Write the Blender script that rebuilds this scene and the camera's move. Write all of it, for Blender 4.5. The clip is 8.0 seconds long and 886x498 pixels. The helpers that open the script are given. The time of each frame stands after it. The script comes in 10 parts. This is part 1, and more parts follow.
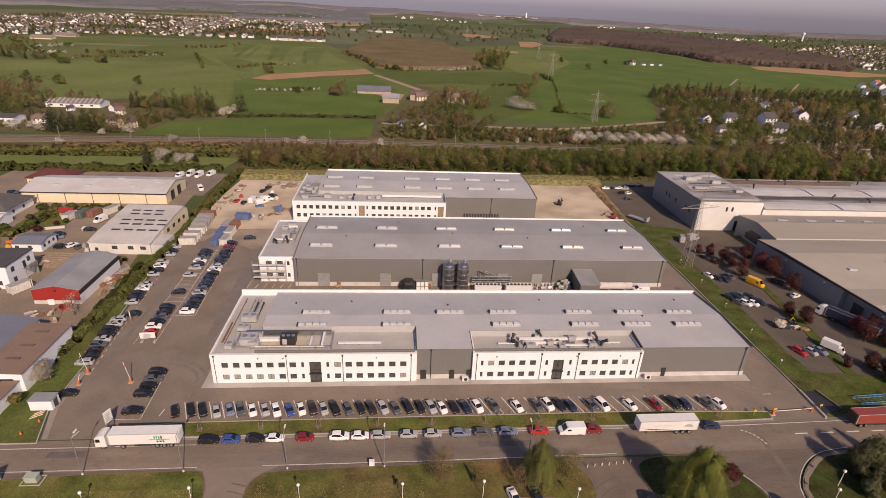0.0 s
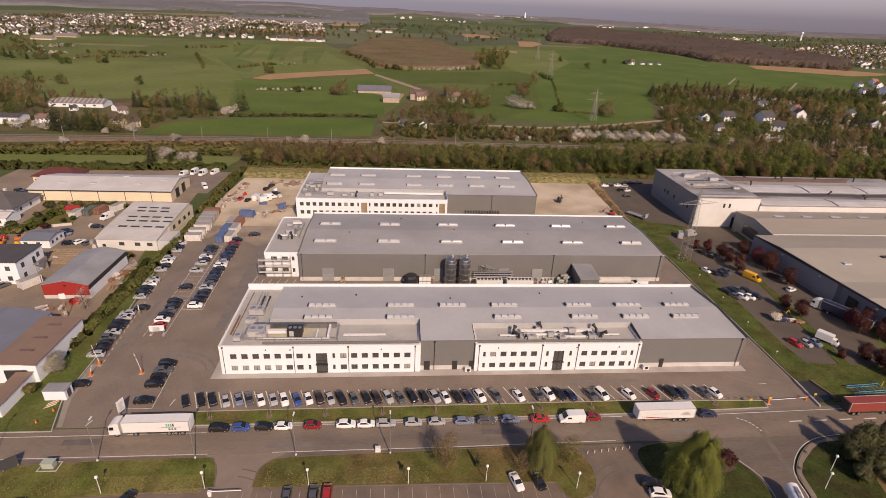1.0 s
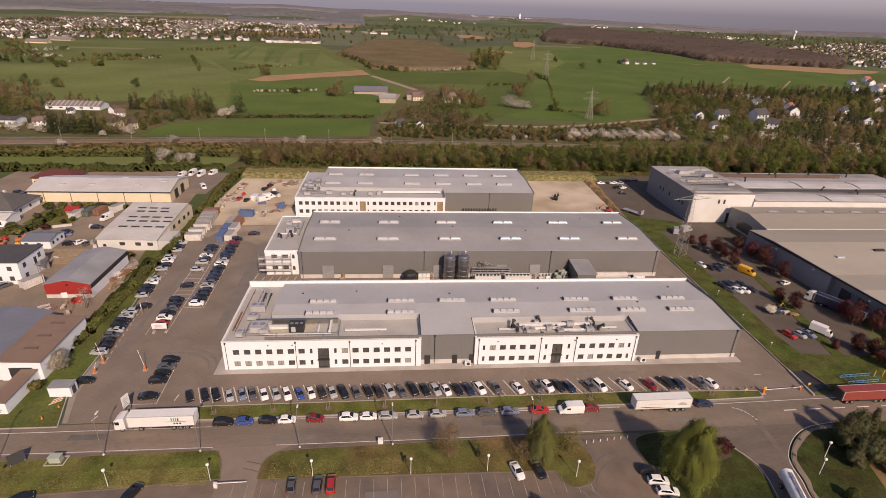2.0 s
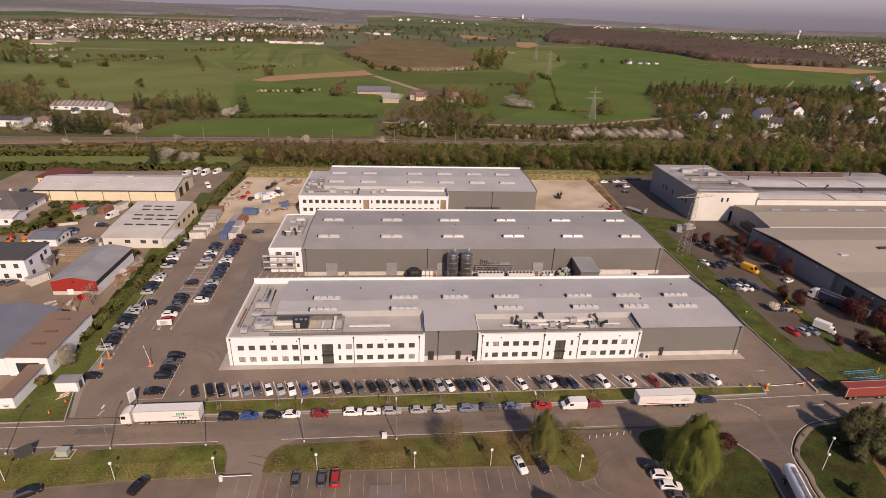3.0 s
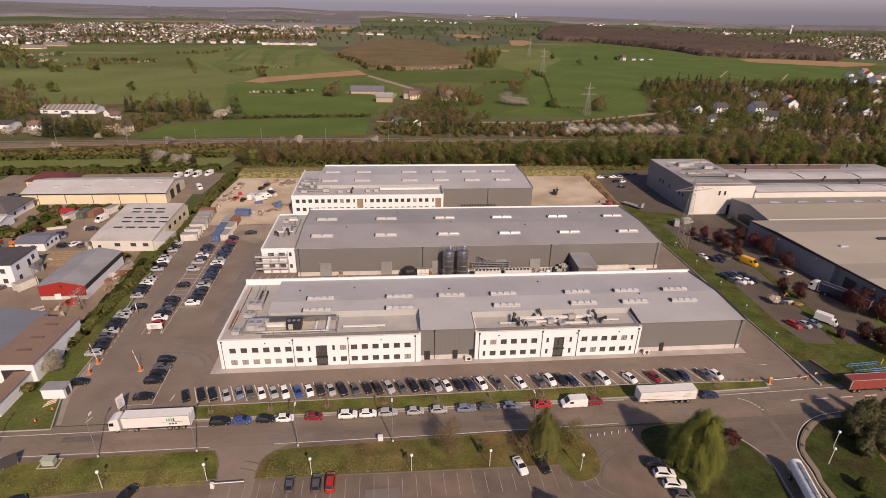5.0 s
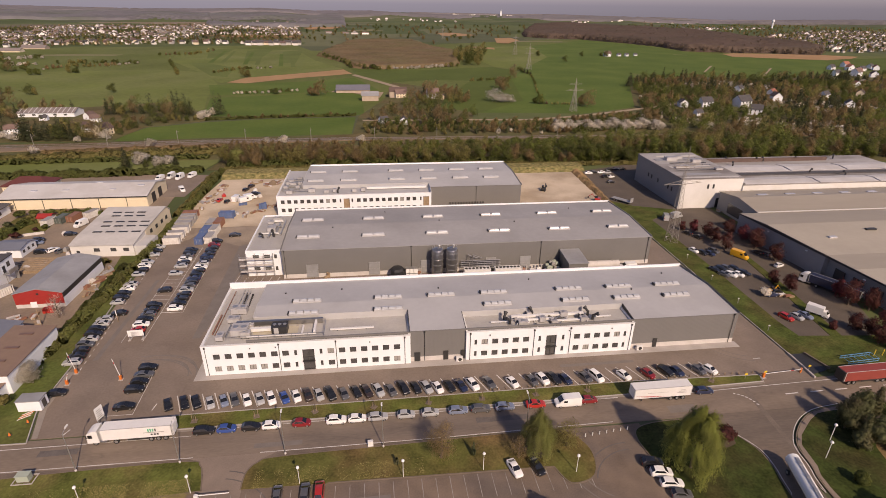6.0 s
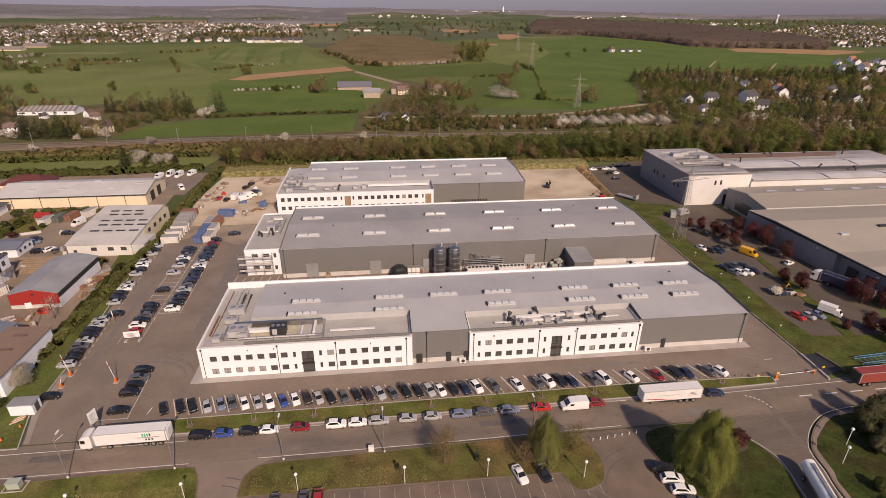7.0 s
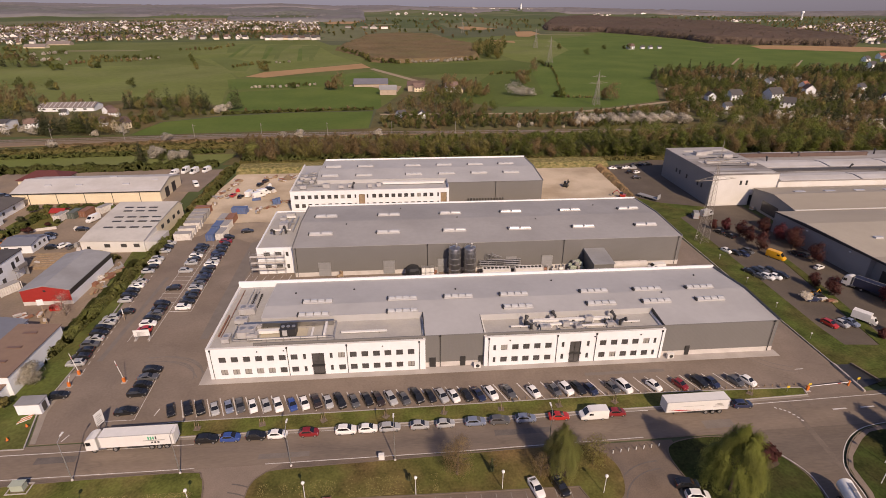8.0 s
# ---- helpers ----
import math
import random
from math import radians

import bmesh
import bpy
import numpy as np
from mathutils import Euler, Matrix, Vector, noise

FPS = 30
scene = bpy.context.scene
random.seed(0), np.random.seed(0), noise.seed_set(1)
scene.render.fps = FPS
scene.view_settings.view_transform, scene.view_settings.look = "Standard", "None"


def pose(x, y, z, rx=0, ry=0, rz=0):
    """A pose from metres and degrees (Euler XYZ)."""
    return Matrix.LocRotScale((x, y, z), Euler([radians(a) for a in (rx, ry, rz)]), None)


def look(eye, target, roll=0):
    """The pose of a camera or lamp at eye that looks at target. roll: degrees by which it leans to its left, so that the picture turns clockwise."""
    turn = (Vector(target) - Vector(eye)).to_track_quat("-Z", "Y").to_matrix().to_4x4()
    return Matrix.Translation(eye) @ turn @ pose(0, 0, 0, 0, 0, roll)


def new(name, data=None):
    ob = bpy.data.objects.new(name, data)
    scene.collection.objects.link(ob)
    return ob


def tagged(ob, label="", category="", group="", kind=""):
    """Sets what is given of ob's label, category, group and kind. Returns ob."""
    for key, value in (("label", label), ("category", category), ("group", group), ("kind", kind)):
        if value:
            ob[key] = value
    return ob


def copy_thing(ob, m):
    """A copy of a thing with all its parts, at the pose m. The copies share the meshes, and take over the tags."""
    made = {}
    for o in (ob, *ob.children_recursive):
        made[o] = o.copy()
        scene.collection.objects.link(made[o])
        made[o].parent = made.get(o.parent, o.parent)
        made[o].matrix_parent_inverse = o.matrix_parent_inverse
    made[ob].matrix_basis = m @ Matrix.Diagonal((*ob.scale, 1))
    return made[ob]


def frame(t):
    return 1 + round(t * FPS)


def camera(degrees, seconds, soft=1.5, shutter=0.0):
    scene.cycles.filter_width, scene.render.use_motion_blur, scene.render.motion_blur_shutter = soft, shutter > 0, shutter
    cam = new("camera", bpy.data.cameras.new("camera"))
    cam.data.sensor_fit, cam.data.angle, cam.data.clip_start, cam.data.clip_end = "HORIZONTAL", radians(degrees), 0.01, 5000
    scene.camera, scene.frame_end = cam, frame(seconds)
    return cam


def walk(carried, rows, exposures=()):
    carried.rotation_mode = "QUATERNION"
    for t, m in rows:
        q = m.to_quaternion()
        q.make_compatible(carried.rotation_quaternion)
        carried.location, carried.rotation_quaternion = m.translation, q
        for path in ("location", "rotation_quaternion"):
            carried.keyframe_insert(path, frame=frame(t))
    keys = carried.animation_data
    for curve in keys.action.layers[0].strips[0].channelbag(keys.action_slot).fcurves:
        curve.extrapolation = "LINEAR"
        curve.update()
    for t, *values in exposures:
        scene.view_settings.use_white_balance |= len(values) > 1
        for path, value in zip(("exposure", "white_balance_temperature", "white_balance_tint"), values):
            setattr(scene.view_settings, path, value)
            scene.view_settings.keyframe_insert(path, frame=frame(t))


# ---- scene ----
cam = camera(79.7, 8.0, soft=0.7)
PATH = [
    (0, (-7.797, -0.045, 80.362), (-7.632, 1.762, 79.522), 2.7),
    (0.5, (-8.396, -1.777, 80.336), (-8.239, 0.031, 79.496), 2.7),
    (1, (-8.851, -3.282, 80.246), (-8.684, -1.475, 79.406), 2.6),
    (2.5, (-9.745, -6.044, 79.383), (-9.565, -4.235, 78.549), 2.2),
    (3, (-9.77, -6.333, 79.062), (-9.602, -4.523, 78.228), 2.1),
    (3.5, (-9.639, -6.258, 78.695), (-9.475, -4.447, 77.862), 1.9),
    (4, (-9.462, -5.905, 78.332), (-9.283, -4.096, 77.499), 1.6),
    (4.5, (-9.272, -5.246, 77.951), (-9.101, -3.436, 77.117), 1.4),
    (6, (-8.526, -1.912, 76.204), (-8.308, -0.108, 75.367), 0.7),
    (6.5, (-8.3, -0.473, 75.699), (-8.071, 1.326, 74.856), 0.5),
    (7, (-8.069, 1.138, 75.102), (-7.862, 2.939, 74.256), 0.4),
    (7.5, (-7.836, 2.934, 74.508), (-7.673, 4.737, 73.659), 0.3),
    (8, (-7.622, 4.913, 74.002), (-7.472, 6.716, 73.149), 0.2),
]
walk(cam, [(t, look(eye, target, roll)) for t, eye, target, roll in PATH], [(0.0, 0.23, 8850, 20), (8.0, 0.23, 8850, 20)])
# ---- world, sun, exposure ----
TO_SUN = Vector((0.32 * math.cos(radians(36)), -0.947 * math.cos(radians(36)), math.sin(radians(36))))
world = bpy.data.worlds.new("world")
scene.world = world
world.use_nodes = True
sky = world.node_tree.nodes.new("ShaderNodeTexSky")
sky.sky_type, sky.sun_disc = "NISHITA", False
sky.sun_elevation, sky.sun_rotation = radians(36), math.atan2(TO_SUN.x, TO_SUN.y)
sky.air_density, sky.dust_density, sky.ozone_density = 1.0, 1.15, 5.0
veil = world.node_tree.nodes.new("ShaderNodeMix")
veil.data_type, veil.blend_type = "RGBA", "MULTIPLY"
veil.inputs["Factor"].default_value = 1.0
# spring haze: lilac-grey low over the horizon, clearer above
way = world.node_tree.nodes.new("ShaderNodeTexCoord")
height = world.node_tree.nodes.new("ShaderNodeSeparateXYZ")
haze = world.node_tree.nodes.new("ShaderNodeValToRGB")
haze.color_ramp.elements[0].position, haze.color_ramp.elements[0].color = 0.0, (0.92, 0.865, 1.28, 1)
haze.color_ramp.elements[1].position, haze.color_ramp.elements[1].color = 0.3, (0.94, 0.885, 1.06, 1)
world.node_tree.links.new(way.outputs["Generated"], height.inputs[0])
world.node_tree.links.new(height.outputs["Z"], haze.inputs[0])
world.node_tree.links.new(haze.outputs[0], veil.inputs["B"])
world.node_tree.links.new(sky.outputs[0], veil.inputs["A"])
world.node_tree.links.new(veil.outputs["Result"], world.node_tree.nodes["Background"].inputs[0])
world.node_tree.nodes["Background"].inputs[1].default_value = 0.104
sun = new("sun", bpy.data.lights.new("sun", "SUN"))
sun.data.energy, sun.data.angle, sun.data.color = 3.4, radians(0.5), (1.0, 0.945, 0.875)
sun.matrix_basis = look(TO_SUN * 300, (0, 0, 0))

# ---- materials ----
def material(name, base, rough=0.8, metal=0.0, vary=0.25, scale=0.6, fine=8.0, bump=0.0, stain=None, stain_amount=0.0,
             stain_scale=0.08, local=False, island=0.0, each=0.0, spec=0.5, stretch=None, cracks=0.0):
    """A surface with variation at two scales, an optional stain colour, and relief; lengths are in metres."""
    m = bpy.data.materials.new(name)
    m.use_nodes = True
    nt = m.node_tree
    b = nt.nodes["Principled BSDF"]
    b.inputs["Roughness"].default_value, b.inputs["Metallic"].default_value = rough, metal
    b.inputs["Specular IOR Level"].default_value = spec
    L = nt.links.new
    if local:
        co = nt.nodes.new("ShaderNodeTexCoord").outputs["Object"]
    else:
        co = nt.nodes.new("ShaderNodeNewGeometry").outputs["Position"]
    if stretch:
        mp = nt.nodes.new("ShaderNodeVectorMath")
        mp.operation = "MULTIPLY"
        mp.inputs[1].default_value = stretch
        L(co, mp.inputs[0])
        co = mp.outputs[0]

    def noise_tex(sc, detail):
        n = nt.nodes.new("ShaderNodeTexNoise")
        n.inputs["Scale"].default_value, n.inputs["Detail"].default_value = sc, detail
        L(co, n.inputs["Vector"])
        return n.outputs["Fac"]

    def calc(op, a, c):
        n = nt.nodes.new("ShaderNodeMath")
        n.operation = op
        for k, v in ((0, a), (1, c)):
            if isinstance(v, (int, float)):
                n.inputs[k].default_value = v
            else:
                L(v, n.inputs[k])
        return n.outputs[0]

    big, small = noise_tex(scale, 4), noise_tex(fine, 3)
    amount = calc("ADD", calc("MULTIPLY", big, 1.2), calc("MULTIPLY", small, 0.8))
    value = calc("ADD", calc("MULTIPLY", calc("SUBTRACT", amount, 1.0), vary * 2), 1.0)
    if cracks:
        warp = nt.nodes.new("ShaderNodeTexNoise")
        warp.inputs["Scale"].default_value, warp.inputs["Detail"].default_value = 0.35, 4
        L(co, warp.inputs["Vector"])
        mixv = nt.nodes.new("ShaderNodeVectorMath")
        mixv.operation = "MULTIPLY_ADD"
        mixv.inputs[1].default_value = (5, 5, 0)
        L(warp.outputs["Color"], mixv.inputs[0])
        L(co, mixv.inputs[2])
        cell = nt.nodes.new("ShaderNodeTexVoronoi")
        cell.feature = "DISTANCE_TO_EDGE"
        cell.inputs["Scale"].default_value = 0.085
        L(mixv.outputs[0], cell.inputs["Vector"])
        line = nt.nodes.new("ShaderNodeMapRange")
        line.inputs["From Max"].default_value = 0.012
        line.inputs["To Min"].default_value = 1.0 - cracks
        L(cell.outputs["Distance"], line.inputs["Value"])
        value = calc("MULTIPLY", value, line.outputs[0])
    if island:
        rnd = nt.nodes.new("ShaderNodeNewGeometry").outputs["Random Per Island"]
        value = calc("MULTIPLY", value, calc("ADD", calc("MULTIPLY", rnd, island * 2), 1.0 - island))
    if each:
        rnd = nt.nodes.new("ShaderNodeObjectInfo").outputs["Random"]
        value = calc("MULTIPLY", value, calc("ADD", calc("MULTIPLY", rnd, each * 2), 1.0 - each))
    col = nt.nodes.new("ShaderNodeMix")
    col.data_type, col.blend_type = "RGBA", "MIX"
    col.inputs["A"].default_value = (*base, 1)
    col.inputs["B"].default_value = (*(stain or base), 1)
    if stain:
        st = noise_tex(stain_scale, 5)
        ramp = nt.nodes.new("ShaderNodeMapRange")
        ramp.inputs["From Min"].default_value, ramp.inputs["From Max"].default_value = 0.42, 0.66
        ramp.inputs["To Max"].default_value = stain_amount
        L(st, ramp.inputs["Value"])
        L(ramp.outputs[0], col.inputs["Factor"])
    else:
        col.inputs["Factor"].default_value = 0
    tint = nt.nodes.new("ShaderNodeVectorMath")
    tint.operation = "SCALE"
    L(col.outputs["Result"], tint.inputs[0])
    L(value, tint.inputs["Scale"])
    L(tint.outputs[0], b.inputs["Base Color"])
    if bump:
        bp = nt.nodes.new("ShaderNodeBump")
        bp.inputs["Strength"].default_value, bp.inputs["Distance"].default_value = 0.6, bump
        L(small, bp.inputs["Height"])
        L(bp.outputs[0], b.inputs["Normal"])
    return m


def ribbed(name, base, pitch, rough=0.5, along="X", vary=0.08, spec=0.4):
    """Profiled sheet: upright ribs with the given pitch along one axis."""
    m = material(name, base, rough, 0.0, vary, 0.15, 3.0, spec=spec)
    nt = m.node_tree
    geo = nt.nodes.new("ShaderNodeNewGeometry")
    w = nt.nodes.new("ShaderNodeTexWave")
    w.wave_type, w.bands_direction, w.wave_profile = "BANDS", along, "SIN"
    w.inputs["Scale"].default_value = 0.314 / pitch
    nt.links.new(geo.outputs["Position"], w.inputs["Vector"])
    bp = nt.nodes.new("ShaderNodeBump")
    bp.inputs["Strength"].default_value, bp.inputs["Distance"].default_value = 0.18, 0.05
    nt.links.new(w.outputs["Fac"], bp.inputs["Height"])
    nt.links.new(bp.outputs[0], nt.nodes["Principled BSDF"].inputs["Normal"])
    return m


def leafy(name, base, other, vary=0.16, glow=0.5):
    """Leaves: two tones from leaf to leaf, some light through them."""
    m = material(name, base, 0.7, 0.0, 0.2, 0.2, 2.0, stain=other, stain_amount=0.9, stain_scale=0.25, island=vary, each=0.18, spec=0.2)
    nt = m.node_tree
    b = nt.nodes["Principled BSDF"]
    tr = nt.nodes.new("ShaderNodeBsdfTranslucent")
    mix = nt.nodes.new("ShaderNodeMixShader")
    mix.inputs[0].default_value = glow
    nt.links.new(b.inputs["Base Color"].links[0].from_socket, tr.inputs[0])
    nt.links.new(b.outputs[0], mix.inputs[1])
    nt.links.new(tr.outputs[0], mix.inputs[2])
    nt.links.new(mix.outputs[0], nt.nodes["Material Output"].inputs[0])
    return m


M = {}
M["asphalt"] = material("asphalt", (0.186, 0.142, 0.111), 0.9, vary=0.28, scale=0.12, fine=2.0, bump=0.01, stain=(0.218, 0.172, 0.138), stain_amount=0.7, stain_scale=0.05, cracks=0.1)
M["road"] = material("road_asphalt", (0.19, 0.145, 0.11), 0.9, vary=0.3, scale=0.3, fine=3.0, bump=0.01, stain=(0.135, 0.108, 0.09), stain_amount=0.8, stain_scale=0.06, stretch=(0.25, 1, 1), cracks=0.12)
M["side_road"] = material("side_road_asphalt", (0.152, 0.116, 0.088), 0.9, vary=0.3, scale=0.3, fine=3.0, bump=0.01, stain=(0.112, 0.09, 0.075), stain_amount=0.8, stain_scale=0.06, stretch=(0.25, 1, 1), cracks=0.12)
M["drive"] = material("worn_drive_asphalt", (0.225, 0.172, 0.135), 0.92, vary=0.25, scale=0.25, fine=4.0, bump=0.01, stain=(0.18, 0.14, 0.11), stain_amount=0.7, stain_scale=0.1)
M["parking"] = material("old_parking_asphalt", (0.168, 0.122, 0.09), 0.92, vary=0.34, scale=0.25, fine=4.0, bump=0.01, stain=(0.12, 0.095, 0.08), stain_amount=0.8, stain_scale=0.09)
M["concrete"] = material("concrete", (0.40, 0.36, 0.33), 0.85, vary=0.12, scale=0.3, fine=3.0, bump=0.01, stain=(0.30, 0.27, 0.24), stain_amount=0.6, stain_scale=0.2)
M["walk"] = material("worn_footway_concrete", (0.27, 0.23, 0.195), 0.88, vary=0.14, scale=0.4, fine=3.0, stain=(0.21, 0.175, 0.145), stain_amount=0.6, stain_scale=0.3)
M["kerb"] = material("kerb_concrete", (0.36, 0.33, 0.30), 0.85, vary=0.15, scale=0.5, fine=4.0)
M["paint"] = material("road_paint", (0.62, 0.59, 0.56), 0.7, vary=0.2, scale=0.7, fine=6.0, stain=(0.33, 0.30, 0.27), stain_amount=0.7, stain_scale=0.5)
M["faint_paint"] = material("worn_road_paint", (0.32, 0.295, 0.27), 0.8, vary=0.3, scale=0.7, fine=6.0, stain=(0.16, 0.135, 0.115), stain_amount=0.9, stain_scale=0.6)
M["yellow_paint"] = material("yellow_paint", (0.65, 0.45, 0.05), 0.6, vary=0.1)
M["grass"] = material("lawn", (0.096, 0.108, 0.028), 0.95, vary=0.7, scale=0.22, fine=2.2, bump=0.05, stain=(0.165, 0.125, 0.05), stain_amount=0.8, stain_scale=0.12, spec=0.1)
M["dry_grass"] = material("dry_lawn", (0.094, 0.094, 0.028), 0.95, vary=0.7, scale=0.22, fine=2.2, bump=0.05, stain=(0.155, 0.10, 0.045), stain_amount=0.95, stain_scale=0.075, spec=0.1)
M["verge"] = material("rough_grass", (0.085, 0.106, 0.03), 0.95, vary=0.6, scale=0.1, fine=1.5, bump=0.08, stain=(0.13, 0.12, 0.042), stain_amount=0.7, stain_scale=0.09, spec=0.1)
# a deeper green than the rough verge grass
M["bank_grass"] = material("dark_bank_grass", (0.066, 0.086, 0.022), 0.95, vary=0.7, scale=0.25, fine=2.0, bump=0.08, stain=(0.09, 0.075, 0.028), stain_amount=0.7, stain_scale=0.12, spec=0.1)
# tree shade is put into this grass colour, so it is far darker
M["corner_grass"] = material("shade_dark_lawn", (0.038, 0.052, 0.014), 0.95, vary=0.7, scale=0.25, fine=2.0, bump=0.08, stain=(0.059, 0.048, 0.02), stain_amount=0.7, stain_scale=0.12, spec=0.1)
M["earth_bed"] = material("dark_garden_earth", (0.075, 0.052, 0.035), 0.95, vary=0.4, scale=0.5, fine=4.0, bump=0.04)
# darker than the other asphalts of the site
M["lot"] = material("dark_lot_asphalt", (0.09, 0.07, 0.053), 0.9, vary=0.28, scale=0.15, fine=2.0, bump=0.01, stain=(0.112, 0.088, 0.067), stain_amount=0.7, stain_scale=0.06)
M["meadow"] = material("meadow", (0.109, 0.131, 0.039), 0.95, vary=0.3, scale=0.012, fine=0.15, stain=(0.115, 0.125, 0.048), stain_amount=0.9, stain_scale=0.006, spec=0.1)
M["land"] = material("field_patchwork_land", (0.09, 0.108, 0.038), 0.95, vary=0.22, scale=0.008, fine=0.1, spec=0.1)


def patchwork(m):
    """Far fields too small to tell apart: cells of crop, pasture, stubble and bare soil."""
    nt = m.node_tree
    geo = nt.nodes.new("ShaderNodeNewGeometry")
    wide = nt.nodes.new("ShaderNodeVectorMath")
    wide.operation = "MULTIPLY"
    wide.inputs[1].default_value = (0.0028, 0.0042, 0)
    cell = nt.nodes.new("ShaderNodeTexVoronoi")
    cell.distance, cell.inputs["Scale"].default_value = "MANHATTAN", 1.0
    ramp = nt.nodes.new("ShaderNodeValToRGB")
    ramp.color_ramp.interpolation = "CONSTANT"
    tones = ((0.0, (0.075, 0.095, 0.04)), (0.3, (0.098, 0.115, 0.048)), (0.55, (0.125, 0.13, 0.07)), (0.72, (0.088, 0.098, 0.055)), (0.92, (0.14, 0.122, 0.085)), (0.975, (0.21, 0.165, 0.115)))
    for k, (at, rgb) in enumerate(tones):
        e = ramp.color_ramp.elements[k] if k < 2 else ramp.color_ramp.elements.new(at)
        e.position, e.color = at, (*rgb, 1)
    one = nt.nodes.new("ShaderNodeSeparateColor")
    nt.links.new(geo.outputs["Position"], wide.inputs[0])
    nt.links.new(wide.outputs[0], cell.inputs["Vector"])
    nt.links.new(cell.outputs["Color"], one.inputs[0])
    nt.links.new(one.outputs[0], ramp.inputs[0])
    mix = next(n for n in nt.nodes if n.bl_idname == "ShaderNodeMix")
    for link in list(mix.inputs["A"].links):
        nt.links.remove(link)
    nt.links.new(ramp.outputs[0], mix.inputs["A"])


patchwork(M["land"])
M["field_a"] = material("young_crop", (0.08, 0.122, 0.028), 0.95, vary=0.22, scale=0.02, fine=0.3, stain=(0.098, 0.128, 0.033), stain_amount=0.7, stain_scale=0.02, spec=0.1)
M["field_b"] = material("pasture", (0.125, 0.15, 0.044), 0.95, vary=0.25, scale=0.015, fine=0.2, stain=(0.155, 0.168, 0.066), stain_amount=0.8, stain_scale=0.01, spec=0.1)
M["field_s"] = material("meadow_strip", (0.106, 0.132, 0.041), 0.95, vary=0.22, scale=0.02, fine=0.3, spec=0.1)
M["track"] = material("sandy_farm_track", (0.31, 0.235, 0.155), 0.95, vary=0.2, scale=0.1, fine=1.0, stain=(0.22, 0.17, 0.11), stain_amount=0.7, stain_scale=0.1)
M["field_c"] = material("dark_crop", (0.08, 0.106, 0.028), 0.95, vary=0.2, scale=0.02, fine=0.2, spec=0.1)
M["stubble"] = material("pale_stubble", (0.20, 0.178, 0.105), 0.95, vary=0.2, scale=0.015, fine=0.2, stain=(0.15, 0.155, 0.075), stain_amount=0.8, stain_scale=0.006, spec=0.1)
M["soil"] = material("ploughed_soil", (0.33, 0.205, 0.11), 0.95, vary=0.18, scale=0.03, fine=0.4, spec=0.1)
M["scrub"] = material("scrub_ground", (0.095, 0.092, 0.042), 0.95, vary=0.5, scale=0.06, fine=0.8, stain=(0.14, 0.10, 0.05), stain_amount=0.8, stain_scale=0.04, spec=0.1)
M["sand"] = material("sandy_hardcore", (0.52, 0.42, 0.31), 0.95, vary=0.2, scale=0.08, fine=1.5, bump=0.04, stain=(0.33, 0.25, 0.17), stain_amount=0.8, stain_scale=0.06)
M["yard"] = material("dirt_yard", (0.24, 0.18, 0.13), 0.95, vary=0.3, scale=0.1, fine=1.5, bump=0.04, stain=(0.17, 0.135, 0.105), stain_amount=0.9, stain_scale=0.06)
M["curtain_red"] = material("faded_red_curtain", (0.25, 0.045, 0.034), 0.6, vary=0.12, scale=0.6, local=True)
M["worn_sheet"] = material("weathered_sheet_roof", (0.46, 0.438, 0.41), 0.75, vary=0.12, scale=0.15, fine=1.0, stain=(0.37, 0.348, 0.32), stain_amount=0.7, stain_scale=0.12)
M["maroon_roof"] = material("maroon_roof_sheet", (0.11, 0.03, 0.026), 0.7, vary=0.15, scale=0.3, fine=2.0)
M["plant_white"] = material("aged_white_render", (0.62, 0.598, 0.565), 0.8, vary=0.07, scale=0.2, fine=2.0, stain=(0.52, 0.49, 0.44), stain_amount=0.5, stain_scale=0.15)
M["village_wall"] = material("village_render", (0.56, 0.525, 0.49), 0.85, vary=0.1, scale=0.3, each=0.45)
M["far_wall"] = material("far_house_render", (0.58, 0.54, 0.51), 0.85, vary=0.1, scale=0.3, island=0.6)
M["far_tile"] = material("far_tiled_roofs", (0.17, 0.12, 0.10), 0.85, vary=0.15, scale=0.3, island=0.4)
M["far_slate"] = material("far_slate_roofs", (0.13, 0.118, 0.115), 0.85, vary=0.15, scale=0.3, island=0.4)
M["shed_roof"] = material("brown_grey_corrugated_roof", (0.20, 0.165, 0.15), 0.75, vary=0.15, scale=0.3, fine=2.0)
M["barn_roof"] = material("blue_grey_barn_roof", (0.13, 0.13, 0.155), 0.7, vary=0.12, scale=0.3, fine=2.0)
M["stone_barn"] = material("old_stone_render", (0.40, 0.32, 0.25), 0.9, vary=0.15, scale=0.4, fine=3.0)
M["dust"] = material("sandy_dust_on_asphalt", (0.30, 0.235, 0.175), 0.95, vary=0.3, scale=0.12, fine=1.5, stain=(0.19, 0.148, 0.115), stain_amount=0.9, stain_scale=0.1)
M["dry_bank"] = material("dry_grass_bank", (0.25, 0.205, 0.09), 0.95, vary=0.7, scale=0.7, fine=3.5, bump=0.1, stain=(0.1, 0.105, 0.04), stain_amount=0.95, stain_scale=0.55, spec=0.1)
M["tyre_dark"] = material("tyre_blackened_asphalt", (0.118, 0.10, 0.089), 0.9, vary=0.3, scale=0.5, fine=3.0)
M["dry_earth"] = material("dry_brown_grass", (0.21, 0.135, 0.068), 0.95, vary=0.4, scale=0.3, fine=2.0, bump=0.06, stain=(0.11, 0.09, 0.036), stain_amount=0.8, stain_scale=0.2, spec=0.1)
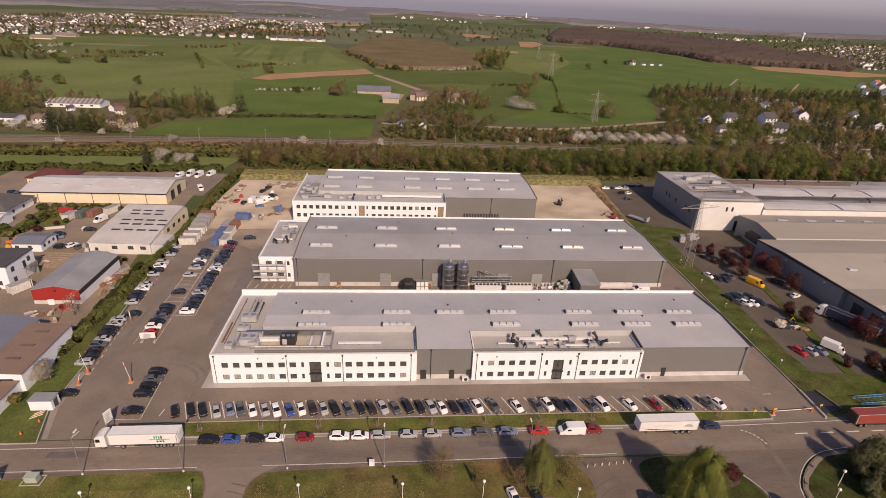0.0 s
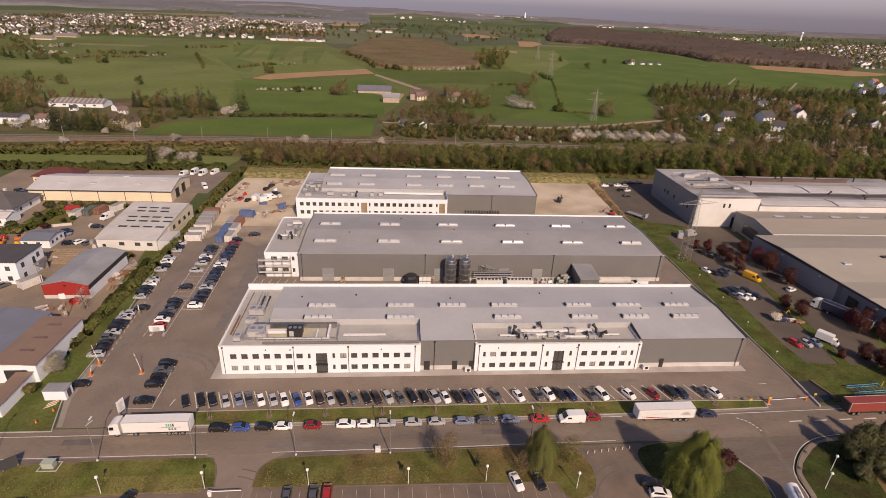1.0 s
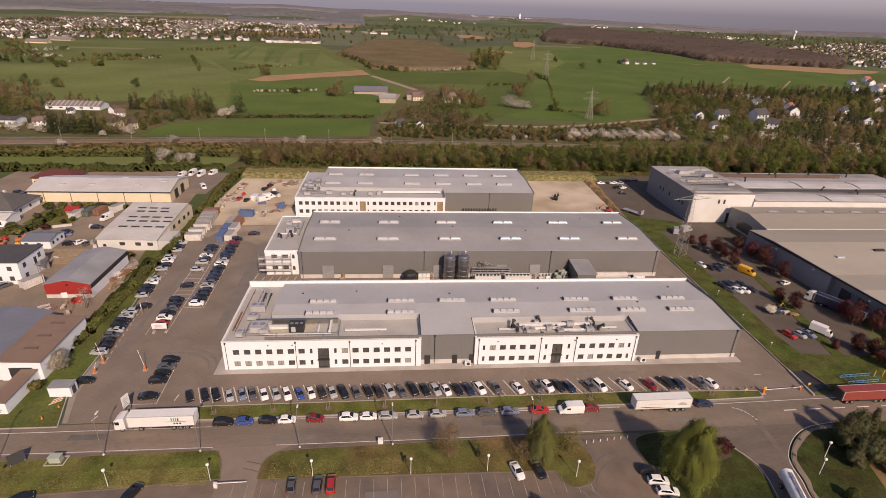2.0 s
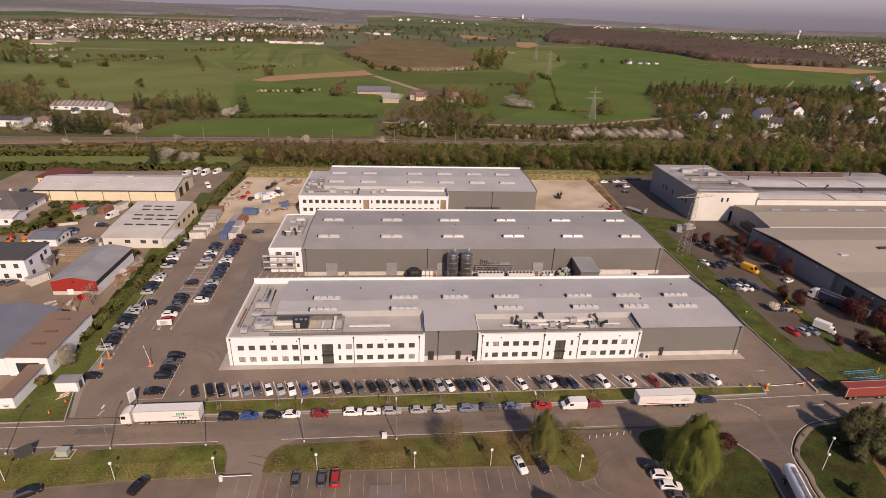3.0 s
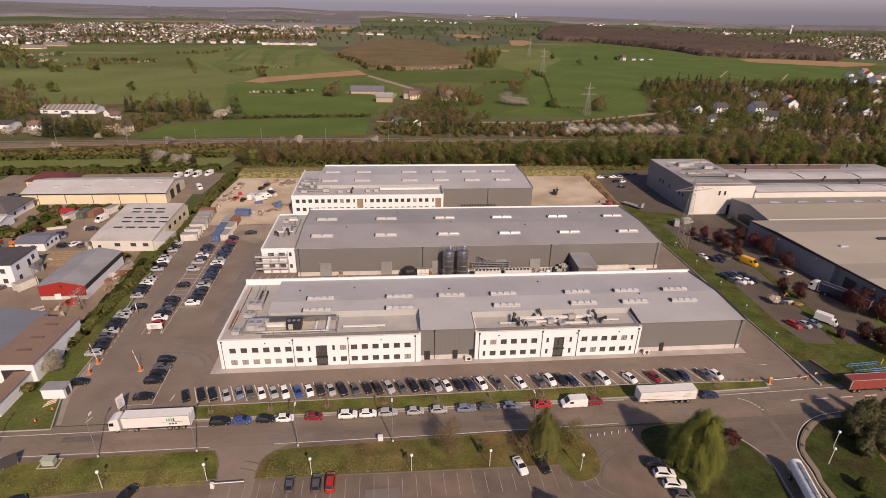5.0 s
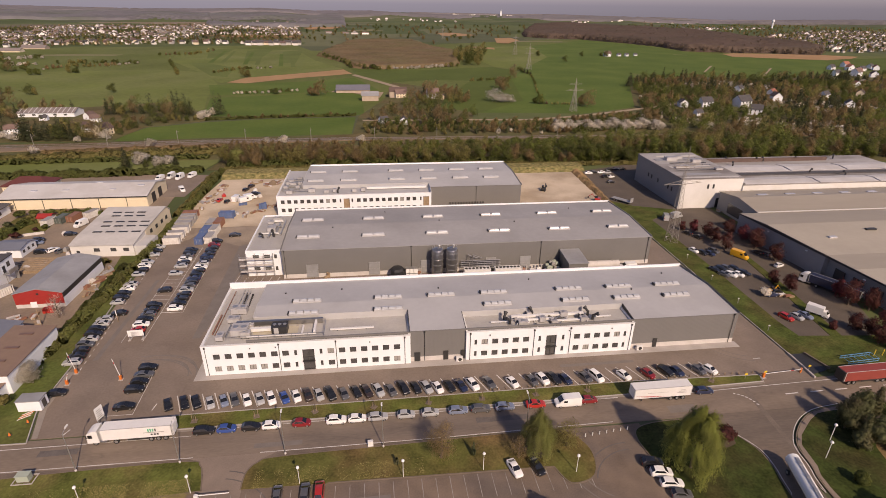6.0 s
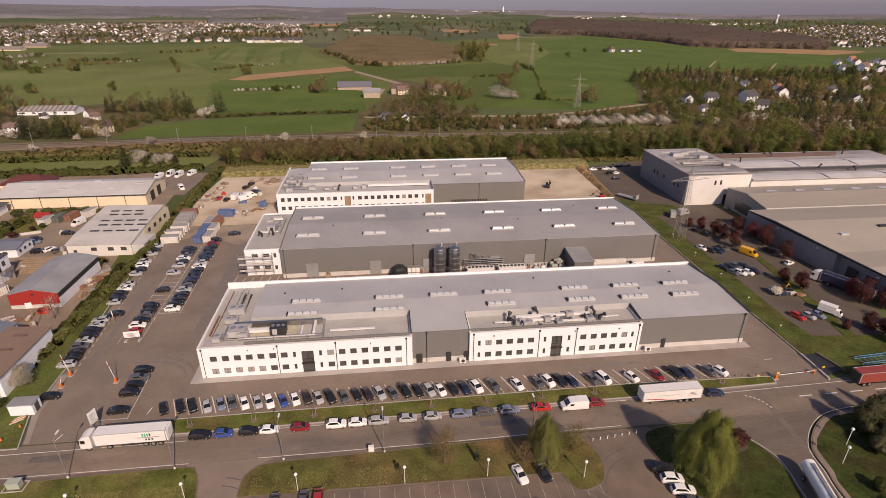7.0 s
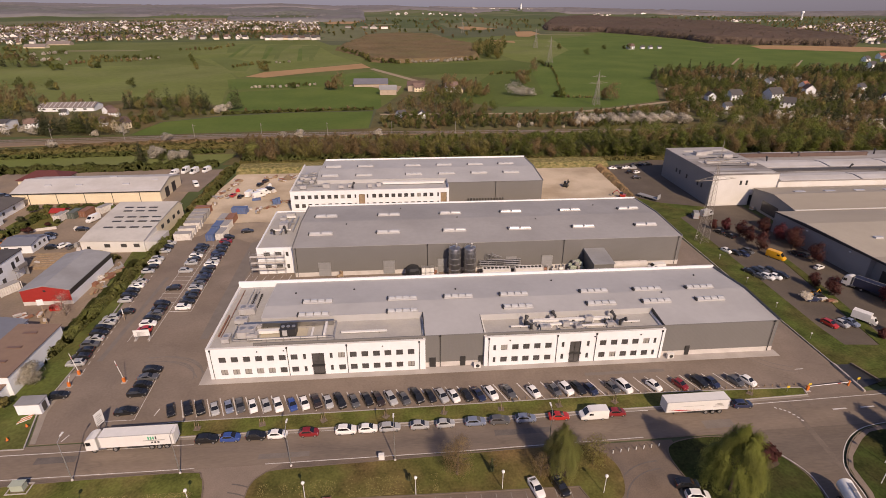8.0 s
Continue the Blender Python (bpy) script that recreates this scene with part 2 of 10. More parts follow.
M["earth_heap"] = material("dug_brown_earth", (0.25, 0.16, 0.085), 0.95, vary=0.5, scale=0.5, fine=3.0, bump=0.06, stain=(0.13, 0.095, 0.05), stain_amount=0.9, stain_scale=0.25, spec=0.1)
M["seam"] = material("old_asphalt_seam", (0.15, 0.117, 0.093), 0.9, vary=0.3, scale=0.5, fine=3.0)
M["patch_light"] = material("paler_asphalt_patch", (0.165, 0.14, 0.122), 0.9, vary=0.2, scale=0.4, fine=3.0)
M["ballast"] = material("railway_ballast", (0.185, 0.132, 0.088), 0.95, vary=0.3, scale=0.3, fine=2.0)
M["white_wall"] = material("white_render", (0.715, 0.735, 0.755), 0.75, vary=0.04, scale=0.25, fine=2.0, stain=(0.67, 0.665, 0.655), stain_amount=0.35, stain_scale=0.3)
M["cream_wall"] = material("cream_wall", (0.66, 0.56, 0.40), 0.8, vary=0.08, scale=0.3, fine=2.0)
M["grey_clad"] = ribbed("grey_cladding", (0.158, 0.151, 0.143), 0.3)
M["grey_clad_side"] = ribbed("grey_cladding_side", (0.158, 0.151, 0.143), 0.3, along="Y")
M["light_clad"] = ribbed("light_cladding", (0.55, 0.53, 0.50), 0.3, along="Y")
M["blue_clad"] = ribbed("blue_grey_cladding", (0.25, 0.243, 0.24), 0.35, along="Y")
M["plant_clad"] = ribbed("plant_cladding", (0.22, 0.215, 0.215), 0.35, along="Y")
M["red_clad"] = ribbed("red_cladding", (0.32, 0.03, 0.025), 0.3)
M["plinth"] = material("concrete_plinth", (0.55, 0.51, 0.48), 0.85, vary=0.1, scale=0.4, fine=3.0, stain=(0.34, 0.31, 0.28), stain_amount=0.5, stain_scale=0.4)
M["roof_a"] = material("grey_roof_membrane", (0.388, 0.38, 0.376), 0.7, vary=0.08, scale=0.08, fine=0.7, stain=(0.335, 0.327, 0.322), stain_amount=0.8, stain_scale=0.07)
M["roof_b"] = material("older_roof_membrane", (0.298, 0.288, 0.282), 0.75, vary=0.1, scale=0.08, fine=0.7, stain=(0.245, 0.236, 0.23), stain_amount=0.8, stain_scale=0.06)
M["roof_strip"] = material("gravel_roof", (0.355, 0.34, 0.325), 0.85, vary=0.14, scale=0.2, fine=2.0, stain=(0.40, 0.37, 0.325), stain_amount=0.6, stain_scale=0.15)
M["roof_mat"] = material("sandy_roof_mat", (0.43, 0.38, 0.29), 0.9, vary=0.12, scale=0.4, fine=3.0)
M["tan_roof"] = material("tan_metal_roof", (0.312, 0.272, 0.218), 0.65, vary=0.08, scale=0.06, fine=0.5, stain=(0.25, 0.218, 0.175), stain_amount=0.7, stain_scale=0.04, stretch=(0.3, 1, 1))
M["tan_light"] = material("pale_tan_metal_roof", (0.39, 0.342, 0.272), 0.65, vary=0.07, scale=0.06, fine=0.5, stain=(0.335, 0.292, 0.232), stain_amount=0.6, stain_scale=0.05)
M["unit_grey"] = material("grey_unit_casing", (0.43, 0.41, 0.40), 0.5, 0.2, vary=0.12, scale=0.8, local=True)
M["frame_blue"] = material("light_blue_steel_paint", (0.07, 0.22, 0.34), 0.5, vary=0.12)
M["plant_roof"] = material("stained_plant_roof", (0.33, 0.312, 0.295), 0.7, vary=0.2, scale=0.12, fine=0.9, stain=(0.15, 0.13, 0.115), stain_amount=0.85, stain_scale=0.1, stretch=(0.35, 1, 1))
M["brown_roof"] = material("brown_felt_roof", (0.22, 0.145, 0.105), 0.85, vary=0.12, scale=0.15, fine=1.0, stain=(0.17, 0.11, 0.085), stain_amount=0.7, stain_scale=0.15)
M["brown_light"] = material("dirty_brown_roof_light", (0.15, 0.088, 0.065), 0.5, vary=0.15, scale=0.5)
M["blue_roof"] = material("blue_grey_sheet_roof", (0.15, 0.16, 0.19), 0.6, vary=0.12, scale=0.2, fine=1.0)
M["grey_sheet"] = material("grey_sheet_roof", (0.27, 0.27, 0.275), 0.6, vary=0.12, scale=0.2, fine=1.0, stain=(0.20, 0.195, 0.19), stain_amount=0.6, stain_scale=0.15)
M["pale_roof"] = material("pale_sheet_roof", (0.475, 0.46, 0.448), 0.7, vary=0.1, scale=0.15, fine=1.0, stain=(0.37, 0.34, 0.31), stain_amount=0.6, stain_scale=0.1)
M["house_roof"] = material("dark_grey_house_tiles", (0.095, 0.086, 0.082), 0.8, vary=0.2, scale=0.3, fine=2.0)
M["dark_roof"] = material("dark_slate_roof", (0.065, 0.06, 0.06), 0.8, vary=0.2, scale=0.3, fine=2.0)
M["orange_tile"] = material("orange_red_tiles", (0.27, 0.105, 0.07), 0.85, vary=0.2, scale=0.4, fine=3.0, each=0.3)
M["tile_roof"] = material("red_brown_tiles", (0.12, 0.078, 0.066), 0.85, vary=0.25, scale=0.4, fine=3.0, each=0.4)
M["trim_metal"] = material("pale_edge_metal", (0.46, 0.45, 0.44), 0.5, 0.2, vary=0.06)
M["dark_metal"] = material("dark_metal", (0.05, 0.048, 0.047), 0.5, 0.4, vary=0.15)
M["steel"] = material("galvanised_steel", (0.42, 0.41, 0.40), 0.4, 0.7, vary=0.15, scale=1.5, fine=10)
M["mast_steel"] = material("weathered_mast_steel", (0.30, 0.275, 0.24), 0.6, 0.3, vary=0.15, scale=1.0, fine=6)
M["bright_steel"] = material("stainless_steel", (0.40, 0.385, 0.37), 0.28, 0.9, vary=0.12, scale=0.8, fine=6)
M["white_metal"] = material("white_coated_metal", (0.66, 0.645, 0.62), 0.5, 0.0, vary=0.08, scale=0.6, local=True)
M["skylight"] = material("opal_skylight", (0.42, 0.42, 0.43), 0.22, 0.0, vary=0.08)
M["roof_glass"] = material("weathered_roof_glazing", (0.43, 0.435, 0.44), 0.2, 0.0, vary=0.15, scale=0.5)
M["edging"] = material("earthy_edging", (0.15, 0.115, 0.085), 0.9, vary=0.25, scale=0.5, fine=4.0)
M["window_frame"] = material("dark_window_frame", (0.045, 0.042, 0.04), 0.5, vary=0.1)
M["glass"] = material("dark_glass", (0.07, 0.067, 0.066), 0.12, 0.0, vary=0.3, scale=0.35, fine=1.0, spec=0.7)
M["blind_glass"] = material("glass_with_blind", (0.30, 0.285, 0.26), 0.25, 0.0, vary=0.12, scale=1.2, fine=5.0, spec=0.6)
M["tyre"] = material("tyre_rubber", (0.02, 0.02, 0.02), 0.9, vary=0.2, local=True)
M["rim"] = material("alloy_rim", (0.45, 0.45, 0.45), 0.35, 0.8, vary=0.1, local=True)
M["car_glass"] = material("car_glass", (0.012, 0.013, 0.014), 0.08, 0.0, vary=0.1, local=True, spec=0.8)
M["lamp_white"] = material("lamp_lens", (0.65, 0.65, 0.63), 0.2, vary=0.05, local=True)
M["lamp_red"] = material("tail_lens", (0.35, 0.015, 0.012), 0.25, vary=0.05, local=True)
M["bark"] = material("bark", (0.13, 0.095, 0.07), 0.95, vary=0.3, scale=1.0, fine=8.0, local=True)
M["timber"] = material("weathered_timber", (0.27, 0.19, 0.12), 0.9, vary=0.35, scale=0.8, fine=6.0, island=0.3)
M["orange"] = material("orange_plastic", (0.62, 0.16, 0.03), 0.55, vary=0.12, local=True)
M["white_board"] = material("white_board", (0.70, 0.69, 0.67), 0.5, vary=0.05)
M["dark_board"] = material("dark_board", (0.045, 0.045, 0.048), 0.6, vary=0.1)
M["green_sign"] = material("green_print", (0.03, 0.36, 0.20), 0.5, vary=0.05, local=True)
M["dark_print"] = material("dark_print", (0.05, 0.05, 0.055), 0.5, vary=0.05, local=True)
M["red_print"] = material("red_print", (0.42, 0.03, 0.035), 0.5, vary=0.05, local=True)
M["plastic_white"] = material("white_plastic", (0.74, 0.73, 0.70), 0.5, vary=0.08, local=True)
M["tarp"] = material("black_tarpaulin", (0.02, 0.02, 0.021), 0.5, vary=0.2, local=True)
for key, rgb in dict(c_blue=(0.075, 0.13, 0.26), c_red=(0.27, 0.055, 0.04), c_white=(0.62, 0.59, 0.55), c_grey=(0.30, 0.29, 0.28), c_rust=(0.24, 0.11, 0.07), c_green=(0.09, 0.115, 0.10)).items():
    M[key] = material("container_" + key[2:], rgb, 0.6, 0.0, vary=0.15, scale=0.7, fine=4, stain=(0.19, 0.11, 0.07), stain_amount=0.25, stain_scale=0.8, local=True)
for key, rgb in dict(black=(0.012, 0.012, 0.013), grey=(0.085, 0.085, 0.088), silver=(0.36, 0.36, 0.36), white=(0.74, 0.73, 0.71), red=(0.42, 0.025, 0.02),
                     maroon=(0.22, 0.015, 0.018), blue=(0.03, 0.07, 0.24), navy=(0.018, 0.026, 0.06), steelblue=(0.16, 0.19, 0.26), brown=(0.035, 0.024, 0.02), yellow=(0.72, 0.36, 0.02)).items():
    M["p_" + key] = material(key + "_car_paint", rgb, 0.28, 0.0, vary=0.06, local=True, spec=0.6)
    M["p_" + key].node_tree.nodes["Principled BSDF"].inputs["Coat Weight"].default_value = 0.6
M["c_palegreen"] = material("pale_green_enamel", (0.34, 0.38, 0.31), 0.55, vary=0.1, scale=0.8, local=True)
M["l_spring"] = leafy("spring_leaves", (0.19, 0.225, 0.056), (0.165, 0.172, 0.054), glow=0.55)
M["l_hedge"] = leafy("hedge_leaves", (0.235, 0.25, 0.078), (0.20, 0.19, 0.07), glow=0.45)
M["l_green"] = leafy("green_leaves", (0.142, 0.165, 0.05), (0.135, 0.138, 0.048), glow=0.55)
M["l_willow"] = leafy("pale_spring_leaves", (0.192, 0.212, 0.05), (0.142, 0.152, 0.04), glow=0.42)
M["l_bud"] = leafy("budding_twigs", (0.28, 0.25, 0.09), (0.25, 0.21, 0.084), glow=0.52)
M["l_brown"] = leafy("bare_brown_twigs", (0.295, 0.21, 0.106), (0.26, 0.19, 0.094), glow=0.52)
M["l_dark"] = leafy("dark_needles", (0.066, 0.078, 0.036), (0.094, 0.09, 0.044), glow=0.3)
M["l_evergreen"] = leafy("evergreen_leaves", (0.1, 0.108, 0.05), (0.12, 0.104, 0.056), glow=0.35)
M["l_red"] = leafy("dark_red_leaves", (0.142, 0.05, 0.045), (0.11, 0.046, 0.036), glow=0.5)
M["l_pink"] = leafy("pink_red_leaves", (0.27, 0.07, 0.08), (0.15, 0.045, 0.045))
M["l_blossom"] = leafy("white_blossom", (0.68, 0.62, 0.54), (0.48, 0.43, 0.33))
# distance haze is mixed into these two wood colours: lilac-grey and pale
M["l_ridge"] = material("hazy_bare_wood", (0.18, 0.165, 0.174), 0.95, vary=0.2, scale=0.004, fine=0.03, stain=(0.155, 0.145, 0.138), stain_amount=0.8, stain_scale=0.002, spec=0.05)
M["l_hill"] = material("hazy_hill_wood", (0.158, 0.149, 0.156), 0.95, vary=0.25, scale=0.004, fine=0.03, stain=(0.132, 0.138, 0.12), stain_amount=0.9, stain_scale=0.0035, spec=0.05)
M["l_plantation"] = material("bare_plantation_twigs", (0.155, 0.112, 0.066), 0.95, vary=0.3, scale=0.02, fine=0.25, stain=(0.125, 0.108, 0.055), stain_amount=0.8, stain_scale=0.012, spec=0.05)
M["l_bigwood"] = material("bare_beech_twigs", (0.105, 0.075, 0.06), 0.95, vary=0.3, scale=0.012, fine=0.12, stain=(0.08, 0.064, 0.05), stain_amount=0.8, stain_scale=0.006, spec=0.05)
M["straw"] = leafy("dry_straw", (0.24, 0.205, 0.08), (0.30, 0.25, 0.10), vary=0.3, glow=0.3)
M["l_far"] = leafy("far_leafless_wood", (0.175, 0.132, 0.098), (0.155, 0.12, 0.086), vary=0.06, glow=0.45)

# ---- mesh helpers ----
class Geo:
    """Collects faces for one mesh."""

    def __init__(self):
        self.v, self.f = [], []

    def add(self, verts, faces):
        n = len(self.v)
        self.v += [tuple(p) for p in verts]
        self.f += [tuple(i + n for i in f) for f in faces]
        return self

    def box(self, x0, y0, z0, x1, y1, z1):
        return self.add([(x0, y0, z0), (x1, y0, z0), (x1, y1, z0), (x0, y1, z0), (x0, y0, z1), (x1, y0, z1), (x1, y1, z1), (x0, y1, z1)],
                        [(3, 2, 1, 0), (4, 5, 6, 7), (0, 1, 5, 4), (1, 2, 6, 5), (2, 3, 7, 6), (3, 0, 4, 7)])

    def slab(self, pts, z0, z1):
        """An upright prism over a plan polygon given anticlockwise."""
        n = len(pts)
        return self.add([(x, y, z0) for x, y in pts] + [(x, y, z1) for x, y in pts],
                        [tuple(range(n - 1, -1, -1)), tuple(range(n, 2 * n))] + [(i, (i + 1) % n, n + (i + 1) % n, n + i) for i in range(n)])

    def rod(self, p, q, r, n=6, r2=None):
        """A round bar from p to q, tapering to r2."""
        p, q = Vector(p), Vector(q)
        a = (q - p).normalized()
        s = a.orthogonal().normalized()
        t = a.cross(s)
        r2 = r if r2 is None else r2
        ring = [(math.cos(2 * math.pi * i / n), math.sin(2 * math.pi * i / n)) for i in range(n)]
        return self.add([p + (s * c + t * d) * r for c, d in ring] + [q + (s * c + t * d) * r2 for c, d in ring],
                        [tuple(range(n - 1, -1, -1)), tuple(range(n, 2 * n))] + [(i, (i + 1) % n, n + (i + 1) % n, n + i) for i in range(n)])

    def turned(self, x, y, profile, n=16):
        """A body of revolution: profile is a list of (radius, height)."""
        vs, fs = [], []
        for r, z in profile:
            vs += [(x + r * math.cos(2 * math.pi * i / n), y + r * math.sin(2 * math.pi * i / n), z) for i in range(n)]
        for k in range(len(profile) - 1):
            fs += [(k * n + i, k * n + (i + 1) % n, (k + 1) * n + (i + 1) % n, (k + 1) * n + i) for i in range(n)]
        fs += [tuple(range(n - 1, -1, -1)), tuple(range((len(profile) - 1) * n, len(profile) * n))]
        return self.add(vs, fs)

    def profile(self, pts, x0, x1):
        """A prism along x over a polygon in (y, z), given anticlockwise as seen from +x."""
        n = len(pts)
        return self.add([(x0, y, z) for y, z in pts] + [(x1, y, z) for y, z in pts],
                        [tuple(range(n - 1, -1, -1)), tuple(range(n, 2 * n))] + [(i, (i + 1) % n, n + (i + 1) % n, n + i) for i in range(n)])

    def profile_y(self, pts, y0, y1):
        """A prism along y over a polygon in (x, z), given clockwise as seen from +y."""
        n = len(pts)
        return self.add([(x, y0, z) for x, z in pts] + [(x, y1, z) for x, z in pts],
                        [tuple(range(n)), tuple(range(2 * n - 1, n - 1, -1))] + [(n + i, n + (i + 1) % n, (i + 1) % n, i) for i in range(n)])


def part(name, g, mat, parent=None, label="", smooth=None, at=None):
    """One mesh object of a Geo, under parent. at: a plan point that becomes the mesh's origin."""
    me = bpy.data.meshes.new(name)
    if at is not None:
        g.v = [(x - at[0], y - at[1], z - at[2]) for x, y, z in g.v]
    me.from_pydata(g.v, [], g.f)
    for one in (mat if isinstance(mat, (list, tuple)) else [mat]):
        me.materials.append(M[one])
    if smooth is not None:
        me.shade_smooth()
        me.set_sharp_from_angle(angle=radians(smooth))
    ob = new(name, me)
    ob.parent = parent
    if at is not None and parent is None:
        ob.location = at
    if label:
        ob["label"] = label
    return ob


def thing(name, label, category, at=(0, 0, 0), turn=0.0, group=""):
    """An Empty at a thing's base."""
    ob = new(name)
    ob.empty_display_size = 0.5
    ob.matrix_basis = pose(at[0], at[1], at[2], 0, 0, turn)
    return tagged(ob, label, category, group)


def structure(name, g, mat, label, category, at=None, parent=None):
    return tagged(part(name, g, mat, parent, at=at), label, category, kind="structure")


def mesh_np(name, verts, quads, mat, norms=None):
    """A mesh object from arrays of corners and four-sided faces; norms: shading directions of the corners."""
    me = bpy.data.meshes.new(name)
    me.vertices.add(len(verts))
    me.vertices.foreach_set("co", np.asarray(verts, dtype=np.float32).ravel())
    me.loops.add(quads.size)
    me.loops.foreach_set("vertex_index", np.asarray(quads, dtype=np.int32).ravel())
    me.polygons.add(len(quads))
    me.polygons.foreach_set("loop_start", np.arange(0, quads.size, 4, dtype=np.int32))
    me.polygons.foreach_set("loop_total", np.full(len(quads), 4, dtype=np.int32))
    me.update(calc_edges=True)
    if norms is not None:
        me.attributes.new("custom_normal", "FLOAT_VECTOR", "POINT").data.foreach_set("vector", np.asarray(norms, dtype=np.float32).ravel())
    me.materials.append(M[mat])
    return new(name, me)


def wall_boxes(g, x0, x1, z0, z1, y0, y1, holes):
    """A wall along x from y0 to y1 with openings (xa, xb, za, zb) that go through it."""
    zs = sorted({z0, z1, *(h[2] for h in holes), *(h[3] for h in holes)})
    for za, zb in zip(zs, zs[1:]):
        cut = sorted((h[0], h[1]) for h in holes if h[2] < zb - 1e-6 and h[3] > za + 1e-6)
        x = x0
        for a, b in cut:
            if a > x + 1e-6:
                g.box(x, y0, za, a, y1, zb)
            x = max(x, b)
        if x < x1 - 1e-6:
            g.box(x, y0, za, x1, y1, zb)
    return g


def window(parent, xa, xb, za, zb, y, org, blind=False, wide=0.07, bars=1):
    """A window in a wall that faces -y: frame with mullions, and its panes set back."""
    f = Geo()
    f.box(xa, y, za, xb, y + 0.08, za + wide).box(xa, y, zb - wide, xb, y + 0.08, zb)
    f.box(xa, y, za + wide, xa + wide, y + 0.08, zb - wide).box(xb - wide, y, za + wide, xb, y + 0.08, zb - wide)
    for k in range(bars):
        xm = xa + (xb - xa) * (k + 1) / (bars + 1)
        f.box(xm - wide / 2, y, za + wide, xm + wide / 2, y + 0.07, zb - wide)
    w = part("window", f, "window_frame", parent, at=org)
    g = Geo().box(xa + wide, y + 0.05, za + wide, xb - wide, y + 0.065, zb - wide)
    part("pane", g, "blind_glass" if blind else "glass", w, at=org)
    return w

# ---- ground ----
def rise(x, y):
    """Height of the land: level round the site, low hills towards the horizon."""
    r = np.hypot(x, y)
    az = np.degrees(np.arctan2(x, y))
    crest = np.interp(az, [-180, -60, -32, -25, -20, -16, -11, -6, 0, 6, 13, 17, 22, 27, 32, 36, 42, 60, 180], [10, 20, 37, 26, 21, 22, 30, 15, 19, 9, 6, 10, 2, 1, -9, -4, 8, 10, 10])
    s = np.clip((r - 2200) / 2250, 0, 1)
    s = s * s * (3 - 2 * s)
    roll = 5 * np.sin(az * 0.55 + r * 0.0021) + 3 * np.sin(az * 1.3 - r * 0.0034)
    return s * crest + s * (1 - s) * 3 * roll - 0.15


def land_sheet():
    radii = np.concatenate([[0.001], np.geomspace(40, 4750, 110)])
    az = np.radians(np.linspace(-180, 180, 289)[:-1])
    rr, aa = np.meshgrid(radii, az, indexing="ij")
    x, y = rr * np.sin(aa), rr * np.cos(aa)
    verts = np.stack([x, y, rise(x, y)], -1).reshape(-1, 3)
    n = len(az)
    i, j = np.meshgrid(np.arange(len(radii) - 1), np.arange(n), indexing="ij")
    a, b = i * n + j, i * n + (j + 1) % n
    quads = np.stack([a, a + n, b + n, b], -1).reshape(-1, 4)
    ob = mesh_np("ground", verts, quads, "land")
    ob.data.shade_smooth()
    tagged(ob, "gently rolling green meadow land reaching the horizon", "ground", kind="structure")


land_sheet()


def sheet(name, pts, z0, z1, mat, label, category):
    return structure(name, Geo().slab(pts, z0, z1), mat, label, category)


def curve_pts(pts, steps=6):
    """Rounds a run of plan points with a smooth curve through them."""
    out = []
    for k in range(len(pts) - 1):
        p0, p1, p2, p3 = pts[max(k - 1, 0)], pts[k], pts[k + 1], pts[min(k + 2, len(pts) - 1)]
        for s in range(steps):
            t = s / steps
            out.append(tuple(0.5 * (2 * b + (c - a) * t + (2 * a - 5 * b + 4 * c - d) * t * t + (3 * b - a - 3 * c + d) * t ** 3)
                             for a, b, c, d in zip(p0, p1, p2, p3)))
    return out + [pts[-1]]


def kerb_run(pts, name="kerb", width=0.22, top=0.14, label="pale concrete kerb along the paving", mat="kerb"):
    """A kerb of stones end to end along plan points."""
    g = Geo()
    for (ax, ay), (bx, by) in zip(pts, pts[1:]):
        d = Vector((bx - ax, by - ay))
        n = Vector((-d.y, d.x)).normalized() * width / 2
        g.slab([(ax - n.x, ay - n.y), (bx - n.x, by - n.y), (bx + n.x, by + n.y), (ax + n.x, ay + n.y)], -0.1, top)
    return structure(name, g, mat, label, "kerb")


# paved areas; their tops lie at 0
sheet("pavement_site", [(-77, 83.2), (43, 83.9), (87.6, 85.2), (87.6, 190), (-87, 190), (-84, 150), (-80.4, 106), (-79.6, 92)], -0.12, 0.0, "asphalt",
      "dark brownish-grey asphalt of the factory site", "pavement")
sheet("road", [(-420, 75.5), (-85, 74.9), (36, 75.9), (97, 76.5), (420, 84), (420, 98), (105, 85.7), (75, 85.0), (43, 83.9), (-48, 82.9), (-420, 81.5)], -0.14, -0.004, "road",
      "worn grey asphalt road with white edge lines", "road")
sheet("pavement_car_park", [(-150, -120), (41, -120), (41, 75.4), (-150, 75.2)], -0.13, -0.008, "parking", "old brownish asphalt car park", "pavement")
sheet("pavement_drive", [(-41.6, 60), (-34.6, 60), (-34.6, 71), (-33, 73.4), (-30, 75.3), (-45.5, 75.2), (-43, 73.4), (-42, 71)], -0.12, -0.005, "drive", "pale worn asphalt drive into the car park", "pavement")
side = curve_pts([(50, 76.2), (57, 72.5), (60.7, 67.1), (61.0, 62.6), (59.9, 56.6), (58, 40), (56, -120)])
side2 = curve_pts([(63, -120), (65, 40), (66.1, 56.3), (67.3, 61.6), (68.5, 67.1), (73.2, 72.3), (78.9, 75.4), (86, 76.6)])
sheet("road_side", side + side2, -0.135, -0.002, "side_road", "grey asphalt side road joining the main road", "road")
